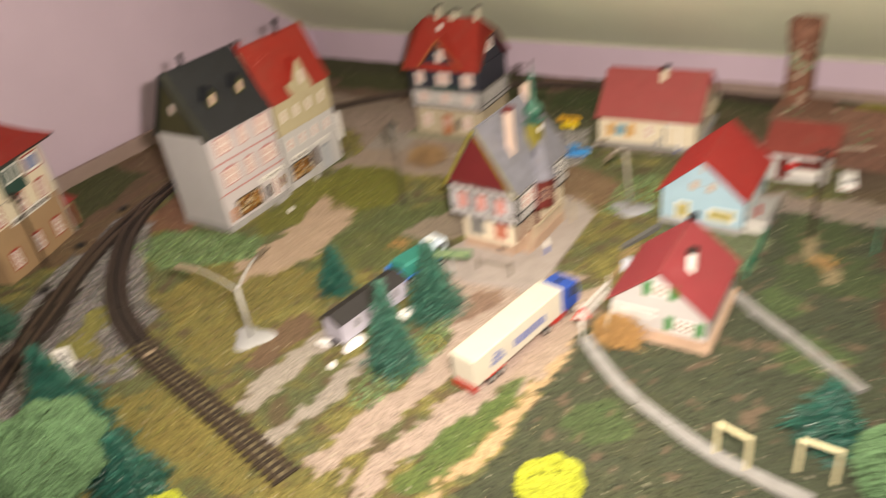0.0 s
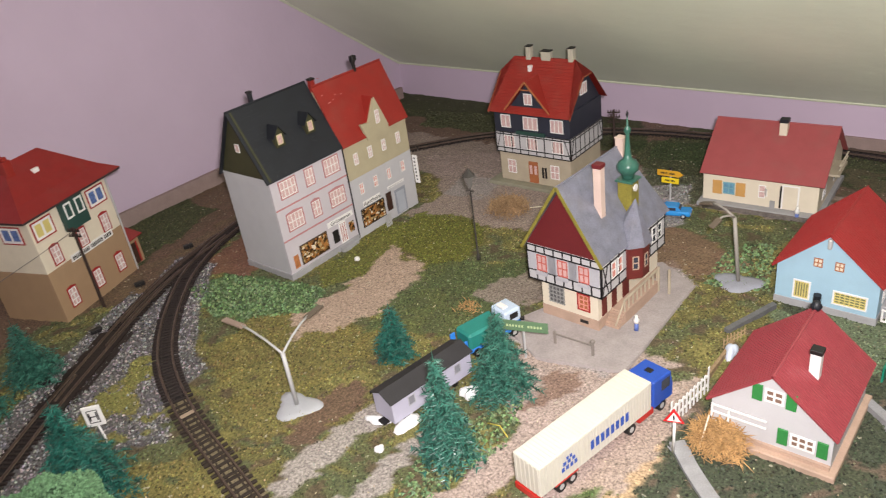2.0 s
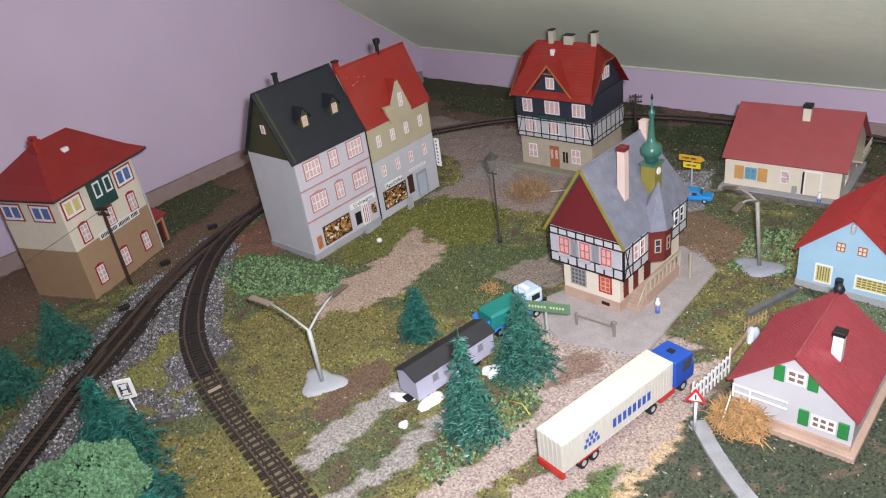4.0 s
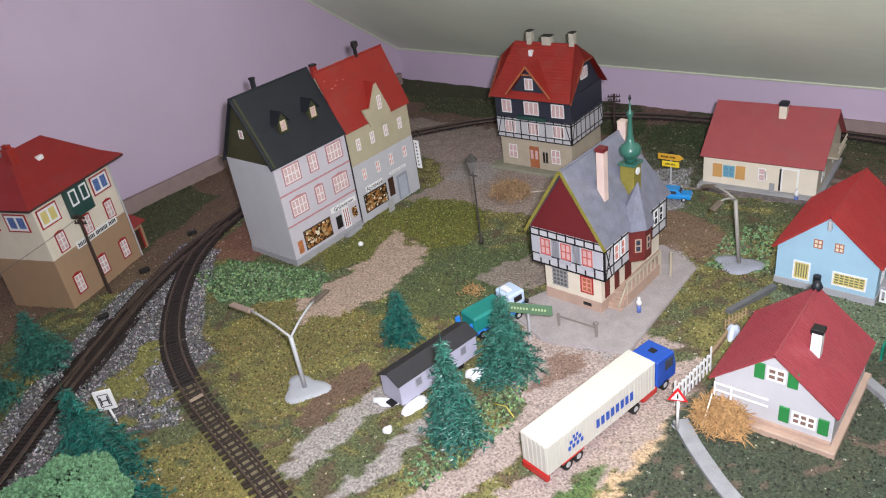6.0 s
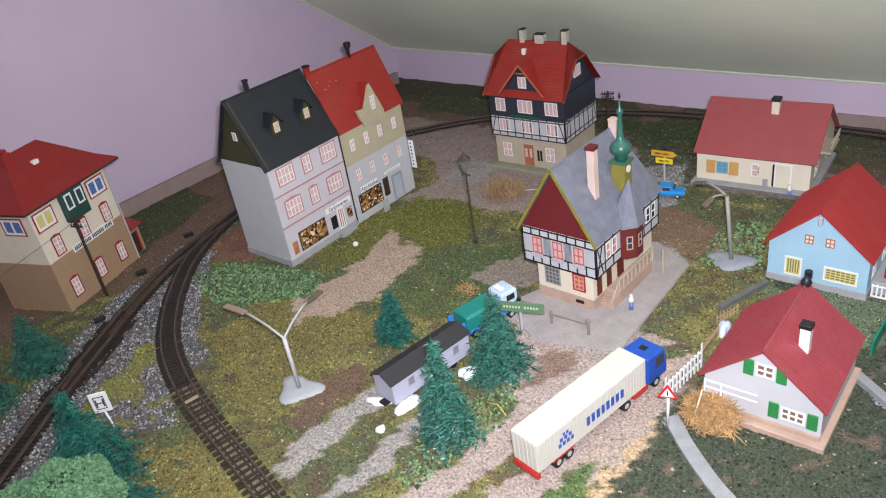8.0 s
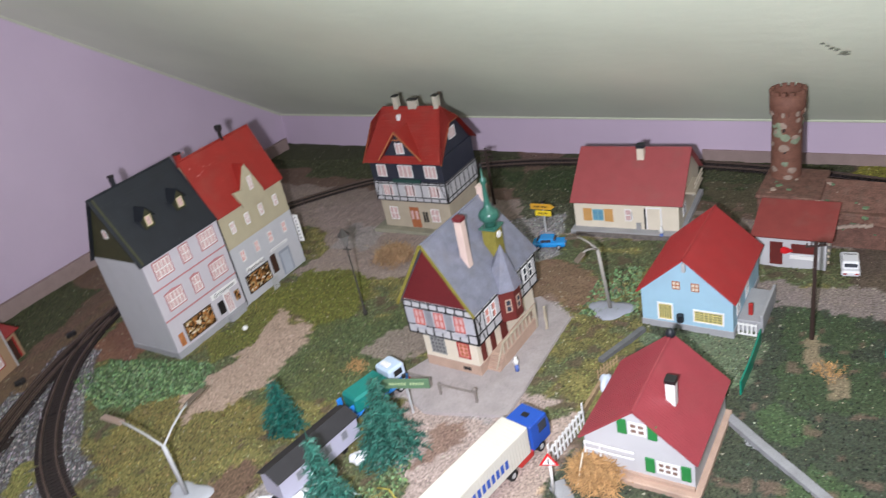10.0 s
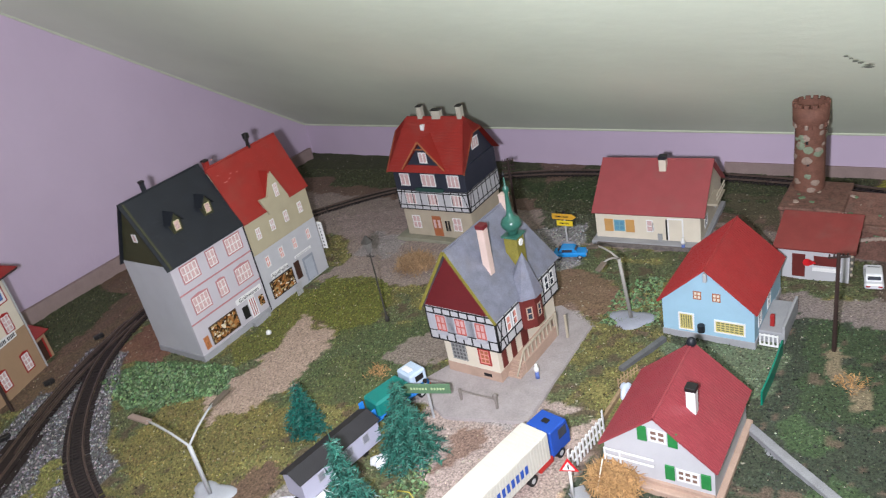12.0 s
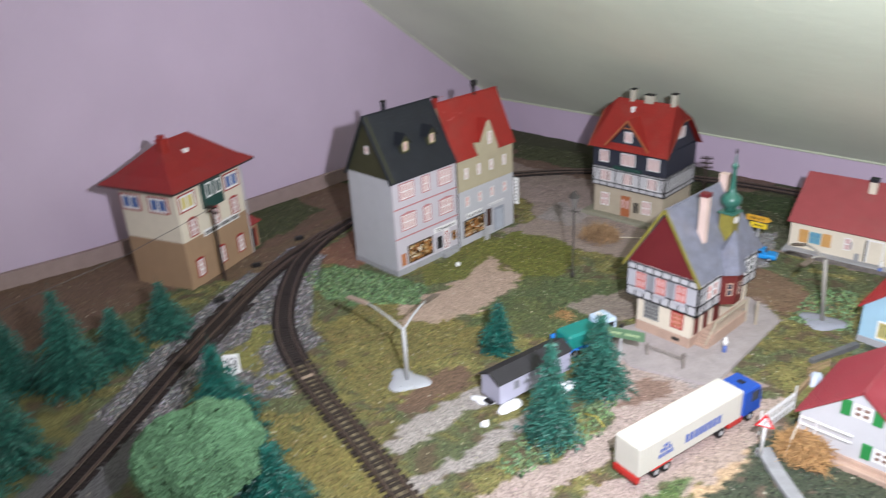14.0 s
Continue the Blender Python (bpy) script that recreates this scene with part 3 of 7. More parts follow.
    lay(inside(wx, wy, [(-42.0, 45.8), (-37.3, 48.9), (-44.0, 58.9), (-47.0, 58.9)]) & (m > 0.4), (0.20, 0.19, 0.05), 0.85)
    lay(inside(wx, wy, [(-34.7, 40.9), (-20.9, 39.3), (-5.3, 39.7), (-9.4, 44.6), (-27.2, 47.2)]) & (m > 0.25), (0.19, 0.155, 0.05), 0.75)
    return c


def ground_height(px, py):
    h = 0.28 * (smooth_noise(px, py, 6, 21) - 0.5) + 0.18 * (smooth_noise(px, py, 1.3, 22) - 0.5) + 0.10 * (smooth_noise(px, py, 0.5, 23) - 0.5)
    return h - 0.12


STEP = 0.45
gx, gy = np.meshgrid(np.arange(-100, 74, STEP), np.arange(2, 155, STEP), indexing="ij")
gz = ground_height(gx, gy)
flat = np.minimum(near(gx, gy, NEAR_A[::4]), near(gx, gy, NEAR_B[::4]))
gz = np.where(flat < 2.2, np.minimum(gz, -0.12), gz)
nx, ny = gx.shape
idx = np.arange(nx * ny).reshape(nx, ny)
quads = np.stack([idx[:-1, :-1], idx[1:, :-1], idx[1:, 1:], idx[:-1, 1:]], -1).reshape(-1, 4)
me = bpy.data.meshes.new("ground")
me.from_pydata((np.stack([gx, gy, gz], -1).reshape(-1, 3) * CM).tolist(), [], quads.tolist())
col = ground_colour(gx, gy).reshape(-1, 3)
attr = me.color_attributes.new("cover", "FLOAT_COLOR", "POINT")
attr.data.foreach_set("color", np.concatenate([col, np.ones((len(col), 1))], 1).ravel().astype(np.float32))
for p in me.polygons:
    p.use_smooth = True


def cover_material(name, speck, rough=0.85):
    m = bpy.data.materials.new(name)
    m.use_nodes = True
    nt = m.node_tree
    b = nt.nodes["Principled BSDF"]
    b.inputs["Roughness"].default_value = rough
    b.inputs["Specular IOR Level"].default_value = 0.35
    at = nt.nodes.new("ShaderNodeAttribute")
    at.attribute_name = "cover"
    tc = nt.nodes.new("ShaderNodeTexCoord")
    n = nt.nodes.new("ShaderNodeTexNoise")
    n.inputs["Scale"].default_value, n.inputs["Detail"].default_value, n.inputs["Roughness"].default_value = 420, 3, 0.7
    v = nt.nodes.new("ShaderNodeTexVoronoi")
    v.inputs["Scale"].default_value = 380
    for k in (n, v):
        nt.links.new(tc.outputs["Object"], k.inputs["Vector"])
    mr = nt.nodes.new("ShaderNodeMapRange")
    mr.inputs["From Min"].default_value, mr.inputs["From Max"].default_value = 0.3, 0.7
    mr.inputs["To Min"].default_value, mr.inputs["To Max"].default_value = 0.38, 1.65
    nt.links.new(n.outputs["Fac"], mr.inputs["Value"])
    hsv = nt.nodes.new("ShaderNodeHueSaturation")
    nt.links.new(at.outputs["Color"], hsv.inputs["Color"])
    nt.links.new(mr.outputs[0], hsv.inputs["Value"])
    # pale flecks
    sep = nt.nodes.new("ShaderNodeSeparateColor")
    nt.links.new(v.outputs["Color"], sep.inputs[0])
    gt = nt.nodes.new("ShaderNodeMath")
    gt.operation = "GREATER_THAN"
    gt.inputs[1].default_value = 1 - speck
    nt.links.new(sep.outputs[0], gt.inputs[0])
    sc = nt.nodes.new("ShaderNodeMath")
    sc.operation = "MULTIPLY"
    sc.inputs[1].default_value = 0.6
    nt.links.new(gt.outputs[0], sc.inputs[0])
    mx = nt.nodes.new("ShaderNodeMix")
    mx.data_type = "RGBA"
    nt.links.new(sc.outputs[0], mx.inputs[0])
    nt.links.new(hsv.outputs[0], mx.inputs[6])
    mx.inputs[7].default_value = (0.5, 0.46, 0.36, 1)
    nt.links.new(mx.outputs[2], b.inputs["Base Color"])
    bp = nt.nodes.new("ShaderNodeBump")
    bp.inputs["Strength"].default_value, bp.inputs["Distance"].default_value = 0.9, 0.0012
    nt.links.new(n.outputs["Fac"], bp.inputs["Height"])
    nt.links.new(bp.outputs[0], b.inputs["Normal"])
    return m


me.materials.append(cover_material("scattered_ground_cover", 0.004))
ground = tagged(new("ground", me), "model landscape ground of scatter grass, gravel and bare earth", "ground", "", "structure")
SQUARE = [(-9.6, 77.8), (-3.4, 73.8), (5.5, 75.1), (7.1, 92.8), (2.1, 96.7), (-1.9, 94.3), (-6.5, 83.2)]
bm = bmesh.new()
add_prism(bm, [(x, y, -0.6) for x, y in SQUARE], (0, 0, 0.68))
bmesh.ops.recalc_face_normals(bm, faces=bm.faces[:])
bmesh.ops.bevel(bm, geom=bm.edges[:], offset=0.1, segments=2, affect="EDGES")
setting("pavement", bm, mat("pinkish_grey_paving", (0.34, 0.30, 0.295), 0.75, var=0.22, blotch=45, grain=700, dirt=0.25), "smooth pinkish-grey town square paving", "pavement")
bm = bmesh.new()
add_box(bm, -100, 74, 2, 155, -5, -0.9)
setting("baseboard", bm, mat("plywood", (0.4, 0.28, 0.16), 0.6), "plywood board under the model landscape", "board")

# ---- buildings ----
def text_part(words, size, f, u, v, material, parent, out=0.08):
    """Readable lettering on a wall, from the built-in font."""
    cu = bpy.data.curves.new("lettering", "FONT")
    cu.body, cu.size, cu.extrude, cu.align_x = words, size * CM, 0.0001, "CENTER"
    ob = new("lettering", cu)
    ob.parent = parent
    cu.materials.append(material)
    m = f @ Matrix.Translation((u, -out, v)) @ Matrix.Rotation(radians(90), 4, "X")
    m.translation *= CM
    ob.matrix_local = m
    return ob


def gable_wall(name, material, parent, x0, x1, y, z0, z1, apex, thick=0.2, label=""):
    mid = (x0 + x1) / 2
    return prism(name, material, parent, [(x0, y, z0), (x1, y, z0), (x1, y, z1), (mid, y, apex), (x0, y, z1)], (0, thick, 0), label=label)


def ridge_roof_y(parent, material, x0, x1, y0, y1, eave, apex, over=0.5, thick=0.18, ribs=0, tiles=0, label=""):
    """A gable roof whose ridge runs along y."""
    mid, slope = (x0 + x1) / 2, (apex - eave) / ((x1 - x0) / 2)
    ze = eave - slope * over
    for quad in ([(x0 - over, y1, ze), (x0 - over, y0, ze), (mid, y0, apex), (mid, y1, apex)], [(x1 + over, y0, ze), (x1 + over, y1, ze), (mid, y1, apex), (mid, y0, apex)]):
        r = slab("roof", material, parent, [(a, b, c + thick) for a, b, c in quad], thick, label, ribs)
        if tiles:
            rows_of_tiles("tile_course", material, r, [(a, b, c + thick + 0.01) for a, b, c in quad], tiles)
    cyl("ridge_cap", material, parent, (mid, y0, apex + thick * 0.75), (mid, y1, apex + thick * 0.75), 0.13, seg=8)


def ridge_roof_x(parent, material, x0, x1, y0, y1, eave, apex, over=0.5, thick=0.18, ribs=0, tiles=0, label=""):
    """A gable roof whose ridge runs along x."""
    mid, slope = (y0 + y1) / 2, (apex - eave) / ((y1 - y0) / 2)
    ze = eave - slope * over
    for quad in ([(x0, y0 - over, ze), (x1, y0 - over, ze), (x1, mid, apex), (x0, mid, apex)], [(x1, y1 + over, ze), (x0, y1 + over, ze), (x0, mid, apex), (x1, mid, apex)]):
        r = slab("roof", material, parent, [(a, b, c + thick) for a, b, c in quad], thick, label, ribs)
        if tiles:
            rows_of_tiles("tile_course", material, r, [(a, b, c + thick + 0.01) for a, b, c in quad], tiles)
    cyl("ridge_cap", material, parent, (x0, mid, apex + thick * 0.75), (x1, mid, apex + thick * 0.75), 0.12, seg=8)


def chimney(parent, x, y, z0, z1, w, material=CHIMNEY, cap=BLACK, cap_h=0.25):
    c = box("chimney", material, parent, (x - w / 2, x + w / 2), (y - w / 2, y + w / 2), (z0, z1), 0.03)
    box("chimney_cap", cap, c, (x - w / 2 - 0.07, x + w / 2 + 0.07), (y - w / 2 - 0.07, y + w / 2 + 0.07), (z1, z1 + cap_h), 0.03)
    return c


def town_house_dark():
    t = thing("town_house", "lilac-grey three-storey town house with dark slate roof and greengrocer's shop", "house", -40.0, 76.6, 0, 84.0)
    w, d, e, a = 12.5, 9.3, 14.0, 22.2
    box("plinth", CONCRETE, t, (-0.12, w), (-0.15, d + 0.1), (-0.3, 0.75), 0.05)
    f, l, b = face(0, 0), face(0, d, -90), face(w, d, 180)
    prism("wall", LILAC_WALL, t, [(0, 0, 0.75), (w, 0, 0.75), (w, 0, e), (0, 0, e)], (0, 0.25, 0))
    box("side_wall", GREY_WALL, t, (0, 0.25), (0.25, d), (0.75, e), 0.02, "plain light grey side wall")
    box("back_wall", GREY_WALL, t, (0.25, w), (d - 0.25, d), (0.75, e), 0.0)
    gable = prism("gable_cladding", mat("olive_slate", (0.045, 0.045, 0.022), 0.5, var=0.25), t, [(0.02, -0.3, e - 0.15), (0.02, d + 0.3, e - 0.15), (0.02, d / 2 + 0.2, a), (0.02, d / 2 - 0.2, a)], (0.3, 0, 0), label="dark olive slate gable cladding")
    window(gable, face(0.02, d, -90), d / 2, e + 3.1, 0.8, 1.1, WHITE, PINK_GLASS, 1, 1)
    slope = (a - e) / (d / 2)
    ridge_roof_x(t, SLATE, -0.45, w, 0, d, e, a, 0.3, 0.16, tiles=20)
    for u in (4.1, 9.2):
        z = e + slope * 1.6
        dm = prism("dormer", mat("olive_slate", (0, 0, 0)), t, [(u - 0.72, 1.3, z), (u + 0.72, 1.3, z), (u + 0.72, 1.3, z + 1.6), (u, 1.3, z + 2.6), (u - 0.72, 1.3, z + 1.6)], (0, 2.9, 0))
        for s in (-1, 1):
            slab("dormer_roof", SLATE, dm, [(u, 1.0, z + 2.75), (u + s * 1.1, 1.0, z + 1.3), (u + s * 1.1, 4.4, z + 1.3), (u, 4.4, z + 2.75)], 0.1)
        window(dm, face(0, 1.3), u, z + 0.3, 0.85, 1.3, mat("cream_frame", (0.6, 0.52, 0.3), 0.5), PINK_GLASS, 1, 1)
    chimney(t, 3.9, 5.0, 19, 23.4, 0.5, SLATE)
    for z in (5.35, 9.7):
        panel("string_course", ROSE, t, f, 0, w, z, z + 0.18, 0.1)
    for z, arch in ((6.5, True), (11.0, False)):
        for u, ww in ((2.6, 2.5), (6.25, 1.25), (10.1, 2.5)):
            window(t, f, u, z, ww, 2.15, WHITE, PINK_GLASS, 4 if ww > 2 else 2, 2, ROSE, 0.11, arch)
    shop = panel("shop_window", mat("dark_wood_frame", (0.06, 0.035, 0.02), 0.5), t, f, 2.05, 6.9, 1.15, 3.9, 0.1)
    panel("shop_pane", SHOP, shop, f, 2.2, 6.75, 1.3, 3.75, 0.13)
    panel("poster", mat("orange_poster", (0.42, 0.16, 0.06), 0.5, var=0.6, blotch=300), t, f, 0.8, 1.6, 1.2, 3.0, 0.08)
    panel("blackboard", BLACK, t, f, 7.9, 8.9, 1.4, 3.2, 0.12)
    panel("door", WHITE, t, f, 9.2, 10.4, 0.8, 3.9, 0.1, "white and red striped shop door")
    for k in range(3):
        panel("stripe", RED_FRAME, t, f, 9.38 + 0.36 * k, 9.5 + 0.36 * k, 1.0, 3.7, 0.12)
    panel("small_window", SHOP, t, f, 11.0, 11.9, 1.7, 3.2, 0.09)
    panel("shop_sign", WHITE, t, f, 7.3, 12.0, 4.0, 4.75, 0.12)
    text_part("Grünwaren", 0.8, f, 9.65, 4.13, BLACK, t, 0.14)
    box("step", CONCRETE, t, (8.6, 11.5), (-0.9, -0.15), (-0.2, 0.5), 0.04)
    cyl("downpipe", BLACK, t, (12.45, -0.1, 0.2), (12.45, -0.1, e), 0.1, seg=8)


def town_house_red():
    t = thing("town_house", "ochre-grey town house with red tiled roof, stepped gable and pharmacy", "house", -40.0, 76.6, 0, 84.0)
    x0, w, d, e, a = 12.55, 25.3, 7.2, 13.8, 21.5
    f = face(0, 0)
    box("wall", OCHRE_WALL, t, (x0, w), (0, 0.25), (8.6, e), 0.02, "ochre upper front wall")
    box("lower_wall", GREY_WALL, t, (x0, w), (-0.02, 0.25), (-0.3, 8.6), 0.02, "grey lower front wall")
    box("end_wall", GREY_WALL, t, (w - 0.25, w), (0.25, d), (-0.3, e), 0.02)
    box("back_wall", GREY_WALL, t, (x0, w - 0.25), (d - 0.25, d), (-0.3, e), 0.0)
    prism("end_gable", OCHRE_WALL, t, [(w, 0, e), (w, d, e), (w, d / 2, a - 0.1)], (-0.25, 0, 0))
    prism("end_gable", OCHRE_WALL, t, [(x0 + 0.3, 0, e), (x0 + 0.3, d, e), (x0 + 0.3, d / 2, a - 0.1)], (-0.25, 0, 0))
    ridge_roof_x(t, RED_TILE, x0 - 0.1, w + 0.4, 0, d, e, a, 0.25, 0.18, tiles=20)
    g = prism("stepped_gable", OCHRE_WALL, t, [(17.3, -0.32, e - 0.9), (21.6, -0.32, e - 0.9), (21.5, -0.32, e + 0.2), (19.6, -0.32, e + 4.6), (17.9, -0.32, e + 1.5), (16.3, -0.32, e + 1.7)], (0, 0.4, 0))
    prism("gable_roof", RED_TILE, g, [(17.6, -0.2, e + 0.1), (19.6, -0.2, e + 4.65), (21.8, -0.2, e + 0.1)], (0, 2.6, 0))
    window(g, face(0, -0.32), 19.6, e + 0.9, 0.75, 1.9, WHITE, PINK_GLASS, 2, 3)
    for z in (6.0, 10.4):
        for u in (14.6, 17.4, 20.2, 23.2):
            window(t, f, u, z, 0.8, 1.65, WHITE, PINK_GLASS if z > 8 else RED_GLASS, 2, 2, WHITE_WALL if z < 8 else None, 0.12)
    shop = panel("shop_window", BLACK, t, f, 13.6, 18.3, 1.1, 3.9, 0.1)
    panel("shop_pane", SHOP, shop, f, 13.75, 18.15, 1.25, 3.75, 0.13)
    panel("door", mat("dark_brown_door", (0.05, 0.022, 0.015), 0.4), t, f, 18.8, 19.9, 1.4, 4.2, 0.09)
    panel("shop_sign", WHITE, t, f, 14.3, 17.7, 4.1, 4.9, 0.12)
    text_part("Apotheke", 0.85, f, 16.0, 4.24, BLACK, t, 0.14)
    arch = panel("gate", mat("grey_blue_gate", (0.27, 0.29, 0.33), 0.5), t, f, 20.6, 22.9, 0.1, 3.9, 0.09)
    panel("gate_leaf", mat("pale_blue_grey", (0.38, 0.41, 0.46), 0.5), arch, f, 20.95, 22.55, 0.2, 3.5, 0.13)
    panel("sign_strip", WHITE, t, f, 19.4, 22.9, 4.6, 5.0, 0.1)
    bars(t, f, 19.6, 22.7, 4.68, 0.22, GREY_PLASTIC, (9,), 0.12)
    h = box("hanging_sign", WHITE, t, (w - 0.15, w + 0.05), (-1.15, -0.25), (3.4, 7.8), 0.04, "tall white hanging sign")
    bm = bmesh.new()
    for k in range(7):
        add_box(bm, w + 0.04, w + 0.07, -0.82, -0.58, 3.85 + k * 0.56, 4.1 + k * 0.56)
        add_box(bm, w - 0.17, w - 0.13, -0.82, -0.58, 3.85 + k * 0.56, 4.1 + k * 0.56)
    split_parts("lettering_bar", bm, SLATE, h)
    chimney(t, 14.0, 5.2, 19, 22.0, 0.7, RED_TILE)
    slope = (a - e) / (d / 2)
    rng = random.Random(4)
    for k in range(9):
        u, v = rng.uniform(13.2, 17.5), rng.uniform(2.2, 4.0)
        box("scuff", mat("pale_scuff", (0.55, 0.22, 0.2), 0.6), t, (u - 0.14, u + 0.14), (v - 0.06, v + 0.08), (e + slope * v + 0.16, e + slope * v + 0.25), 0.02)
    pot = chimney(t, 20.6, d / 2, 20.8, 22.6, 0.4, BLACK)
    box("chimney_pot", BLACK, pot, (20.1, 20.9), (d / 2 - 0.6, d / 2 + 0.2), (22.85, 23.6), 0.1)
    bm = bmesh.new()
    for k in range(5):
        add_box(bm, 16.9 + 0.25 * k, 17.02 + 0.25 * k, -1.3, -1.2, -0.2, 1.8)
    add_box(bm, 16.8, 18.2, -1.3, -1.2, 1.5, 1.65)
    split_parts("railing_bar", bm, GREY_PLASTIC, t)


def signal_box():
    t = thing("signal_box", "cream signal box on a brown plinth with red hipped roof", "signal box", -61.6, 57.4, 0, 104.5)
    w, d, m, e, a = 13.6, 10.2, 7.0, 15.0, 19.9
    box("plinth_storey", BROWN_WALL, t, (0, w), (0, d), (-0.4, m), 0.04, "brown lower storey")
    box("upper_storey", CREAM, t, (0.04, w - 0.04), (0.04, d - 0.04), (m, e), 0.04, "cream upper storey")
    o = 1.7
    c = [(-o, -o, e), (w + o, -o, e), (w + o, d + o, e), (-o, d + o, e)]
    r0, r1 = (w * 0.30, d / 2, a), (w * 0.72, d / 2, a)
    # hipped roof with a slightly flared eave
    bm = bmesh.new()
    low = [bm.verts.new(p) for p in c]
    mid = [bm.verts.new(Vector(p).lerp(Vector(q), 0.3) - Vector((0, 0, 0.25))) for p, q in zip(c, (r0, r1, r1, r0))]
    top = [bm.verts.new(r0), bm.verts.new(r1)]
    for i in range(4):
        bm.faces.new((low[i], low[(i + 1) % 4], mid[(i + 1) % 4], mid[i]))
    bm.faces.new((mid[0], mid[1], top[1], top[0]))
    bm.faces.new((mid[1], mid[2], top[1]))
    bm.faces.new((mid[2], mid[3], top[0], top[1]))
    bm.faces.new((mid[3], mid[0], top[0]))
    bm.faces.new(low[::-1])
    part("roof", bm, mat("deep_red_roof", (0.24, 0.016, 0.014), 0.38, var=0.15, dirt=0.1), t, "deep red hipped roof")
    box("eaves_board", mat("brown_eaves", (0.05, 0.03, 0.03), 0.6), t, (-o + 0.05, w + o - 0.05), (-o + 0.05, d + o - 0.05), (e - 0.3, e - 0.02), 0.03)
    ch = box("chimney", RED_TILE, t, (3.0, 4.2), (3.4, 4.6), (15.5, 20.6), 0.08, "red roof chimney")
    for y in (3.7, 4.3):
        box("chimney_pot", RED_TILE, ch, (3.3, 3.9), (y - 0.2, y + 0.2), (20.6, 21.1), 0.05)
    box("skylight", WHITE, t, (6.0, 6.9), (2.6, 3.1), (17.7, 18.5), 0.03, "small white skylight")
    f, l = face(0, 0), face(0, d, -90)
    for u in (2.3, 6.9, 11.2):
        window(t, f, u, 1.3, 1.25, 2.4, WHITE, PINK_GLASS, 2, 3, RED_FRAME, 0.14, True)
        window(t, f, u, 7.5, 1.25, 2.3, WHITE, PINK_GLASS, 2, 3, RED_FRAME, 0.12, True)
    for u, p in ((2.0, YELLOW_GLASS), (11.3, BLUE_GLASS)):
        window(t, f, u, 11.4, 2.9, 2.2, WHITE, p, 2, 1, RED_FRAME, 0.3)
    bay = box("bay", DARK_GREEN, t, (4.8, 8.6), (-0.8, 0.02), (10.4, 14.6), 0.08, "dark green oriel bay")
    for u in (5.75, 7.65):
        window(bay, face(0, -0.75), u, 12.0, 1.25, 2.1, WHITE, BLUE_GLASS, 1, 1, None, 0.25)
    for u in (2.0, 7.0):
        window(t, l, u, 11.3, 3.2, 2.1, WHITE, BLUE_GLASS, 2, 1, RED_FRAME, 0.3)
    panel("name_board", WHITE, t, f, 4.0, 11.6, 6.5, 7.4, 0.14, "white name board with dark lettering")
    bars(t, f, 4.2, 11.4, 6.68, 0.52, BLACK, (11, 8, 5), 0.16)
    for x, y in ((w - 0.1, -0.25), (w + 0.35, d * 0.1)):
        cyl("downpipe", GREY_PLASTIC, t, (x, y, 0), (x, y, e - 0.3), 0.11, seg=8)
    an = box("annex", BROWN_WALL, t, (w, w + 2.6), (0.6, 4.2), (-0.3, 4.0), 0.04, "brown porch annex")
    slab("annex_roof", RED_TILE, an, [(w - 0.1, 0.1, 4.1), (w + 3.1, 0.1, 4.1), (w + 3.1, 4.6, 5.4), (w - 0.1, 4.6, 5.4)], 0.15)
    panel("annex_door", mat("dark_brown_door", (0.05, 0.022, 0.015), 0.4), an, face(0, 0.6), w + 0.5, w + 1.7, 0.2, 3.3, 0.08)
    panel("annex_frame", RED_FRAME, an, face(0, 0.6), w + 1.75, w + 2.0, 0.2, 3.4, 0.1)


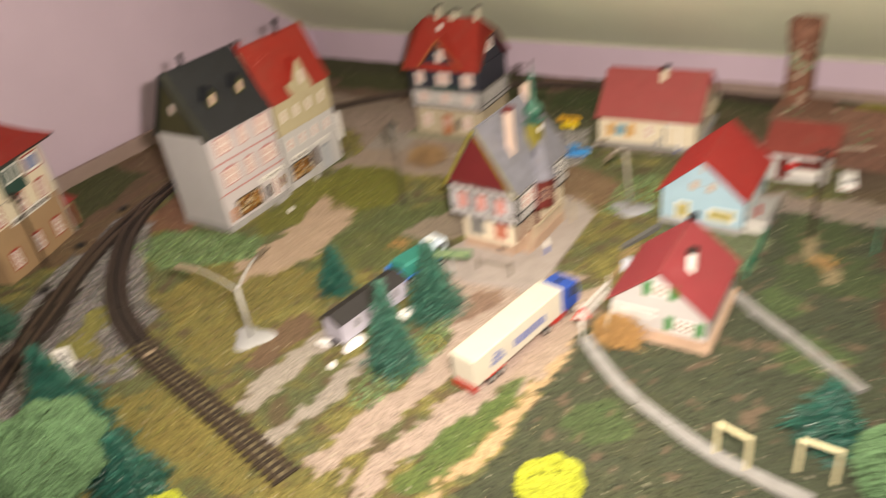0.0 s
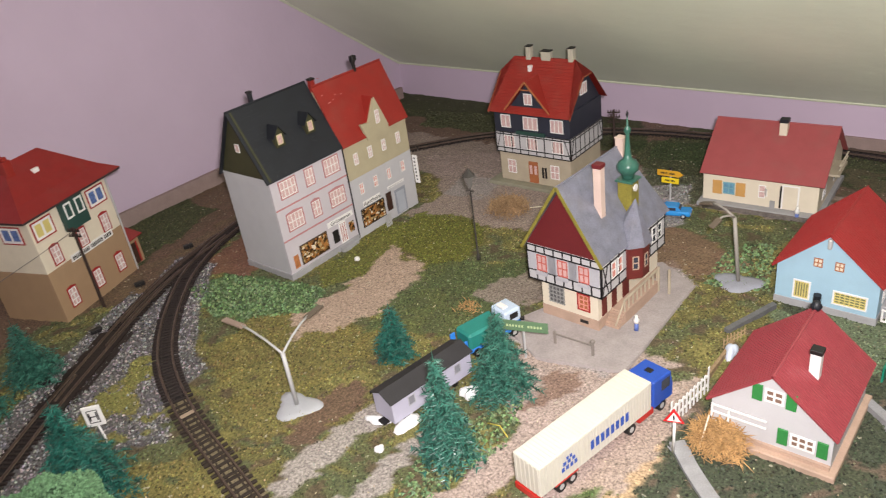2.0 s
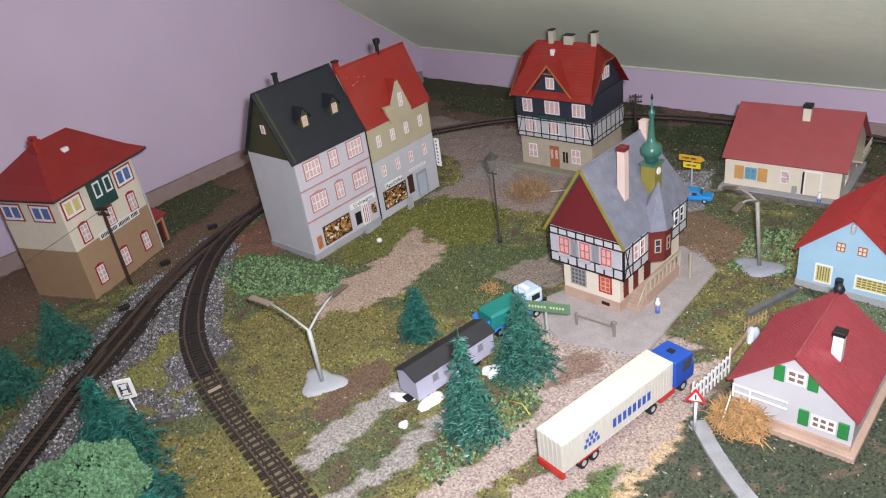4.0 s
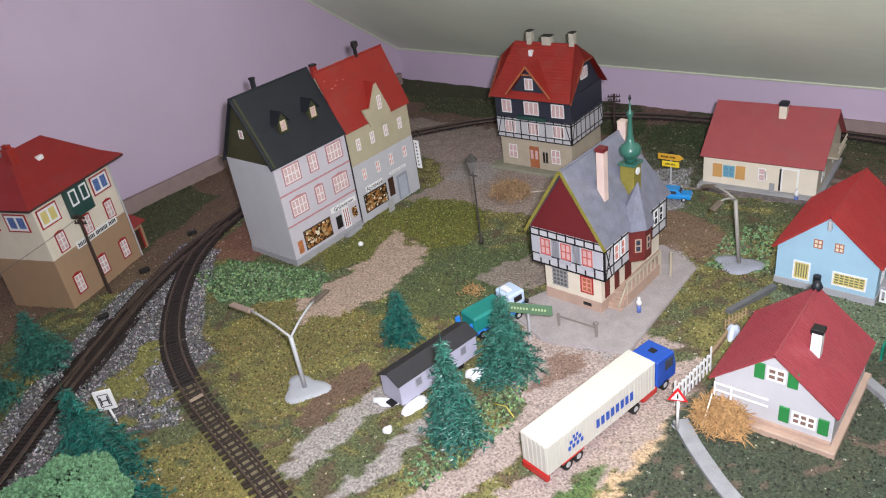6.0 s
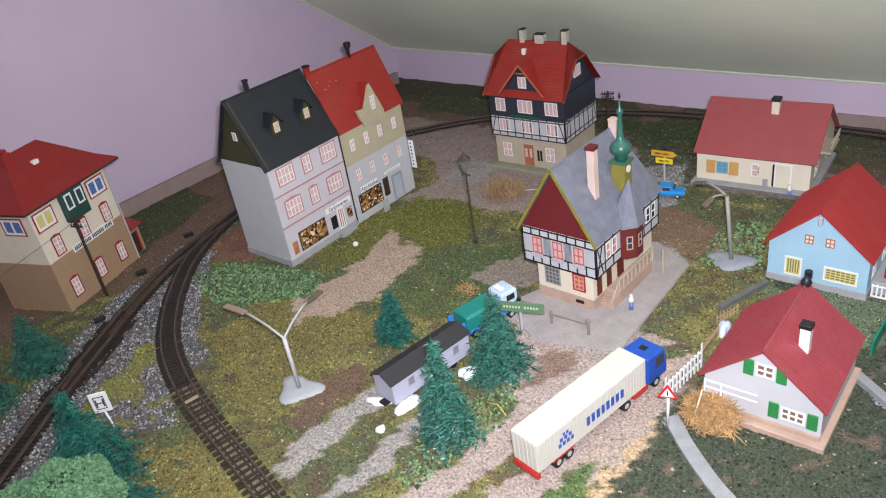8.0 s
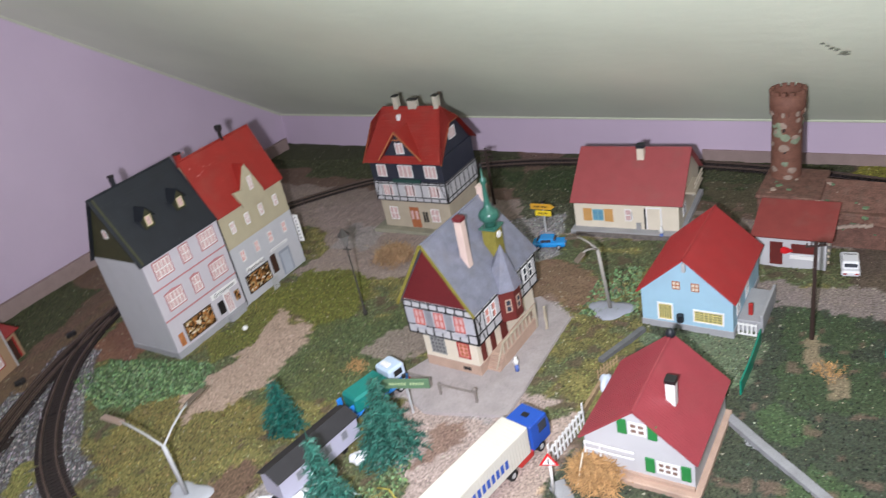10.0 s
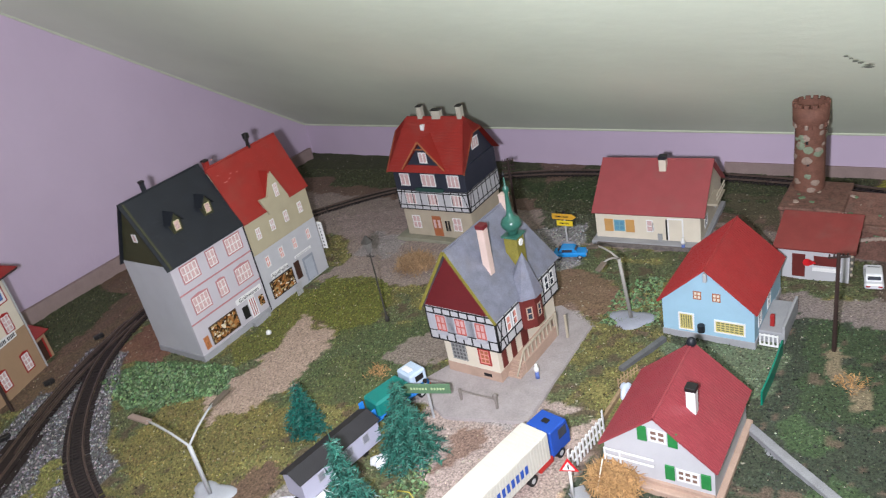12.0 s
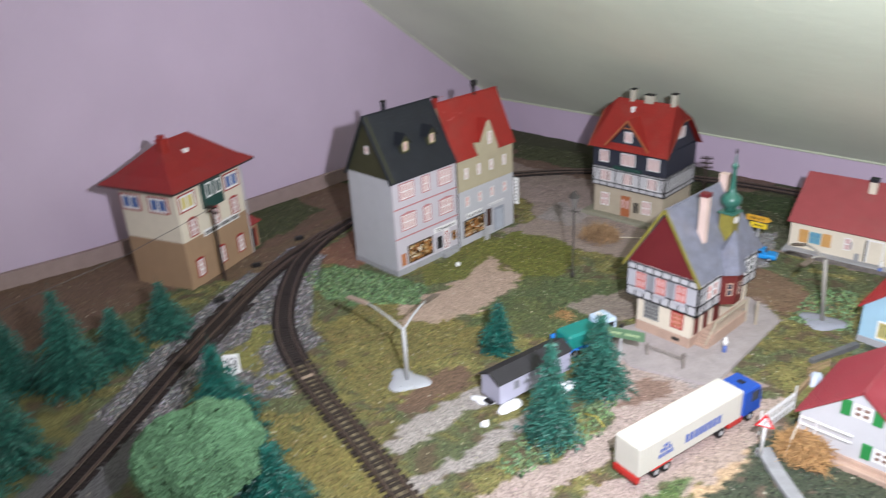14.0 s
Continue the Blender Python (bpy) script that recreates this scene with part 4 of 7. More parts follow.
def station():
    t = thing("station_house", "three-storey half-timbered station house with red mansard roof", "house", -28.7, 112.8, 0, -5.2)
    w, d = 12.3, 9.0
    f, r, l = face(0, 0), face(w, 0, 90), face(0, d, -90)
    box("terrace", mat("grey_green_terrace", (0.24, 0.23, 0.17), 0.8, var=0.2), t, (-1.6, w + 0.8), (-1.4, d), (-0.5, 0.35), 0.1)
    box("ground_storey", BEIGE, t, (0, w), (0, d), (0.35, 5.0), 0.04, "beige stone ground storey")
    box("middle_storey", WHITE_WALL, t, (-0.3, w + 0.3), (-0.3, d + 0.3), (5.0, 8.3), 0.03, "white half-timbered middle storey")
    box("slate_storey", STATION_SLATE, t, (-0.25, w + 0.25), (-0.25, d + 0.25), (8.3, 11.9), 0.03, "dark slate upper storey")
    bm = bmesh.new()
    ff, fr = face(0, -0.3), face(w + 0.3, 0, 90)
    for g, n in ((ff, w), (fr, d)):
        for z in (5.06, 5.75, 7.9, 8.25):
            beam(bm, g, (-0.3, z), (n + 0.3, z), 0.14)
        k = int(n / 1.25)
        for i in range(k + 1):
            u = -0.22 + (n + 0.44) * i / k
            beam(bm, g, (u, 5), (u, 8.3), 0.14)
        beam(bm, g, (-0.2, 5.1), (0.7, 8.2), 0.12)
        beam(bm, g, (n + 0.2, 5.1), (n - 0.7, 8.2), 0.12)
    split_parts("timber", bm, TIMBER, t)
    for u in (2.2, 6.2, 10.5):
        window(t, ff, u, 5.9, 1.9, 1.9, WHITE, PINK_GLASS, 3, 1, None, 0.12)
    box("balcony_box", DARK_GREEN, t, (3.7, 8.6), (-0.75, -0.3), (8.25, 8.8), 0.05)
    for u, ww in ((1.8, 1.7), (6.1, 2.5), (10.5, 2.1)):
        window(t, face(0, -0.27), u, 9.0, ww, 2.0, WHITE, PINK_GLASS, 3 if ww > 1.8 else 2, 1, None, 0.14)
    for u in (2.1, 9.6):
        window(t, f, u, 1.6, 1.5, 2.2, WHITE, PINK_GLASS, 2, 2, None, 0.12)
    dr = panel("door", ORANGE_WOOD, t, f, 5.1, 6.7, 0.5, 3.9, 0.09, "orange-brown double door")
    for u in (5.5, 6.3):
        panel("door_pane", PINK_GLASS, dr, f, u - 0.22, u + 0.22, 1.9, 3.3, 0.12)
    for u in (7.55, 8.05):
        panel("notice_board", BLACK, t, f, u - 0.16, u + 0.16, 1.5, 3.2, 0.08)
    # roof: ridge along x, half hips at the ends, cross gable on the front
    e, a = 11.9, 18.2
    y0, y1, ym = -1.0, d + 1.0, d / 2
    x0, x1 = -0.9, w + 0.9
    hz, hy = e + 4.3, 4.1
    bm = bmesh.new()
    pts = {}
    th = Vector((0, 0, 0.2))

    def v(*p):
        return bm.verts.new(Vector(p) + th)
    A, B, C, D = v(x0, y0, e - 0.6), v(x1, y0, e - 0.6), v(x1, y1, e - 0.6), v(x0, y1, e - 0.6)
    A2, B2, C2, D2 = v(x0, hy - 0.8, hz), v(x1, hy - 0.8, hz), v(x1, d - hy + 0.8, hz), v(x0, d - hy + 0.8, hz)
    R0, R1 = v(x0 + 2.0, ym, a), v(x1 - 2.0, ym, a)
    for q in ((A, B, B2, R1, R0, A2), (C, D, D2, R0, R1, C2), (A2, R0, D2), (B2, C2, R1)):
        bm.faces.new(q)
    bmesh.ops.solidify(bm, geom=bm.faces[:], thickness=0.2)
    roof = part("roof", bm, RED_TILE, t, "red tiled half-hipped roof")
    rows_of_tiles("tile_course", RED_TILE, roof, [(x0 + 0.3, y0, e - 0.38), (x1 - 0.3, y0, e - 0.38), (x1 - 2.0, ym - 0.1, a + 0.15), (x0 + 2.0, ym - 0.1, a + 0.15)], 18, 0.06)
    bm = bmesh.new()
    for x in (x0 + 0.45, x1 - 0.45):
        beam(bm, face(x - 0.3 if x < 5 else x + 0.3, 0, 90), (y0, e - 0.55), (hy - 0.8, hz + 0.1), 0.22, 0.06)
        beam(bm, face(x - 0.3 if x < 5 else x + 0.3, 0, 90), (hy - 0.8, hz + 0.1), (d - hy + 0.8, hz + 0.1), 0.22, 0.06)
    split_parts("barge_board", bm, ORANGE_WOOD, roof)
    for x in (0.0, w - 0.25):
        prism("end_gable", STATION_SLATE, t, [(x, -0.2, e), (x, d + 0.2, e), (x, d - hy + 0.9, hz), (x, hy - 0.9, hz)], (0.25, 0, 0))
    window(t, face(w, 0, 90), d / 2, e + 1.6, 2.0, 1.7, WHITE, PINK_GLASS, 3, 1, None, 0.14)
    cg = prism("cross_gable", STATION_SLATE, t, [(2.6, -0.3, e + 0.2), (9.4, -0.3, e + 0.2), (6.0, -0.3, e + 4.1)], (0, 3.4, 0), label="dark slate cross gable")
    for s, quad in ((-1, [(2.2, -0.9, e + 0.1), (6.0, -0.9, e + 4.5), (6.0, 4.0, e + 4.5), (2.2, 1.6, e + 0.1)]), (1, [(6.0, -0.9, e + 4.5), (9.8, -0.9, e + 0.1), (9.8, 1.6, e + 0.1), (6.0, 4.0, e + 4.5)])):
        slab("cross_roof", RED_TILE, cg, quad, 0.18)
    bm = bmesh.new()
    g = face(0, -0.92)
    beam(bm, g, (2.2, e + 0.05), (6.0, e + 4.45), 0.24, 0.06)
    beam(bm, g, (9.8, e + 0.05), (6.0, e + 4.45), 0.24, 0.06)
    beam(bm, g, (5.3, e + 3.3), (6.7, e + 3.3), 0.18, 0.06)
    split_parts("barge_board", bm, ORANGE_WOOD, cg)
    window(cg, face(0, -0.3), 6.0, e + 0.9, 1.4, 1.7, WHITE, PINK_GLASS, 2, 1, None, 0.14)
    for x, ww in ((3.7, 0.8), (6.6, 1.5), (10.7, 0.8)):
        c = box("chimney", CHIM_BEIGE, t, (x - ww / 2, x + ww / 2), (ym - 0.4, ym + 0.5), (a - 1.2, a + (1.7 if ww < 1 else 1.1)), 0.05, "beige chimney")
        z = a + (1.7 if ww < 1 else 1.1)
        box("chimney_cap", BLACK, c, (x - ww / 2 - 0.05, x + ww / 2 + 0.05), (ym - 0.45, ym + 0.55), (z, z + 0.16), 0.03)
    box("skylight", WHITE, t, (4.2, 4.8), (3.0, 3.5), (a - 1.7, a - 0.7), 0.03, "small white skylight")


def town_hall():
    t = thing("town_hall", "half-timbered town hall with maroon gable, slate roof and copper onion turret", "town hall", -6.5, 82.0, 0, -8.6)
    w, d = 7.2, 12.6
    f = face(0, -0.3)
    box("plinth", PINK_STONE, t, (0.15, w + 0.05), (-0.35, d), (-0.3, 1.3), 0.04, "pinkish stone plinth")
    box("ground_storey", CREAM, t, (0.2, w), (-0.3, d), (1.3, 4.6), 0.03, "cream ground storey")
    u0, u1, v0, z0, e = -1.2, w + 0.75, -0.65, 4.4, 8.8
    box("upper_storey", WHITE_WALL, t, (u0, u1), (v0, d + 0.3), (z0, e), 0.03, "white half-timbered upper storey")
    fu, ru = face(0, v0), face(u1, 0, 90)
    bm = bmesh.new()
    for z in (z0 + 0.08, z0 + 1.25, e - 0.9, e - 0.1):
        beam(bm, fu, (u0, z), (u1, z), 0.16)
        beam(bm, ru, (v0, z), (d + 0.3, z), 0.16)
    n = 8
    for k in range(n + 1):
        u = u0 + 0.08 + (u1 - u0 - 0.16) * k / n
        beam(bm, fu, (u, z0), (u, z0 + 1.25), 0.16)
        beam(bm, fu, (u, e - 0.9), (u, e), 0.16)
    for u in (u0 + 0.08, u1 - 0.08):
        beam(bm, fu, (u, z0), (u, e), 0.16)
    for k in range(9):
        u = v0 + 0.08 + (d + 0.7) * k / 8
        beam(bm, ru, (u, z0), (u, e), 0.16)
    beam(bm, ru, (v0 + 0.1, z0 + 0.1), (v0 + 1.2, e - 0.9), 0.14)
    beam(bm, ru, (v0 + 1.3, z0 + 0.1), (v0 + 0.3, e - 0.9), 0.14)
    split_parts("timber", bm, TIMBER, t)
    for k, u in enumerate((0.7, 3.3, 5.9)):
        window(t, fu, u, z0 + 1.35, 1.25, 1.95, mat("salmon_frame", (0.48, 0.11, 0.09), 0.5), mat("salmon_pane", (0.58, 0.36, 0.34), 0.35, var=0.2), 2, 2, None, 0.13)
        for s in (-1, 1):
            panel("shutter", mat("grey_shutter", (0.40, 0.40, 0.43), 0.6), t, fu, u + s * 1.25 - 0.5, u + s * 1.25 + 0.5, z0 + 1.33, e - 1.0, 0.055)
        panel("flower_box", mat("grey_shutter", (0, 0, 0)), t, fu, u - 0.7, u + 0.7, z0 + 0.95, z0 + 1.3, 0.3)
    for y in (1.7, 3.0):
        window(t, ru, y, z0 + 1.4, 0.9, 1.9, WHITE, RED_GLASS, 1, 2, None, 0.14)
    for y in (10.3, 11.5):
        window(t, ru, y, z0 + 1.4, 0.9, 1.9, WHITE, DARK_GLASS, 1, 2, None, 0.14)
    # ground storey openings
    gr = panel("lattice", mat("lead_lattice", (0.10, 0.10, 0.10), 0.5), t, f, 1.3, 3.1, 2.0, 4.2, 0.06)
    bm = bmesh.new()
    for k in range(5):
        add_box(bm, 1.2 + 0.45 * k, 1.3 + 0.45 * k, -0.42, -0.35, 1.95, 4.3)
        add_box(bm, 1.15, 3.2, -0.43, -0.35, 2.0 + 0.5 * k, 2.1 + 0.5 * k)
    split_parts("lattice_bar", bm, mat("grey_lattice", (0.27, 0.27, 0.26), 0.5), gr)
    window(t, f, 5.5, 2.2, 1.25, 1.8, RED_GLASS, ORANGE_WOOD, 2, 3, RED_FRAME, 0.14, True)
    panel("vent", BLACK, t, face(0, -0.35), 5.0, 6.0, 0.5, 0.9, 0.05)
    rg = face(w, 0, 90)
    for y, ww in ((0.9, 0.9), (2.9, 0.9), (5.3, 1.3)):
        panel("door", RED_BROWN, t, rg, y - ww / 2, y + ww / 2, 1.5, 4.2, 0.1)
    # gable and roof
    a, mid = 16.1, (u0 + u1) / 2
    prism("gable", MAROON, t, [(u0, v0 + 0.05, e), (u1, v0 + 0.05, e), (mid, v0 + 0.05, a - 0.4)], (0, 0.2, 0), label="maroon tiled front gable")
    # slate roof, hipped at the back
    sl, o, y0, yr, yb = (a - e) / ((u1 - u0) / 2), 0.3, v0 - 0.45, 11.2, d + 0.7
    ze = e - sl * o
    for quad in ([(u0 - o, yb, ze), (u0 - o, y0, ze), (mid, y0, a), (mid, yr, a)], [(u1 + o, y0, ze), (u1 + o, yb, ze), (mid, yr, a), (mid, y0, a)]):
        r = slab("roof", SLATE_BLUE, t, [(p, q, z + 0.16) for p, q, z in quad], 0.16)
        rows_of_tiles("tile_course", SLATE_BLUE, r, [(p, q, z + 0.17) for p, q, z in quad], 20)
    prism("hip", SLATE_BLUE, t, [(u1 + o, yb, ze + 0.14), (u0 - o, yb, ze + 0.14), (mid, yr, a + 0.14)], (0, -0.1, -0.12))
    cyl("ridge_cap", SLATE_BLUE, t, (mid, y0, a + 0.12), (mid, yr, a + 0.12), 0.13, seg=8)
    s = (a - e) / ((u1 - u0) / 2)
    bm = bmesh.new()
    g = face(0, v0 - 0.42)
    beam(bm, g, (u0 - 0.35, e - 0.35 * s + 0.1), (mid, a + 0.12), 0.34, 0.08)
    beam(bm, g, (u1 + 0.35, e - 0.35 * s + 0.1), (mid, a + 0.12), 0.34, 0.08)
    split_parts("barge_board", bm, MOSS, t, "moss-green barge boards")
    chimney(t, mid + 2.4, 3.0, 10.6, 17.2, 0.85, CHIMNEY, MAROON, 0.45)
    chimney(t, mid + 0.3, 11.0, 14.5, 17.2, 0.9, CHIMNEY, CHIMNEY, 0.1)
    # octagonal bay with its own steep roof
    bx, by, br = u1 - 0.4, 6.0, 1.9
    ring = [(bx + br * math.cos(radians(22.5 + 45 * k)), by + br * math.sin(radians(22.5 + 45 * k))) for k in range(8)]
    prism("bay", RED_BROWN, t, [(x, y, z0 - 0.1) for x, y in ring], (0, 0, 4.0), label="red-brown panelled octagonal bay")
    for k in (0, 7, 6):
        ang = radians(45 * k)
        window(t, face(bx + br * 0.924 * math.cos(ang), by + br * 0.924 * math.sin(ang), 45 * k + 90), 0, z0 + 1.0, 0.7, 1.6, PINK_STONE, DARK_GLASS, 1, 2, None, 0.12)
    verts = [(bx + (br + 0.35) * math.cos(radians(22.5 + 45 * k)), by + (br + 0.35) * math.sin(radians(22.5 + 45 * k)), e - 0.7) for k in range(8)] + [(u1 - 0.1, by + 0.5, a - 3.3)]
    mesh_part("bay_roof", verts, [(k, (k + 1) % 8, 8) for k in range(8)] + [tuple(range(8))[::-1]], SLATE_BLUE, t)
    # turret
    tx, ty = mid + 3.15, 7.4
    base = box("turret", MOSS, t, (tx - 0.8, tx + 0.8), (ty - 0.8, ty + 0.8), (10.6, 14.2), 0.05, "moss-coloured square turret")
    box("turret_cornice", COPPER, base, (tx - 1.0, tx + 1.0), (ty - 1.0, ty + 1.0), (14.2, 14.45), 0.05)
    lathe("onion_dome", COPPER, t, [(0.62, 14.5), (0.6, 14.8), (0.75, 15.0), (1.12, 15.45), (1.15, 15.9), (0.9, 16.3), (0.45, 16.6), (0.32, 17.2), (0.2, 19.2), (0.36, 19.6), (0.34, 19.85), (0.12, 20.1), (0.05, 21.2)], 18, "shiny green copper onion dome", (tx, ty))
    lathe("finial", BLACK, t, [(0.07, 21.1), (0.16, 21.3), (0.05, 21.7)], 10, "dark spire finial", (tx, ty))
    cyl("clock", WHITE, base, (tx + 0.8, ty, 13.5), (tx + 0.9, ty, 13.5), 0.4, seg=14)
    # outside stair and rail along the side
    st = box("stair", PINK_STONE, t, (w, w + 1.7), (2.2, 9.5), (-0.3, 1.5), 0.05, "pinkish stone side stair with railing")
    for k in range(6):
        box("tread", PINK_STONE, st, (w + 0.05, w + 1.65), (0.6 + 0.27 * k, 2.2), (-0.2 + 0.27 * k, 0.07 + 0.27 * k), 0.02)
    for k in range(9):
        box("baluster", BEIGE, st, (w + 1.5, w + 1.65), (2.3 + 0.88 * k, 2.45 + 0.88 * k), (1.5, 2.9), 0.02)
    box("handrail", BEIGE, st, (w + 1.45, w + 1.7), (2.2, 9.5), (2.8, 3.0), 0.03)
    tube("slanting_rail", BEIGE, st, [(w + 1.6, 0.4, 0.8), (w + 1.6, 2.3, 2.9)], 0.1)
    for k in range(2):
        box("gate_post", BEIGE, st, (w + 1.5 + k * 1.3, w + 1.75 + k * 1.3), (9.6, 9.85), (0, 3.2), 0.03)


def bungalow():
    t = thing("bungalow", "cream bungalow with broad rust-red roof and orange shutters", "house", 1.7, 114.2, 0, -2.9)
    w, d, e, a = 14.3, 13.0, 4.3, 9.6
    box("plinth", CONCRETE, t, (-0.4, w + 0.6), (-1.3, d), (-0.4, 0.5), 0.06)
    box("wall", CREAM, t, (0, w), (0, d), (0.5, e), 0.03)
    for x in (0.0, w - 0.25):
        prism("gable", CREAM, t, [(x, 0, e), (x, d, e), (x, d / 2, a - 0.2)], (0.25, 0, 0))
    ridge_roof_x(t, RUST, -0.45, w + 0.6, 0, d, e, a, 0.25, 0.2)
    f, r = face(0, 0), face(w, 0, 90)
    window(t, f, 3.4, 1.6, 1.5, 1.7, mat("teal_frame", (0.16, 0.36, 0.42), 0.5), mat("teal_window", (0.12, 0.30, 0.42), 0.3, var=0.4), 2, 2, None, 0.15)
    for u in (1.9, 4.9):
        panel("shutter", mat("orange_shutter", (0.55, 0.30, 0.10), 0.55), t, f, u - 0.6, u + 0.6, 1.5, 3.4, 0.1)
    window(t, f, 7.6, 1.7, 0.9, 1.8, WHITE, PINK_GLASS, 1, 2, None, 0.12)
    panel("open_casement", WHITE, t, face(8.0, -0.05, -60), 0, 0.8, 2.3, 3.2, 0.06)
    panel("door", CREAM, t, f, 10.2, 11.9, 0.6, 3.7, 0.1)
    panel("door_frame", WHITE, t, f, 10.0, 12.1, 0.6, 3.9, 0.06)
    panel("door_gap", BLACK, t, f, 9.75, 9.98, 0.6, 3.7, 0.04)
    panel("lean_board", mat("grey_board", (0.3, 0.3, 0.3), 0.6), t, face(9.0, -0.2, 0), -0.3, 0.3, 0.5, 1.6, 0.15)
    ch = chimney(t, 8.4, d / 2 - 1.1, 7.4, 10.2, 0.95, CREAM, SLATE, 0.5)
    for y in (3.2, 9.5):
        window(t, r, y, 1.4, 1.6, 1.7, WHITE, DARK_GLASS, 2, 1, None, 0.12)
    bl = box("balcony", BEIGE, t, (w, w + 1.4), (4, 9), (4.0, 4.3), 0.04)
    for z in (4.9, 5.5):
        box("balcony_rail", CREAM, bl, (w + 1.25, w + 1.4), (4, 9), (z, z + 0.18), 0.02)
    box("stone_wall", mat("dark_field_stone", (0.14, 0.12, 0.11), 0.85, var=0.5, blotch=140), t, (0.5, w + 1), (-1.75, -1.35), (-0.5, 0.45), 0.06, "low dark stone wall")


def blue_house():
    t = thing("blue_house", "pale blue gabled house with red roof and yellow shutters", "house", 15.3, 93.2, 0, -7.6)
    w, d, e, a = 9.7, 11.6, 4.6, 8.9
    f, r = face(0, 0), face(w, 0, 90)
    box("plinth", CONCRETE, t, (-0.1, w + 0.1), (-0.1, d), (-0.4, 0.6), 0.04)
    prism("front_wall", SKY_BLUE, t, [(0, 0, 0.6), (w, 0, 0.6), (w, 0, e), (w / 2, 0, a), (0, 0, e)], (0, 0.25, 0))
    prism("back_wall", SKY_BLUE, t, [(0, d, 0.6), (w, d, 0.6), (w, d, e), (w / 2, d, a), (0, d, e)], (0, -0.25, 0))
    for x in (0, w - 0.25):
        box("side_wall", SKY_BLUE, t, (x, x + 0.25), (0.25, d - 0.25), (0.6, e), 0.0)
    ridge_roof_y(t, mat("bright_red_roof", (0.32, 0.03, 0.03), 0.45, var=0.14, dirt=0.08), 0, w, -0.5, d + 0.5, e, a, 0.45, 0.18, ribs=30)
    for u in (3.9, 5.9):
        window(t, f, u, 5.0, 0.85, 1.0, ORANGE_WOOD, CREAM, 2, 2, None, 0.1)
    wn = window(t, f, 2.6, 1.0, 1.4, 1.9, YELLOW_GLASS, mat("olive_shutter_gap", (0.16, 0.17, 0.09), 0.6), 5, 1, WHITE, 0.13)
    window(t, f, 7.2, 1.3, 2.9, 1.3, YELLOW_GLASS, mat("olive_shutter_gap", (0.16, 0.17, 0.09), 0.6), 6, 4, WHITE, 0.1)
    cyl("barrel", SLATE, t, (4.3, -0.4, 1.2), (4.3, -0.4, 2.0), 0.4, seg=12, label="small dark barrel")
    box("gable_lamp", GREY_PLASTIC, t, (w / 2 - 0.2, w / 2 + 0.2), (-0.45, 0.0), (a - 1.5, a - 0.4), 0.08)
    for y in (2.2, 6.0):
        window(t, r, y, 1.5, 1.3, 1.7, WHITE, DARK_GLASS, 2, 1, None, 0.14)
    ter = box("terrace", CONCRETE, t, (w, w + 2.6), (1.6, 8), (-0.4, 1.2), 0.06, "grey raised terrace")
    box("terrace_wall", CONCRETE, ter, (w + 2.3, w + 2.6), (1.6, 8), (1.2, 2.0), 0.04)
    box("letter_box", RED_FRAME, t, (w + 0.9, w + 1.35), (2.6, 3.0), (1.2, 2.6), 0.06, "red box on a dark stand")
    gate = box("gate", WHITE, t, (w + 0.3, w + 2.2), (0.6, 0.75), (0.0, 0.2), 0.03, "small white slatted gate")
    for k in range(5):
        box("gate_slat", WHITE, gate, (w + 0.3 + 0.43 * k, w + 0.48 + 0.43 * k), (0.6, 0.72), (0.2, 1.5), 0.02)
    box("gate_bar", WHITE, gate, (w + 0.3, w + 2.2), (0.5, 0.6), (1.3, 1.5), 0.02)


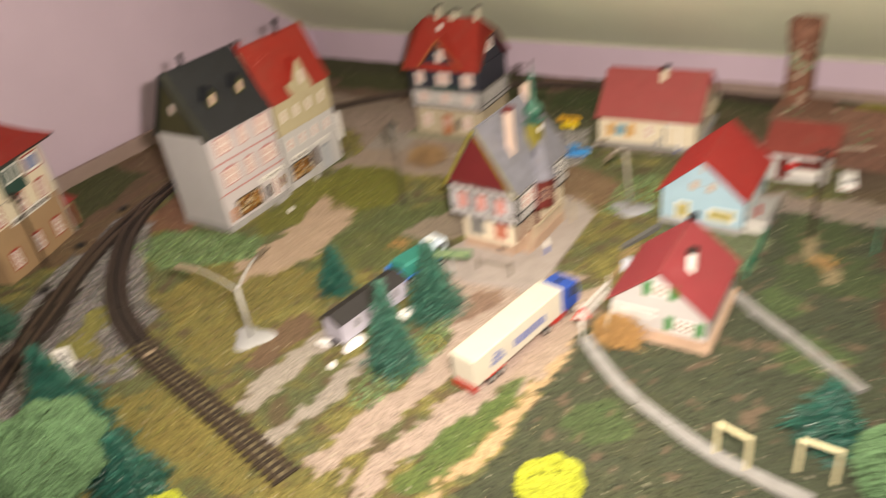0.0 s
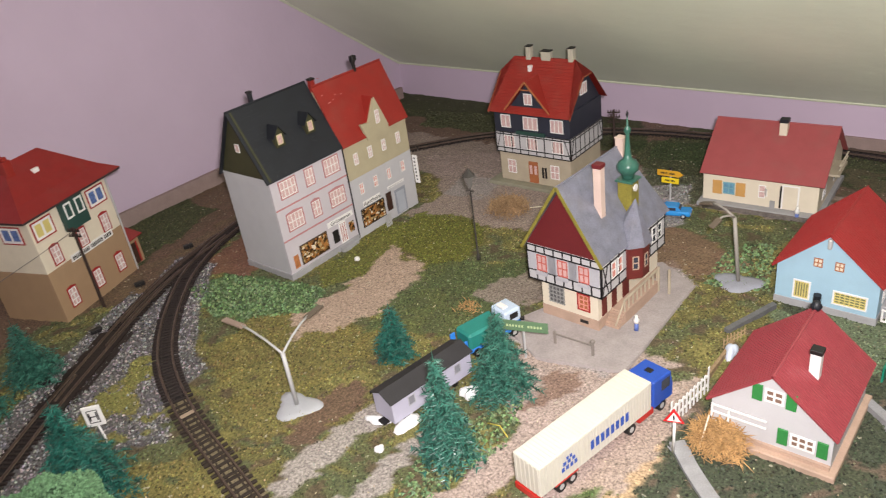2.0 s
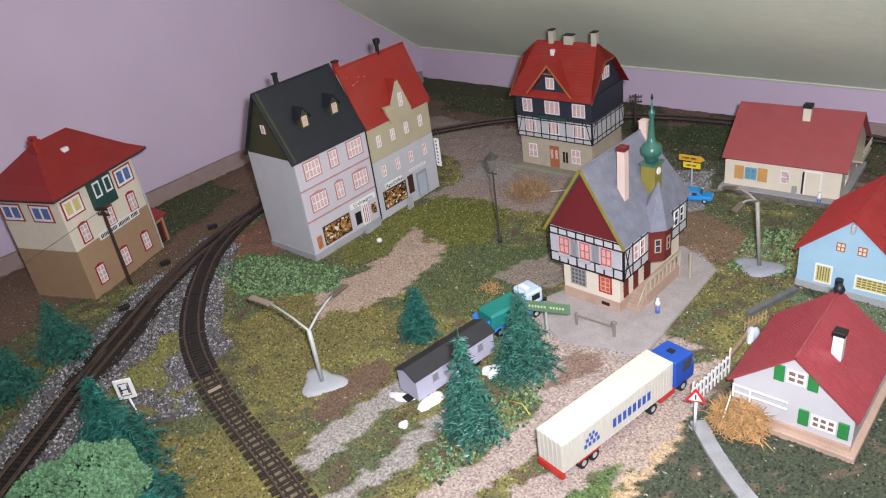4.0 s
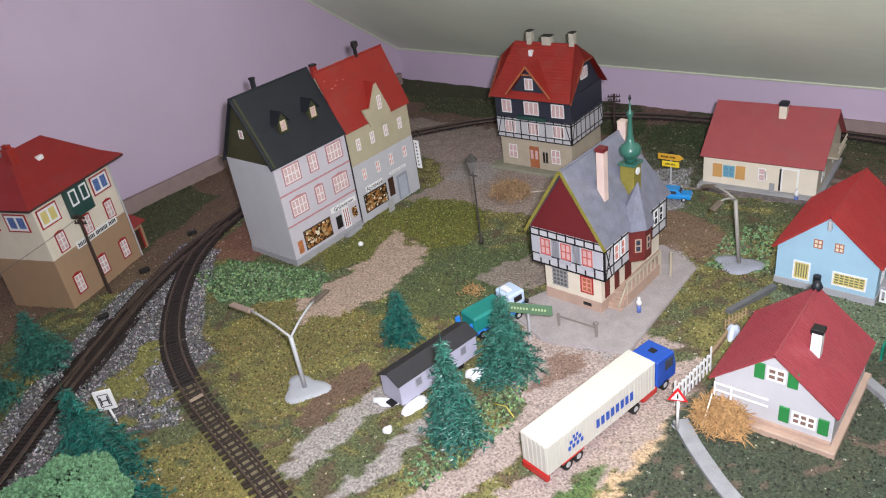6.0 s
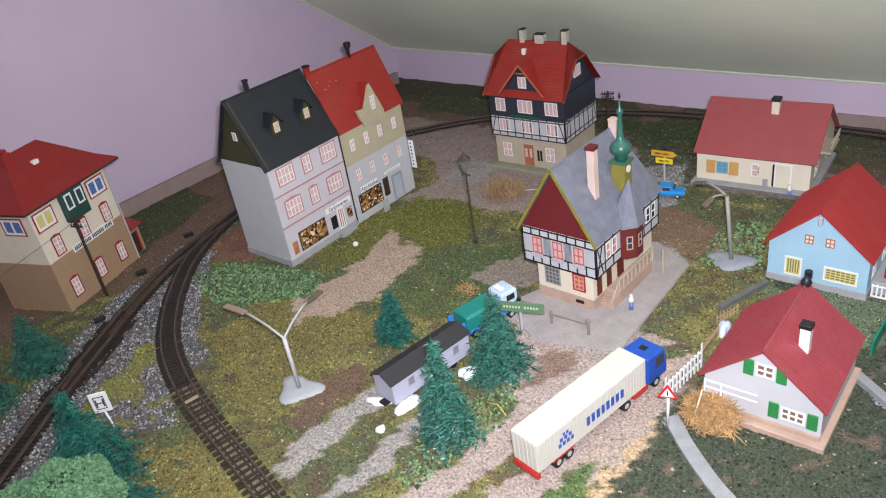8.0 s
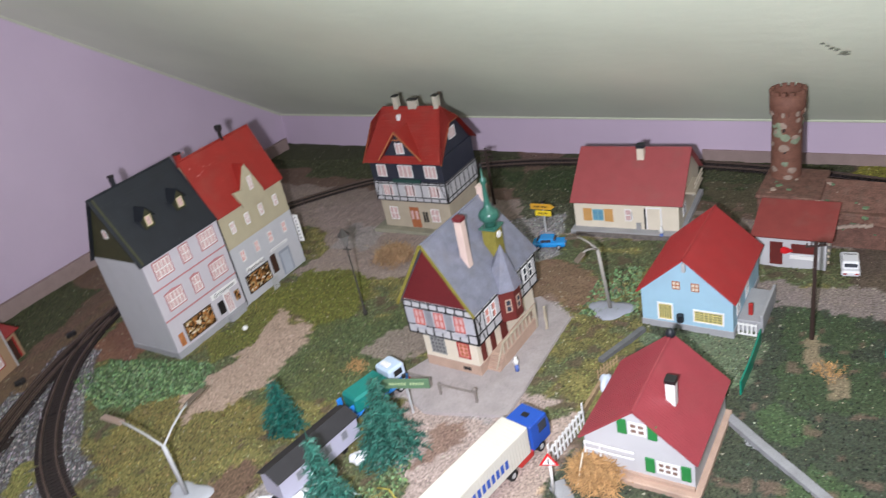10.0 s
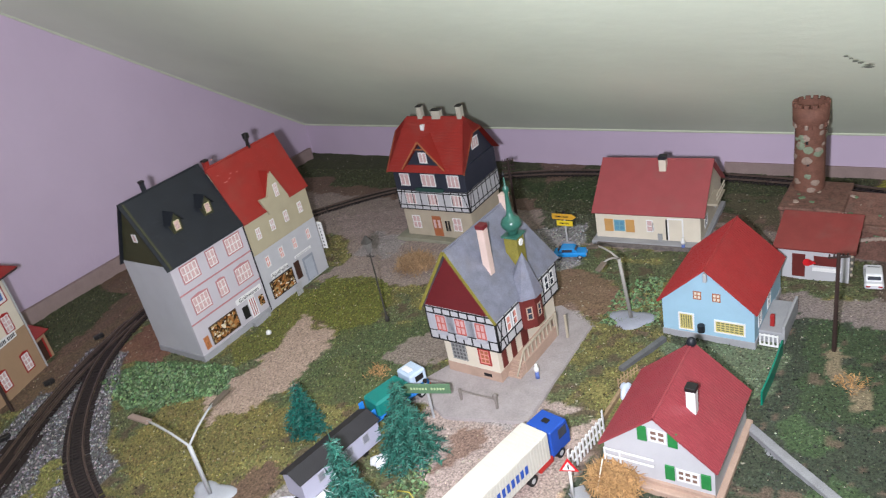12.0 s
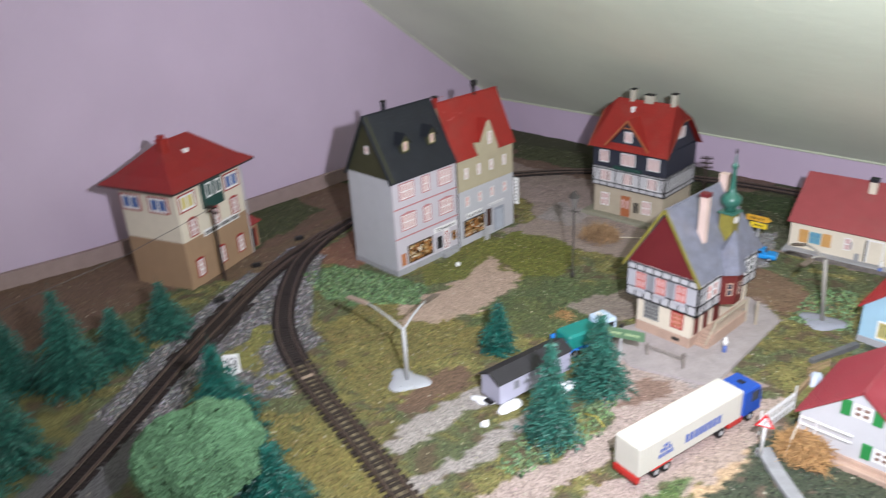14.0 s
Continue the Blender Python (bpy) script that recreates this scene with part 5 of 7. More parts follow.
def cottage():
    t = thing("cottage", "white gabled cottage with crimson roof and green shutters", "house", 14.9, 70.7, 0, -6.5)
    w, d, e, a = 9.5, 10.3, 3.8, 7.8
    f = face(0, 0)
    box("plinth", PINK_STONE, t, (-0.2, w + 0.55), (-0.9, d + 0.3), (-0.5, 0.4), 0.08, "pinkish stone plinth")
    prism("front_wall", WHITE_WALL, t, [(0, 0, 0.4), (w, 0, 0.4), (w, 0, e), (w / 2, 0, a), (0, 0, e)], (0, 0.25, 0))
    prism("back_wall", WHITE_WALL, t, [(0, d, 0.4), (w, d, 0.4), (w, d, e), (w / 2, d, a), (0, d, e)], (0, -0.25, 0))
    for x in (0, w - 0.25):
        box("side_wall", WHITE_WALL, t, (x, x + 0.25), (0.25, d - 0.25), (0.4, e), 0.0)
    ridge_roof_y(t, CRIMSON, 0, w, -0.45, d + 0.5, e, a, 0.4, 0.16, ribs=34, tiles=0)
    chimney(t, w / 2 + 2.0, 3.7, 4.6, 8.3, 0.8, WHITE, BLACK, 0.4)
    lathe("ridge_ornament", SLATE, t, [(0.35, a), (0.5, a + 0.35), (0.3, a + 0.75), (0.1, a + 0.9)], 10, "dark ridge ornament", (w / 2, d + 0.1))
    for u, z, ww in ((4.9, 5.05, 1.5), (7.3, 1.35, 1.9)):
        window(t, f, u, z, ww, 1.3, WHITE, mat("red_brown_pane", (0.20, 0.12, 0.09), 0.3), 3 if ww > 1.6 else 2, 2, None, 0.18)
        for s in (-1, 1):
            panel("shutter", GREEN_PAINT, t, f, u + s * (ww / 2 + 0.55) - 0.4, u + s * (ww / 2 + 0.55) + 0.4, z - 0.1, z + 1.45, 0.14, "green wooden shutter", 0.02)
    rail = box("balcony_rail", WHITE, t, (0.1, 4.6), (-0.5, -0.38), (3.2, 3.38), 0.02, "white balcony railing")
    box("balcony_rail", WHITE, t, (0.1, 4.6), (-0.5, -0.38), (2.5, 2.66), 0.02)
    for x in (0.1, 1.5):
        box("balcony_post", WHITE, t, (x, x + 0.16), (-0.5, -0.36), (2.0, 3.4), 0.02)
    panel("sill_board", PINK_STONE, t, f, 3.2, w, 0.4, 0.75, 0.3)


def station_shed():
    t = thing("white_shed", "small white goods shed with dull red roof", "shed", 25.8, 107.2, 0, -6.4)
    w, d, e = 7.6, 5.0, 3.9
    box("wall", WHITE_WALL, t, (0, w), (0, d), (-0.4, e), 0.03)
    slab("roof", mat("dull_red_roof", (0.20, 0.035, 0.03), 0.6, var=0.15, dirt=0.25), t, [(-0.5, -0.5, e + 0.1), (w + 0.6, -0.5, e + 0.1), (w + 0.8, d - 0.2, 6.4), (-0.2, d - 0.2, 6.4)], 0.18, "dull red patched roof")
    f = face(0, 0)
    panel("door", RED_BROWN, t, f, 1.6, 3.0, 0.2, 3.2, 0.08, "red-brown plank door")
    panel("window", RED_BROWN, t, f, 3.9, 6.7, 1.9, 3.1, 0.08, "dark red shutter window")
    panel("window_ledge", WHITE, t, f, 3.8, 6.8, 1.2, 1.6, 0.2)
    bm = bmesh.new()
    add_cyl(bm, (3.3, -0.7, 2.5), (3.3, -0.55, 2.5), 0.45, 0.45, 14)
    add_prism(bm, [(3.5, -0.7, 2.1), (4.2, -0.7, 2.5), (3.5, -0.7, 2.9)], (0, 0.15, 0))
    part("red_arrow", bm, mat("bright_red", (0.6, 0.015, 0.02), 0.4), t, "bright red arrow board")
    for k in range(4):
        box("ladder_rung", BEIGE, t, (w + 0.05, w + 0.3), (0.4, 0.7), (0.6 + 0.8 * k, 0.9 + 0.8 * k), 0.03)


def round_tower():
    t = thing("ruined_tower", "brown stone round tower with battlements and plaster patches", "tower", 28.4, 119.1, 0, 1.4)
    stone = mat("brown_tower_stone", (0.17, 0.075, 0.05), 0.75, var=0.3, blotch=120, grain=600, bump=0.6)
    patch = mat("plaster_patch", (0.28, 0.21, 0.165), 0.8, var=0.3, blotch=150)
    mossp = mat("mossy_patch", (0.20, 0.24, 0.16), 0.8, var=0.3, blotch=150)
    lathe("shaft", stone, t, [(2.0, -0.5), (1.85, 2), (1.75, 14.6), (1.78, 14.8), (2.05, 15.3), (2.08, 17.2), (1.75, 17.2), (1.7, 15.8)], 28, "", (0, 0))
    for k in range(14):
        an = radians(360 * k / 14)
        box("merlon", stone, t, (-0.28, 0.28), (-0.17, 0.17), (17.15, 17.6), 0.03, m=Matrix.Translation((1.92 * math.cos(an), 1.92 * math.sin(an), 0)) @ Matrix.Rotation(an + math.pi / 2, 4, "Z"))
        box("corbel", stone if k % 2 else patch, t, (-0.2, 0.2), (-0.15, 0.15), (14.5, 15.1), 0.05, m=Matrix.Translation((1.85 * math.cos(an), 1.85 * math.sin(an), 0)) @ Matrix.Rotation(an + math.pi / 2, 4, "Z"))
    rng = random.Random(5)
    for k in range(22):
        an, z, s = radians(rng.uniform(-150, 0)), rng.uniform(4.2, 14.0), rng.uniform(0.35, 0.75)
        bm = bmesh.new()
        n, r = 9, 1.86 + (14 - z) * 0.008
        pts = []
        for i in range(n):
            q = 2 * math.pi * i / n
            rr = s * rng.uniform(0.7, 1.1)
            b = an + rr * math.cos(q) / r
            pts.append(bm.verts.new((r * math.cos(b), r * math.sin(b), z + rr * 0.8 * math.sin(q))))
        c = bm.verts.new(((r + 0.06) * math.cos(an), (r + 0.06) * math.sin(an), z))
        for i in range(n):
            bm.faces.new((pts[i], pts[(i + 1) % n], c))
        part("plaster_patch", bm, patch if k % 3 else mossp, t)
    for an, z in ((-100, 12.6), (-95, 9.8)):
        q = radians(an)
        box("slit_window", BLACK, t, (-0.13, 0.13), (-0.05, 0.05), (z, z + 0.9), 0.0, m=Matrix.Translation((1.8 * math.cos(q), 1.8 * math.sin(q), 0)) @ Matrix.Rotation(q + math.pi / 2, 4, "Z"))


def ruin():
    t = thing("ruined_walls", "brown ruined castle walls with mossy rubble roof", "ruin", 25.4, 112.5, 0, -7.5)
    stone = mat("brown_ruin_stone", (0.15, 0.075, 0.055), 0.85, var=0.5, blotch=110, grain=500, bump=0.8, dirt=0.3)
    rng = random.Random(9)
    box("base_block", stone, t, (0, 6.8), (0.5, 8.5), (-0.5, 5.8), 0.2)
    box("roof_slab", stone, t, (-0.2, 7.0), (0.3, 8.8), (5.8, 6.3), 0.15)
    body = prism("hall", stone, t, [(6.8, 0.8, -0.5), (15.4, 0.8, -0.5), (15.4, 0.8, 2.6), (14.2, 0.8, 4.2), (6.8, 0.8, 4.6)], (0, 8.4, 0), 0.12)
    slab("hall_roof", stone, body, [(6.7, 0.3, 4.4), (15.6, 0.3, 3.0), (15.0, 6.0, 6.2), (6.7, 6.0, 6.4)], 0.3)
    rub = mat("pale_rubble", (0.34, 0.26, 0.21), 0.85, var=0.3)
    gre = mat("green_rubble", (0.12, 0.18, 0.10), 0.85, var=0.3)
    for k in range(60):
        x, y = rng.uniform(0.2, 15), rng.uniform(0.2, 1.1) if k % 2 else rng.uniform(0.4, 5.5)
        z = (6.3 if x < 6.8 else 4.5 - 0.1 * (x - 6.8) + 0.32 * y) - (0 if k % 2 == 0 else rng.uniform(0, 3))
        s = rng.uniform(0.12, 0.4)
        box("rubble_stone", (rub, gre, stone)[k % 3], body, (-s, s), (-s * 0.7, s * 0.7), (-s * 0.4, s * 0.4), 0.06, m=Matrix.Translation((x, y, z)) @ Matrix.Rotation(rng.uniform(0, 3), 4, "Z"))
    for k in range(8):
        box("arch_stone", rub, t, (-0.45, 0.45), (-0.2, 0.2), (-0.17, 0.17), 0.05, m=Matrix.Translation((7.4 + 0.7 * k, 0.25, 2.2 + 0.3 * k - 0.02 * k * k)) @ Matrix.Rotation(radians(-22), 4, "Y"))


town_house_dark()
town_house_red()
signal_box()
station()
town_hall()
bungalow()
blue_house()
cottage()
station_shed()
round_tower()
ruin()

# ---- railway ----
SLEEPER = mat("dark_sleeper_plastic", (0.021, 0.014, 0.012), 0.6, var=0.4)
SLEEPER_OLD = mat("worn_brown_sleeper", (0.028, 0.019, 0.013), 0.7, var=0.5, blotch=200)
RAIL = mat("tarnished_rail", (0.12, 0.085, 0.068), 0.42, metal=0.45, var=0.3)


def cumulative(line):
    out = [0.0]
    for a, b in zip(line, line[1:]):
        out.append(out[-1] + (b - a).length)
    return out


def rail_mesh(line, off, w=0.09, z0=0.12, z1=0.36):
    verts, faces = [], []
    for i, p in enumerate(line):
        d = (line[min(i + 1, len(line) - 1)] - line[max(i - 1, 0)]).normalized()
        s = Vector((-d.y, d.x, 0))
        for o, z in ((off - w * 1.6, z0), (off + w * 1.6, z0), (off + w, z0 + 0.06), (off + w, z1), (off - w, z1), (off - w, z0 + 0.06)):
            q = p + s * o
            verts.append((q.x, q.y, z))
    for i in range(len(line) - 1):
        for k in range(6):
            j = (k + 1) % 6
            faces.append((i * 6 + k, i * 6 + j, i * 6 + 6 + j, i * 6 + 6 + k))
    faces += [tuple(range(6))[::-1], tuple((len(line) - 1) * 6 + k for k in range(6))]
    return verts, faces


def railway(line, label, spacing, sleeper, bed=None, length=3.0, plate=None):
    t = thing("railway_track", label, "railway track", 0, 0, 0, 0, "railway tracks")
    for o in (-0.825, 0.825):
        mesh_part("rail", *rail_mesh(line, o), RAIL, t)
    bm = bmesh.new()
    add_box(bm, -length / 2, length / 2, -0.17, 0.17, -0.12, 0.13)
    bevel(bm, 0.03)
    first = part("sleeper", bm, sleeper, t)
    data = first.data
    dist, nxt, made = cumulative(line), 0.0, 0
    rng = random.Random(len(line))
    for i, p in enumerate(line[:-1]):
        if dist[i] < nxt:
            continue
        nxt += spacing
        d = line[i + 1] - p
        m = pose(p.x * CM, p.y * CM, 0, 0, 0, math.degrees(math.atan2(d.y, d.x)) - 90 + rng.uniform(-1.5, 1.5))
        ob = first if made == 0 else new("sleeper", data)
        ob.parent = t
        ob.matrix_local = m
        made += 1
    for o in (-0.42, 0.42):
        mesh_part("sleeper_rib", *rail_mesh(line, o, 0.07, -0.05, 0.07), sleeper, t)
    if bed is not None:
        verts, faces = rail_mesh(line, 0, 0.95, -0.3, -0.02)
        mesh_part("track_bed", verts, faces, bed, t)
    return t


def cut(line, test):
    return [p for p in line if test(p)]


DARK_BED = mat("dark_track_bed", (0.012, 0.010, 0.010), 0.85, var=0.5, blotch=150)
TAN_BED = mat("tan_track_bed", (0.17, 0.135, 0.085), 0.85, var=0.6, blotch=250)
fine_a, fine_b = spline(TRACK_A, 0.3), spline(TRACK_B, 0.3)
railway(cut(fine_a, lambda p: p.x > -34.2 and p.y < 70), "older railway track with worn brown sleepers over tan scatter", 0.82, SLEEPER_OLD, TAN_BED)
railway(cut(fine_a, lambda p: (p.x <= -34.2 and p.y < 121)), "curved railway track with dark brown plastic sleepers and dull rails", 0.62, SLEEPER, DARK_BED)
railway(cut(fine_a, lambda p: p.y > 90 and p.y >= 121 or (p.x > 30 and p.y > 100)), "railway track along the wall with dark sleepers", 0.70, SLEEPER, DARK_BED)
railway(cut(fine_b, lambda p: True), "railway track with dark sleepers joining the curve at a turnout", 0.66, SLEEPER, DARK_BED)
tn = thing("turnout", "dark brown railway turnout with converging rails", "turnout", 0, 0)
for k, (pts, o) in enumerate((([(-53.7, 60.2), (-56.1, 65.9), (-58.4, 72.6), (-59.9, 79.3)], 0.42), ([(-51.5, 55.7), (-54.0, 60.7), (-56.3, 66.4), (-58.1, 72.6)], -0.3), ([(-47.2, 46.8), (-49.3, 50.8)], 0.2), ([(-48.0, 47.0), (-49.6, 50.2)], 0.2))):
    mesh_part("blade_rail", *rail_mesh(spline(pts, 0.3), o, 0.06), RAIL, tn)
mesh_part("timber_plate", *rail_mesh(spline([(-46.5, 45.4), (-50.4, 53.5), (-53.0, 58.7)], 0.3), 0, 1.45, -0.05, 0.12), SLEEPER, tn)
for k, (x, y) in enumerate(((-52.6, 47.5), (-56.4, 56.8), (-61.1, 66.8), (-63.3, 77.2))):
    b = thing("switch_motor", "small black switch motor box beside the rails", "switch motor", x + 0.6, y + 0.8, 0, 68, "switch motors")
    box("housing", BLACK, b, (-0.7, 0.7), (-0.35, 0.35), (-0.2, 0.4), 0.08)
    cyl("rod", BLACK, b, (0, -0.35, 0.15), (0, -1.2, 0.15), 0.07, seg=6)
jt = thing("rail_joint", "pale tan joining piece between two kinds of track", "rail joint", -31.5, 51.7, 0, -17.3)
box("plate", mat("tan_joint", (0.36, 0.27, 0.20), 0.6), jt, (-0.25, 0.25), (-0.8, 0.8), (0.14, 0.24), 0.03)


# ---- vehicles ----
TRUCK_BLUE = mat("truck_blue", (0.015, 0.07, 0.36), 0.35, var=0.1)
TRUCK_RED = mat("truck_red", (0.45, 0.025, 0.02), 0.4, var=0.15)
RUBBER = mat("black_tyre", (0.012, 0.012, 0.012), 0.7, var=0.3)
CONTAINER = mat("cream_white_container", (0.56, 0.535, 0.47), 0.45, var=0.04, dirt=0.04)


def wheel(parent, x, y, z, r=0.55, w=0.5):
    t = cyl("wheel", RUBBER, parent, (x - w / 2, y, z), (x + w / 2, y, z), r, seg=18)
    cyl("rim", GREY_PLASTIC, t, (x - w / 2 - 0.02, y, z), (x + w / 2 + 0.02, y, z), r * 0.5, seg=12)


def articulated_lorry():
    t = thing("articulated_lorry", "blue lorry with red chassis and long cream ribbed container", "lorry", 4.4, 57.0, 0, -17.4)
    L, W, z0, z1 = 14.0, 2.9, 1.15, 4.2
    body = box("container", CONTAINER, t, (-W / 2, W / 2), (0, L), (z0, z1), 0.06, "cream-white ribbed container")
    n = 34
    bm = bmesh.new()
    for k in range(n):
        y = 0.3 + (L - 0.6) * (k + 0.5) / n
        for x in (-W / 2 - 0.05, W / 2 - 0.02):
            add_box(bm, x, x + 0.07, y - 0.1, y + 0.1, z0 + 0.12, z1 - 0.12)
        add_box(bm, -W / 2 + 0.15, W / 2 - 0.15, y - 0.09, y + 0.09, z1 - 0.02, z1 + 0.05)
    for k in range(6):
        x = -W / 2 + 0.25 + (W - 0.5) * k / 5
        add_box(bm, x - 0.1, x + 0.1, -0.05, 0.02, z0 + 0.12, z1 - 0.12)
    split_parts("rib", bm, CONTAINER, body)
    ink = mat("blue_print", (0.02, 0.08, 0.38), 0.5)
    f = face(W / 2 + 0.05, 0, 90)
    bars(body, f, 5.9, 11.0, z0 + 0.95, 0.9, ink, (8,), 0.03, "logo_bar")
    bars(body, f, 2.6, 4.2, z0 + 1.5, 0.35, ink, (3,), 0.03, "logo_bar")
    bars(body, f, 2.4, 4.4, z0 + 0.95, 0.4, ink, (4,), 0.03, "logo_bar")
    bars(body, f, 3.0, 3.8, z0 + 1.95, 0.3, ink, (2,), 0.03, "logo_bar")
    box("chassis", TRUCK_RED, t, (-1.0, 1.0), (0.2, L + 0.4), (0.75, 1.12), 0.05, "red trailer chassis")
    box("rear_bumper", TRUCK_RED, t, (-1.4, 1.4), (-0.15, 0.25), (0.45, 1.1), 0.04)
    for x in (-1.15, 1.15):
        for y in (2.4, 3.7):
            wheel(t, x, y, 0.55)
        box("mudguard", TRUCK_RED, t, (x - 0.3, x + 0.3), (1.7, 4.4), (0.95, 1.14), 0.04)
        wheel(t, x, 11.3, 0.55)
        wheel(t, x, 15.6, 0.55)
    box("tractor_frame", TRUCK_RED, t, (-0.95, 0.95), (10.3, 17.0), (0.5, 0.9), 0.05)
    box("side_tank", TRUCK_RED, t, (0.85, 1.4), (12.4, 14.4), (0.45, 1.1), 0.06)
    cab = prism("cab", TRUCK_BLUE, t, [(-1.4, 14.35, 0.8), (-1.4, 17.2, 0.8), (-1.4, 17.25, 2.1), (-1.4, 16.9, 3.7), (-1.4, 14.35, 3.8)], (2.8, 0, 0), 0.12, "blue driver's cab")
    box("windscreen", DARK_GLASS, cab, (-1.15, 1.15), (17.0, 17.16), (2.2, 3.3), 0.03)
    for x in (-1.42, 1.36):
        box("side_window", DARK_GLASS, cab, (x, x + 0.06), (15.5, 16.7), (2.2, 3.3), 0.02)
    box("roof_hatch", BLACK, cab, (-0.35, 0.35), (15.3, 15.9), (3.76, 3.84), 0.03)
    box("rear_window", DARK_GLASS, cab, (-0.7, 0.7), (14.3, 14.37), (2.6, 3.2), 0.02)
    box("grille", BLACK, cab, (-1.1, 1.1), (17.15, 17.3), (0.9, 1.6), 0.03)


def tipper():
    t = thing("small_lorry", "small lorry with white and blue cab and teal load bed", "lorry", -10.8, 71.0, 0, -21.5)
    teal = mat("teal_tarpaulin", (0.01, 0.20, 0.17), 0.45, var=0.15)
    bright = mat("bright_blue", (0.02, 0.20, 0.60), 0.4)
    box("load_bed", teal, t, (-1.3, 1.3), (0.6, 5.2), (1.0, 2.9), 0.25, "teal covered load bed")
    box("chassis", bright, t, (-1.25, 1.25), (-0.2, 5.6), (0.7, 1.05), 0.05, "bright blue chassis")
    for x in (-1.2, 1.0):
        box("tail_post", bright, t, (x, x + 0.2), (-0.2, 0.4), (0.9, 2.4), 0.04)
    cab = box("cab", mat("pale_blue_white", (0.46, 0.56, 0.68), 0.4), t, (-1.25, 1.25), (5.4, 7.6), (1.6, 3.3), 0.2, "white upper cab")
    box("cab_lower", bright, t, (-1.28, 1.28), (5.4, 7.7), (0.7, 1.65), 0.1, "bright blue lower cab")
    box("roof_box", WHITE, cab, (-0.6, 0.6), (5.7, 6.4), (3.3, 3.6), 0.08)
    box("windscreen", BLACK, cab, (-1.0, 1.0), (7.55, 7.63), (2.2, 2.9), 0.03)
    for x in (-1.27, 1.22):
        box("side_window", BLACK, cab, (x, x + 0.06), (6.0, 7.1), (2.2, 2.9), 0.02)
    box("bumper", mat("red_bumper", (0.5, 0.05, 0.03), 0.4), t, (-1.2, 1.2), (7.65, 7.95), (0.4, 0.9), 0.05)
    for x in (-1.1, 1.1):
        for y in (1.4, 6.4):
            wheel(t, x, y, 0.5, 0.5)


def car(x, y, rot, paint, label):
    t = thing("car", label, "car", x, y, 0, rot, "model cars")
    box("body", paint, t, (-0.95, 0.95), (-2.3, 2.3), (0.3, 1.0), 0.18)
    bm = bmesh.new()
    add_prism(bm, [(-0.85, -1.7, 0.98), (-0.85, 1.1, 0.98), (-0.85, 0.6, 1.6), (-0.85, -1.1, 1.65)], (1.7, 0, 0))
    bmesh.ops.recalc_face_normals(bm, faces=bm.faces[:])
    bevel(bm, 0.1)
    roof = part("cabin", bm, paint, t)
    box("windscreen", DARK_GLASS, roof, (-0.65, 0.65), (0.55, 1.0), (1.1, 1.45), 0.05)
    box("rear_window", DARK_GLASS, roof, (-0.65, 0.65), (-1.58, -1.2), (1.1, 1.45), 0.05)
    for s in (-0.87, 0.83):
        box("side_window", DARK_GLASS, roof, (s, s + 0.04), (-1.0, 0.4), (1.1, 1.5), 0.0)
    for sx in (-0.8, 0.8):
        for sy in (-1.4, 1.4):
            wheel(t, sx, sy, 0.36, 0.36, 0.3)
    for sx in (-0.6, 0.6):
        box("bumper_lamp", GLUE, t, (sx - 0.2, sx + 0.2), (2.25, 2.34), (0.6, 0.8), 0.03)
        box("tail_lamp", RED_FRAME, t, (sx - 0.2, sx + 0.2), (-2.34, -2.25), (0.6, 0.8), 0.03)


articulated_lorry()
tipper()
car(-0.6, 108.9, -82, mat("car_blue", (0.015, 0.25, 0.62), 0.25, var=0.08), "bright blue model car parked behind the town hall")
car(35.8, 106.9, 2, mat("car_white", (0.72, 0.72, 0.74), 0.3, var=0.05), "white model car parked beside the shed")


def hut():
    t = thing("site_hut", "lilac-grey long site hut with black roof", "hut", -13.4, 59.9, 0, -15.0)
    lil = mat("lilac_hut_wall", (0.44, 0.43, 0.53), 0.55, var=0.06)
    W, L, e, a = 2.9, 10.1, 3.0, 3.6
    prism("body", lil, t, [(0, 0, 0.5), (W, 0, 0.5), (W, 0, e), (W / 2, 0, a), (0, 0, e)], (0, L, 0), 0.03)
    for s, q in ((-1, [(-0.2, L + 0.2, e - 0.05), (-0.2, -0.2, e - 0.05), (W / 2, -0.2, a + 0.12), (W / 2, L + 0.2, a + 0.12)]), (1, [(W + 0.2, -0.2, e - 0.05), (W + 0.2, L + 0.2, e - 0.05), (W / 2, L + 0.2, a + 0.12), (W / 2, -0.2, a + 0.12)])):
        slab("roof", mat("black_felt", (0.025, 0.023, 0.026), 0.6, var=0.2), t, q, 0.12)
    r = face(W, 0, 90)
    for y in (2.3, 6.0, 8.2):
        window(t, r, y, 1.5, 0.85, 1.05, mat("grey_shutter", (0, 0, 0)), mat("grey_pane", (0.22, 0.22, 0.25), 0.4), 1, 1)
    box("underframe", BLACK, t, (0.3, W - 0.3), (0.4, L - 0.4), (0.2, 0.5), 0.03)
    for y in (1.5, 7.8):
        for x in (0.25, W - 0.25):
            cyl("wheel", BLACK, t, (x - 0.1, y, 0.35), (x + 0.1, y, 0.35), 0.42, seg=14)
    box("drawbar", BLACK, t, (W / 2 - 0.5, W / 2 + 0.5), (-0.6, 0.1), (0.2, 0.4), 0.03)


hut()


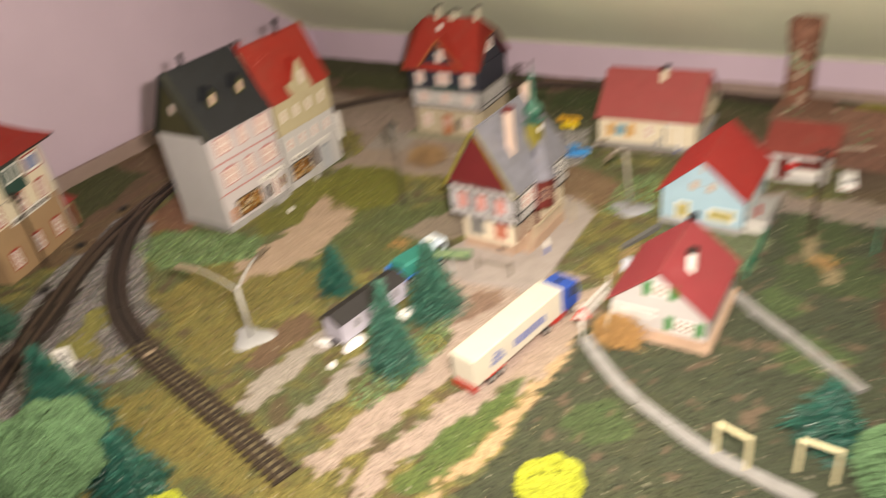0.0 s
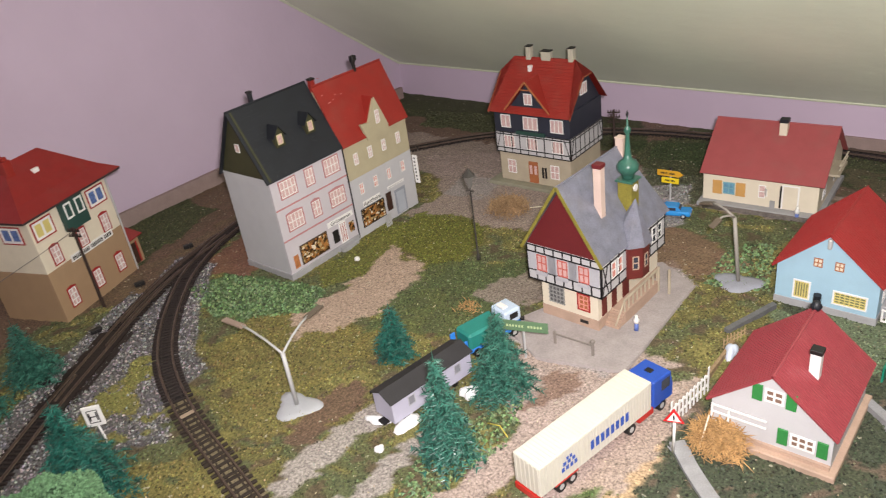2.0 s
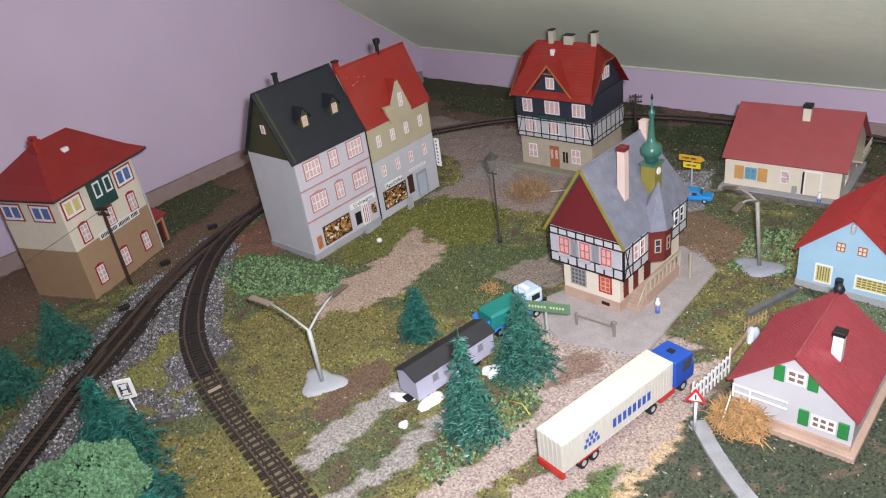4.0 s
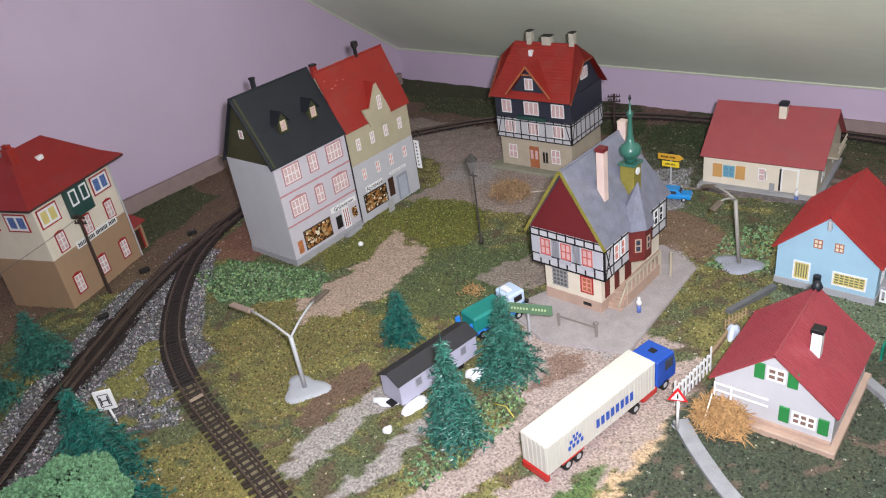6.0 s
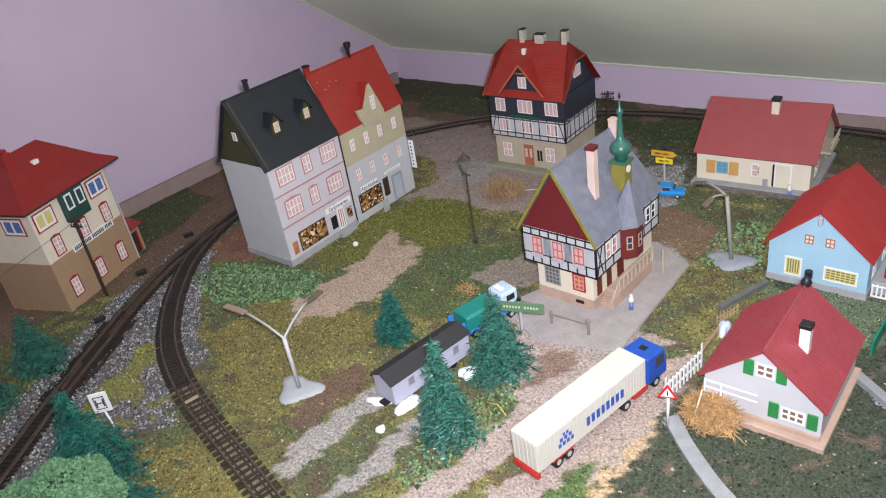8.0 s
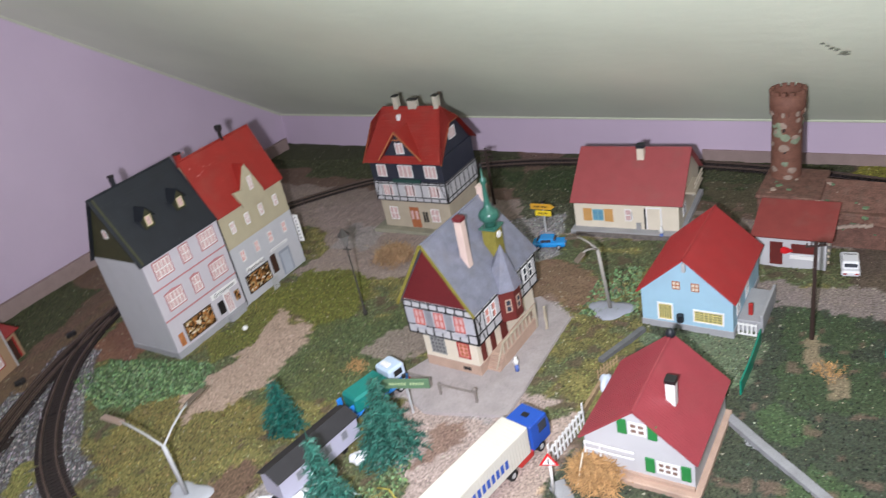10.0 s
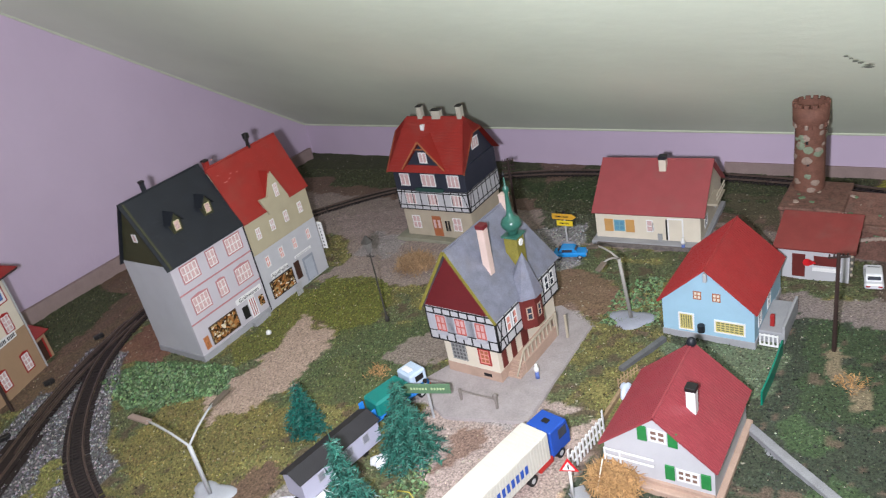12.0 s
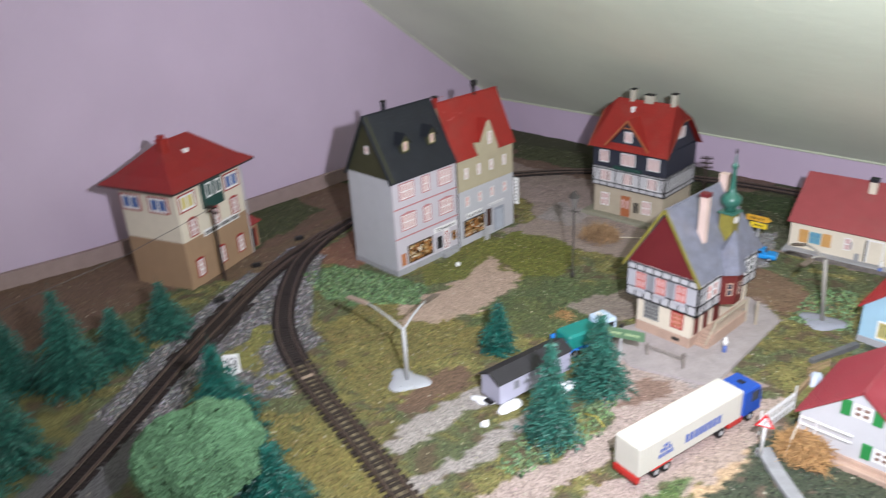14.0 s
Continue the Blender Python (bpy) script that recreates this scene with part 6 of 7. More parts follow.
def blob(name, material, parent, pts, h, seed, label=""):
    """A low irregular pat: outline radius varied, domed top."""
    rng = random.Random(seed)
    x0, y0, rx, ry = pts
    n = 26
    verts, faces = [], []
    rad = [1 + 0.3 * math.sin(3 * 6.283 * k / n + rng.uniform(-0.4, 0.4)) * rng.uniform(0.4, 1) for k in range(n)]
    for j, (s, z) in enumerate(((1.0, -0.15), (0.9, h * 0.5), (0.62, h * 0.85), (0.3, h))):
        for k in range(n):
            q = 2 * math.pi * k / n
            verts.append((x0 + rx * rad[k] * s * math.cos(q), y0 + ry * rad[k] * s * math.sin(q), z + (0.04 * rng.uniform(-1, 1) if j else 0)))
    for j in range(3):
        for k in range(n):
            m = (k + 1) % n
            faces.append((j * n + k, j * n + m, (j + 1) * n + m, (j + 1) * n + k))
    faces.append(tuple(3 * n + k for k in range(n)))
    return mesh_part(name, verts, faces, material, parent, label, True)


COTTON = mat("white_cotton", (0.75, 0.75, 0.76), 0.9, var=0.08, bump=0.8)
for k, (x, y, rx, ry, h) in enumerate(((-10.2, 60.4, 1.0, 1.5, 0.35), (-12.8, 59.5, 1.5, 0.5, 0.3), (-6.9, 66.4, 1.0, 0.8, 0.6), (-10.4, 56.3, 0.45, 0.4, 0.35))):
    t = thing("cotton_patch", "fluffy white cotton patch beside the site hut", "cotton", x, y, 0, 20 * k, "cotton patches")
    blob("tuft", COTTON, t, (0, 0, rx, ry), h, 40 + k)


# ---- lamps, poles, signs ----
def street_lamp(x, y, h, arms, label, pat, lean=0.0, metal=GREY_PLASTIC):
    t = thing("street_lamp", label, "street lamp", x, y, 0, 0, "street lamps")
    tube("mast", metal, t, [(0, 0, 0), (lean * 0.5, 0, h * 0.5), (lean, 0, h)], 0.22, 8)
    for ax, ay, az, cap in arms:
        d = Vector((ax - lean, ay, az - h))
        p0 = Vector((lean, 0, h))
        tube("arm", metal, t, [p0, p0 + d * 0.25 + Vector((0, 0, 0.5)), p0 + d * 0.5 + Vector((0, 0, 0.7)), p0 + d * 0.66 + Vector((0, 0, 0.62))], 0.12, 7)
        hd = part_head = bmesh.new()
        a, b = p0 + d * 0.62 + Vector((0, 0, 0.6)), Vector((ax, ay, az))
        q = (b - a).to_track_quat("Y", "Z").to_matrix().to_4x4()
        add_box(hd, -0.36, 0.36, 0, (b - a).length, -0.13, 0.16, Matrix.Translation(a) @ q)
        bevel(hd, 0.08)
        part("lamp_head", hd, cap, t)
    if pat:
        blob("glue_pat", pat, t, (0, 0, 2.5, 1.9), 0.17, int(x * 7) % 50, "glossy glue pat round the foot")
    return t


DARKCAP = mat("brown_lamp_head", (0.13, 0.10, 0.075), 0.5, var=0.2)
TANCAP = mat("tan_lamp_head", (0.33, 0.24, 0.19), 0.45, var=0.15)
street_lamp(-21.9, 57.7, 6.4, [(-10.0, 1.7, 6.7, TANCAP), (-1.6, 7.6, 6.8, DARKCAP)], "grey two-armed street lamp in a glossy glue pat", GLUE)
street_lamp(11.1, 95.2, 8.0, [(-5.1, 2.5, 7.9, DARKCAP), (-2.5, -2.9, 7.9, DARKCAP)], "grey two-armed street lamp leaning over the meadow", mat("grey_glue", (0.30, 0.31, 0.36), 0.2, var=0.15), -0.8, mat("aged_grey_metal", (0.30, 0.28, 0.25), 0.45))


def lantern(x, y, h):
    t = thing("lantern_post", "slim dark old-fashioned lantern post", "lantern", x, y)
    dk = mat("dark_iron", (0.05, 0.045, 0.04), 0.5, var=0.2)
    lathe("post", dk, t, [(0.3, 0), (0.28, 0.5), (0.12, 0.9), (0.1, h - 2.6), (0.2, h - 2.4)], 10)
    lathe("glass", mat("smoky_glass", (0.16, 0.15, 0.14), 0.2), t, [(0.28, h - 2.4), (0.7, h - 0.9)], 6, smooth=False)
    lathe("cap", dk, t, [(0.85, h - 0.9), (0.3, h - 0.3), (0.1, h)], 6, smooth=False)
    box("crossbar", dk, t, (-0.6, 0.6), (-0.08, 0.08), (h - 3.0, h - 2.85), 0.02)


lantern(-19.5, 89.6, 12.6)


def telegraph_pole(x, y, h, bars_n, label, lean=0.0):
    t = thing("telegraph_pole", label, "telegraph pole", x, y, 0, 15, "telegraph poles")
    wood = mat("dark_brown_pole", (0.035, 0.02, 0.016), 0.6, var=0.3)
    cyl("pole", wood, t, (0, 0, -0.2), (lean, 0, h), 0.24, 0.17, 9)
    for k in range(bars_n):
        z = h - 0.5 - 0.75 * k
        b = box("crossarm", wood, t, (-0.95 + lean, 0.95 + lean), (-0.1, 0.1), (z, z + 0.16), 0.02)
        for u in (-0.8, -0.4, 0.4, 0.8):
            cyl("insulator", wood, b, (u + lean, 0, z + 0.16), (u + lean, 0, z + 0.45), 0.08, seg=6)


telegraph_pole(-60.3, 61.8, 11.6, 2, "dark brown telegraph pole before the signal box")
telegraph_pole(32.3, 92.8, 11.3, 1, "dark brown telegraph pole in the meadow")
telegraph_pole(-13.8, 121.7, 9.4, 3, "dark telegraph pole with three crossarms behind the station")
wr = thing("wire", "thin grey wire from the telegraph pole past the signal box", "wire", 0, 0)
tube("strand", mat("thin_wire", (0.12, 0.11, 0.11), 0.5), wr, [(-60.3, 61.8, 11.2), (-60.1, 56.5, 10.4), (-61.1, 48.3, 8.8), (-66.0, 36.1, 6.0), (-69.3, 28.1, 3.5)], 0.035, 5)


def h_sign():
    t = thing("stop_board", "white H stop board on a bent white post", "railway sign", -34.8, 44.8, 0, 44.7)
    tube("post", WHITE, t, [(0, 0, -0.1), (0.05, 0, 1.6), (-0.1, 0.05, 3.4)], 0.12)
    b = box("board", WHITE, t, (-0.95, 0.75), (-0.15, 0.05), (3.2, 5.5), 0.05, "white board with black H")
    bm = bmesh.new()
    for x0, x1, z0, z1 in ((-0.6, 0.4, 3.6, 3.68), (-0.6, 0.4, 5.0, 5.08), (-0.6, -0.52, 3.6, 5.08), (0.32, 0.4, 3.6, 5.08)):
        add_box(bm, x0, x1, -0.17, -0.14, z0, z1)
    part("black_border", bm, BLACK, b)
    text_part("H", 1.35, face(0, 0), -0.1, 3.87, BLACK, b, 0.165)


h_sign()


def direction_sign(x, y, rot, boards, h, label, foot=None):
    t = thing("direction_sign", label, "road sign", x, y, 0, rot, "direction signs")
    cyl("post", GREY_PLASTIC, t, (0, 0, -0.1), (0, 0, h), 0.14, seg=8)
    box("post_cap", BLACK, t, (-0.2, 0.2), (-0.2, 0.2), (h, h + 0.35), 0.05)
    for u0, u1, z0, z1, m, point, ink in boards:
        c = (z0 + z1) / 2
        s = u1 if point > 0 else u0
        outline = [(u0, -0.2, z0), (u1, -0.2, z0), (u1 + (0.6 if point > 0 else 0), -0.2, c), (u1, -0.2, z1), (u0, -0.2, z1), (u0 - (0.6 if point < 0 else 0), -0.2, c)]
        outline = [p for i, p in enumerate(outline) if not (i == 2 and point <= 0) and not (i == 5 and point >= 0)]
        b = prism("board", m, t, outline, (0, 0.12, 0), 0.02)
        bars(b, face(0, -0.2), u0 + 0.5, u1 - 0.5, c - 0.12, 0.26, ink, (6, 5), 0.02)
    if foot:
        blob("glue_pat", foot, t, (0, 0, 1.1, 0.9), 0.5, 12)
    return t


YEL, ORA = mat("yellow_sign", (0.75, 0.55, 0.03), 0.5), mat("orange_sign", (0.60, 0.32, 0.03), 0.5)
direction_sign(-2.1, 112.2, -4, [(-1.8, 1.2, 4.1, 4.95, ORA, 1, BLACK), (-1.2, 1.2, 3.1, 3.9, YEL, 0, BLACK)], 5.0, "yellow and orange direction sign on a grey post", mat("grey_glue", (0, 0, 0)))
direction_sign(-4.5, 73.7, 12, [(-2.2, 2.6, 3.3, 4.5, mat("green_sign", (0.11, 0.20, 0.11), 0.5), -1, mat("pale_green_ink", (0.45, 0.55, 0.3), 0.5))], 4.6, "green arrow direction sign on a grey post")


def warning_sign():
    t = thing("warning_sign", "white post with red-edged triangular warning sign", "road sign", 12.9, 66.9, 0, 12.0)
    tube("post", WHITE, t, [(0, 0, -0.1), (0.05, 0, 4.0)], 0.13)
    red = prism("red_border", mat("bright_red", (0.6, 0.015, 0.02), 0.4), t, [(-0.85, -0.18, 3.3), (0.85, -0.18, 3.3), (0.0, -0.18, 4.75)], (0, 0.12, 0), 0.03)
    prism("panel", WHITE, red, [(-0.55, -0.21, 3.48), (0.55, -0.21, 3.48), (0, -0.21, 4.4)], (0, 0.06, 0))
    box("symbol", BLACK, red, (-0.06, 0.06), (-0.23, -0.2), (3.6, 4.1), 0.0)


warning_sign()


def straw():
    t = thing("yellow_straw", "thin bent yellow straw lying on the gravel", "straw", -1.1, 62.7)
    tube("stalk", mat("yellow_straw", (0.55, 0.45, 0.08), 0.6), t, [(-2.0, 0.6, 0.1), (-0.6, 0.5, 0.35), (0.6, -0.3, 0.15)], 0.06, 6)


straw()


def picket_fence():
    t = thing("picket_gate", "white slatted crossing gate beside the lane", "gate", 11.8, 69.3, 0, 76.0)
    L = 6.4
    for z in (0.9, 1.9):
        box("rail", WHITE, t, (0, L), (-0.06, 0.06), (z, z + 0.2), 0.02)
    for k in range(11):
        box("slat", WHITE, t, (k * 0.6, k * 0.6 + 0.26), (-0.14, -0.06), (0.3, 2.5 + (0.6 if k in (0, 10) else 0)), 0.02)


picket_fence()


def strip(name, label, category, pts, width, h, material, z=0.0, wall=False):
    """A lane, kerb or wall that follows a line."""
    line = spline(pts, 0.8)
    verts, faces = rail_mesh(line, 0, width / 3.2 if not wall else width / 2, z - 0.3, z + h)
    t = thing(name, label, category, 0, 0)
    mesh_part("surface", verts, faces, material, t)
    return t


LANE = mat("worn_grey_lane", (0.26, 0.26, 0.27), 0.7, var=0.25, blotch=80, dirt=0.3)
strip("garden_lane", "narrow grey lane between dark meadows", "lane", [(12.8, 68.1), (15.2, 65.1), (18.8, 61.5), (23.1, 58.6), (27.6, 56.1), (34.9, 53.8)], 2.1, 0.12, LANE)
strip("garden_kerb", "grey kerb lane running off from the cottage", "lane", [(25.8, 79.3), (28.8, 76.3), (31.7, 73.5), (38.3, 67.1)], 1.4, 0.35, LANE)
strip("low_wall", "low dark grey garden wall between cottage and blue house", "wall", [(12.4, 85.3), (14.1, 88.7), (15.7, 91.9)], 0.6, 0.4, mat("dark_grey_wall", (0.12, 0.12, 0.125), 0.7, var=0.3), wall=True)
strip("stone_edge", "brown rough stone edging beside the garden", "kerb", [(12.7, 77.2), (13.2, 81.2), (13.5, 84.1)], 0.5, 0.45, mat("brown_edging", (0.28, 0.19, 0.11), 0.8, var=0.4, blotch=200))
SHEET = mat("teal_plastic_sheet", (0.0, 0.20, 0.13), 0.35, var=0.1)
strip("plastic_strip", "teal plastic strip standing in the meadow", "strip", [(26.5, 82.9), (27.1, 87.0), (27.6, 91.7)], 0.16, 1.5, SHEET, wall=True)
strip("plastic_strip", "teal plastic strip standing in the meadow", "strip", [(38.8, 91.0), (39.2, 94.2), (39.5, 97.6)], 0.16, 1.2, SHEET, wall=True)
strip("board_edge", "mauve-brown strip along the gable wall behind the layout", "strip", [(-72.1, 146.2), (-75.4, 120.1), (-77.9, 98.1), (-81.7, 60.7), (-86.3, 40.7), (-91.4, 19.8)], 0.8, 2.3, mat("mauve_strip", (0.30, 0.22, 0.20), 0.8, var=0.15), wall=True)
strip("board_edge", "mauve-brown strip along the knee wall behind the layout", "strip", [(15.5, 138.6), (38.0, 136.0), (68.0, 132.0)], 0.8, 1.6, mat("mauve_strip", (0, 0, 0)), wall=True)


def portal(x, y, rot):
    t = thing("goal_frame", "small cream doorway frame standing on the lane", "frame", x, y, 0, rot, "lane gateways")
    m = mat("cream_frame_wood", (0.70, 0.64, 0.42), 0.5)
    for x in (-1.5, 1.2):
        box("post", m, t, (x, x + 0.3), (-0.15, 0.15), (-0.2, 3.2), 0.04)
    box("lintel", m, t, (-1.5, 1.5), (-0.15, 0.15), (3.2, 3.5), 0.04)


portal(28.4, 56.1, -23.3)
portal(34.6, 56.6, -10)


def trellis():
    t = thing("trellis_fence", "small tan woven trellis fence beside the garden", "fence", 12.8, 82.6, 0, 64.0)
    m = mat("tan_trellis", (0.36, 0.25, 0.14), 0.75, var=0.3)
    for k in range(7):
        box("upright", m, t, (k * 0.5, k * 0.5 + 0.12), (-0.06, 0.06), (-0.1, 1.1 + 0.15 * math.sin(k)), 0.02)
    for z in (0.3, 0.75):
        box("crosspiece", m, t, (-0.1, 3.2), (-0.1, -0.04), (z, z + 0.12), 0.02)


trellis()


def plaza_rail():
    t = thing("plaza_railing", "low grey railing on the square before the town hall", "railing", -2.7, 76.9, 0, -5.7)
    g = mat("brown_grey_rail", (0.22, 0.19, 0.17), 0.6)
    for x in (0, 4.4):
        box("post", g, t, (x - 0.12, x + 0.12), (-0.12, 0.12), (-0.2, 1.6), 0.03)
    box("rail", g, t, (0, 4.4), (-0.06, 0.06), (1.2, 1.35), 0.02)
    for x in (-7.6,):
        box("rail", g, t, (x, x + 5.6), (1.0, 1.12), (0.9, 1.05), 0.02)
    lathe("ball", g, t, [(0.1, 1.5), (0.3, 1.75), (0.1, 2.0)], 10, "", (4.4, 0))


plaza_rail()
for k, (x, y, h, c) in enumerate(((4.1, 82.2, 1.9, "white and blue"), (13.9, 112.2, 1.8, "white and blue"))):
    t = thing("statuette", "tiny " + c + " painted standing statuette", "statuette", x, y, 0, 0, "statuettes")
    lathe("lower_block", mat("blue_paint", (0.10, 0.16, 0.42), 0.5), t, [(0.25, 0), (0.22, h * 0.5)], 8)
    lathe("upper_block", WHITE, t, [(0.22, h * 0.5), (0.34, h * 0.7), (0.16, h * 0.85), (0.18, h)], 8)
pat = thing("cloth_scrap", "crumpled pale blue scrap beside the cottage garden", "scrap", 13.7, 82.0, 0, 2.0)
blob("scrap", mat("pale_blue_scrap", (0.55, 0.60, 0.72), 0.7, var=0.15), pat, (0, 0, 0.6, 1.1), 0.9, 77)
dot = thing("white_bead", "small white bead lying in the grass", "bead", -34.8, 83.6)
lathe("bead", WHITE, dot, [(0.05, 0), (0.38, 0.2), (0.38, 0.5), (0.05, 0.72)], 12)


# ---- trees, bushes and scatter ----
def fir_mesh(h, r, seed, dens=1.0):
    """Bristly layered whorls: drooping flat sprays round a stem."""
    rng = random.Random(seed)
    verts, faces = [(0.06, 0, h * 0.9), (-0.03, 0.05, h * 0.9), (-0.03, -0.05, h * 0.9), (0, 0, h * 1.1)], [(0, 1, 3), (1, 2, 3), (2, 0, 3)]
    layers = max(int(h * 1.9), 8)
    for k in range(layers):
        s = k / layers
        z = h * (0.1 + 0.88 * s)
        rr = r * (1 - s) ** 1.05 * rng.uniform(0.66, 1.2) + 0.12
        n = max(int((8 + 15 * (1 - s)) * dens), 5)
        for i in range(n):
            q = 6.283 * (i + rng.random()) / n
            ln = rr * rng.uniform(0.55, 1.15)
            d = Vector((math.cos(q), math.sin(q), 0))
            t = Vector((-d.y, d.x, 0))
            base = Vector((0, 0, z)) + d * 0.05
            for j in range(max(int(ln / 0.26), 2)):
                f0 = (j + rng.random() * 0.6) / max(int(ln / 0.26), 2)
                p = base + d * ln * f0 + Vector((0, 0, -0.32 * ln * f0 * f0 - 0.08 * ln + rng.uniform(-0.12, 0.12)))
                for sd in (-1, 1):
                    w = (d * 0.55 + t * sd * rng.uniform(0.35, 1.0) + Vector((0, 0, rng.uniform(-0.3, 0.15)))).normalized()
                    l2 = rng.uniform(0.42, 0.85)
                    e = p + w * l2
                    side = w.cross(Vector((0, 0, 1))).normalized() * rng.uniform(0.07, 0.15)
                    b = len(verts)
                    verts += [tuple(p - side), tuple(p + side), tuple(e), tuple(p + Vector((0, 0, 0.07)))]
                    faces += [(b, b + 1, b + 2), (b, b + 2, b + 3), (b + 1, b + 3, b + 2)]
    return verts, faces


FIR = mat("dark_green_fir", (0.024, 0.108, 0.08), 0.34, var=0.3, blotch=120, island=0.7, spec=0.5)
FIR_TEAL = mat("teal_fir", (0.009, 0.088, 0.068), 0.36, var=0.3, blotch=120, island=0.65, spec=0.5)
BARK = mat("brown_trunk", (0.07, 0.035, 0.02), 0.8, var=0.4)


def fir(x, y, h, r, seed, m=FIR, label="dark green bristly model fir tree"):
    t = thing("fir_tree", label, "fir tree", x, y, 0, 0, "fir trees")
    cyl("trunk", BARK, t, (0, 0, -0.2), (0, 0, h * 0.95), 0.3, 0.06, 8)
    mesh_part("crown", *fir_mesh(h, r, seed), m, t)


fir(-4.0, 58.1, 11.2, 2.8, 1)
fir(-4.2, 68.3, 9.2, 3.7, 2)
fir(-17.1, 68.4, 6.6, 2.8, 3, FIR_TEAL, "small dark teal model fir tree")
fir(-30.8, 40.2, 11.0, 4.9, 4, FIR_TEAL, "tall teal model fir tree beside the track")
fir(-24.2, 37.7, 9.0, 4.4, 5, FIR_TEAL, "teal model fir tree in a row")
fir(-17.6, 35.9, 8.0, 4.0, 6, FIR_TEAL, "teal model fir tree in a row")
fir(-53.9, 48.4, 7.6, 4.0, 7)
fir(-52.1, 35.5, 12.6, 5.0, 8)
fir(-44.1, 24.7, 12.8, 4.6, 9)
fir(-53.1, 41.5, 7.4, 4.2, 10)
fir(-57.7, 31.3, 10.0, 4.6, 11)
fir(35.1, 61.4, 6.5, 4.0, 12, FIR_TEAL, "teal model fir tree in the dark meadow")


def bushy(name, label, category, x, y, z, r, rz, seed, m, n=900, s=0.42, trunk=0.0, group=""):
    """A foam crown: many small lumps over an uneven dome."""
    rng = random.Random(seed)
    t = thing(name, label, category, x, y, 0, 0, group)
    if trunk:
        cyl("trunk", BARK, t, (0, 0, -0.2), (0, 0, z), trunk, trunk * 0.7, 9)
        for k in range(5):
            q = 6.283 * k / 5
            cyl("limb", BARK, t, (0, 0, z * 0.6), (r * 0.5 * math.cos(q), r * 0.5 * math.sin(q), z), trunk * 0.5, trunk * 0.2, 6)
    verts, faces = [], []
    oct_f = ((0, 2, 4), (2, 1, 4), (1, 3, 4), (3, 0, 4), (2, 0, 5), (1, 2, 5), (3, 1, 5), (0, 3, 5))
    for k in range(n):
        a, c = rng.uniform(0, 6.283), rng.uniform(-0.35, 1)
        lump = 1 + 0.07 * math.sin(a * 3 + seed) + 0.05 * math.sin(a * 7 + c * 5)
        f = math.sqrt(max(0, 1 - c * c)) * r * lump * rng.uniform(0.86, 1.04)
        p = Vector((f * math.cos(a), f * math.sin(a), z + rz * c * lump * rng.uniform(0.9, 1.05)))
        b = len(verts)
        q = Euler((rng.uniform(0, 3), rng.uniform(0, 3), rng.uniform(0, 3))).to_matrix()
        ss = s * rng.uniform(0.6, 1.25)
        for v in ((1, 0, 0), (-1, 0, 0), (0, 1, 0), (0, -1, 0), (0, 0, 1), (0, 0, -1)):
            verts.append(tuple(p + q @ Vector(v) * ss * rng.uniform(0.7, 1.2)))
        faces += [tuple(b + i for i in fc) for fc in oct_f]
    mesh_part("crown", verts, faces, m, t)


PALE_LEAF = mat("pale_green_foam", (0.09, 0.19, 0.095), 0.75, var=0.25, blotch=90, island=0.3)
LIME = mat("lime_yellow_foam", (0.38, 0.42, 0.05), 0.75, var=0.2, island=0.25)
HAY = mat("tan_dry_moss", (0.42, 0.24, 0.10), 0.85, var=0.3, island=0.35)
bushy("broadleaf_tree", "large pale green round broadleaf model tree", "tree", -22.9, 33.0, 6.2, 5.2, 3.6, 21, PALE_LEAF, 9000, 0.2, 0.5)
bushy("bush", "pale green round foam bush", "bush", 40.5, 58.0, 1.6, 3.6, 2.2, 27, PALE_LEAF, 2600, 0.2, 0.0, "foam bushes")
bushy("bush", "lime-yellow round foam bush", "bush", -11.4, 32.6, 2.2, 3.0, 2.4, 22, LIME, 2600, 0.2, 0.0, "foam bushes")
bushy("bush", "lime-yellow round foam bush", "bush", 15.7, 48.5, 0.8, 2.6, 1.3, 23, LIME, 2000, 0.2, 0.0, "foam bushes")


def tangle(name, label, category, x, y, r, h, seed, m, n=900, ln=1.3, group=""):
    """A dry wispy heap: many thin bent stalks thrown together."""
    rng = random.Random(seed)
    t = thing(name, label, category, x, y, 0, 0, group)
    verts, faces = [], []
    for k in range(n):
        q, d = rng.uniform(0, 6.283), r * math.sqrt(rng.random()) * (1 + 0.25 * math.sin(3 * k))
        p = Vector((d * math.cos(q), d * math.sin(q), rng.random() * h * max(0.1, 1 - (d / (r * 1.25)) ** 2)))
        w = Vector((rng.uniform(-1, 1), rng.uniform(-1, 1), rng.uniform(-0.35, 0.6))).normalized()
        l2 = ln * rng.uniform(0.4, 1.2)
        side = w.cross(Vector((0, 0, 1))).normalized() * rng.uniform(0.025, 0.06)
        mid, e = p + w * l2 * 0.5 + Vector((0, 0, 0.08)), p + w * l2
        b = len(verts)
        verts += [tuple(v) for v in (p - side, p + side, mid + side, mid - side, e)]
        faces += [(b, b + 1, b + 2, b + 3), (b + 3, b + 2, b + 4)]
    tagged(mesh_part("wisp", verts, faces, m, t), kind="stuff")


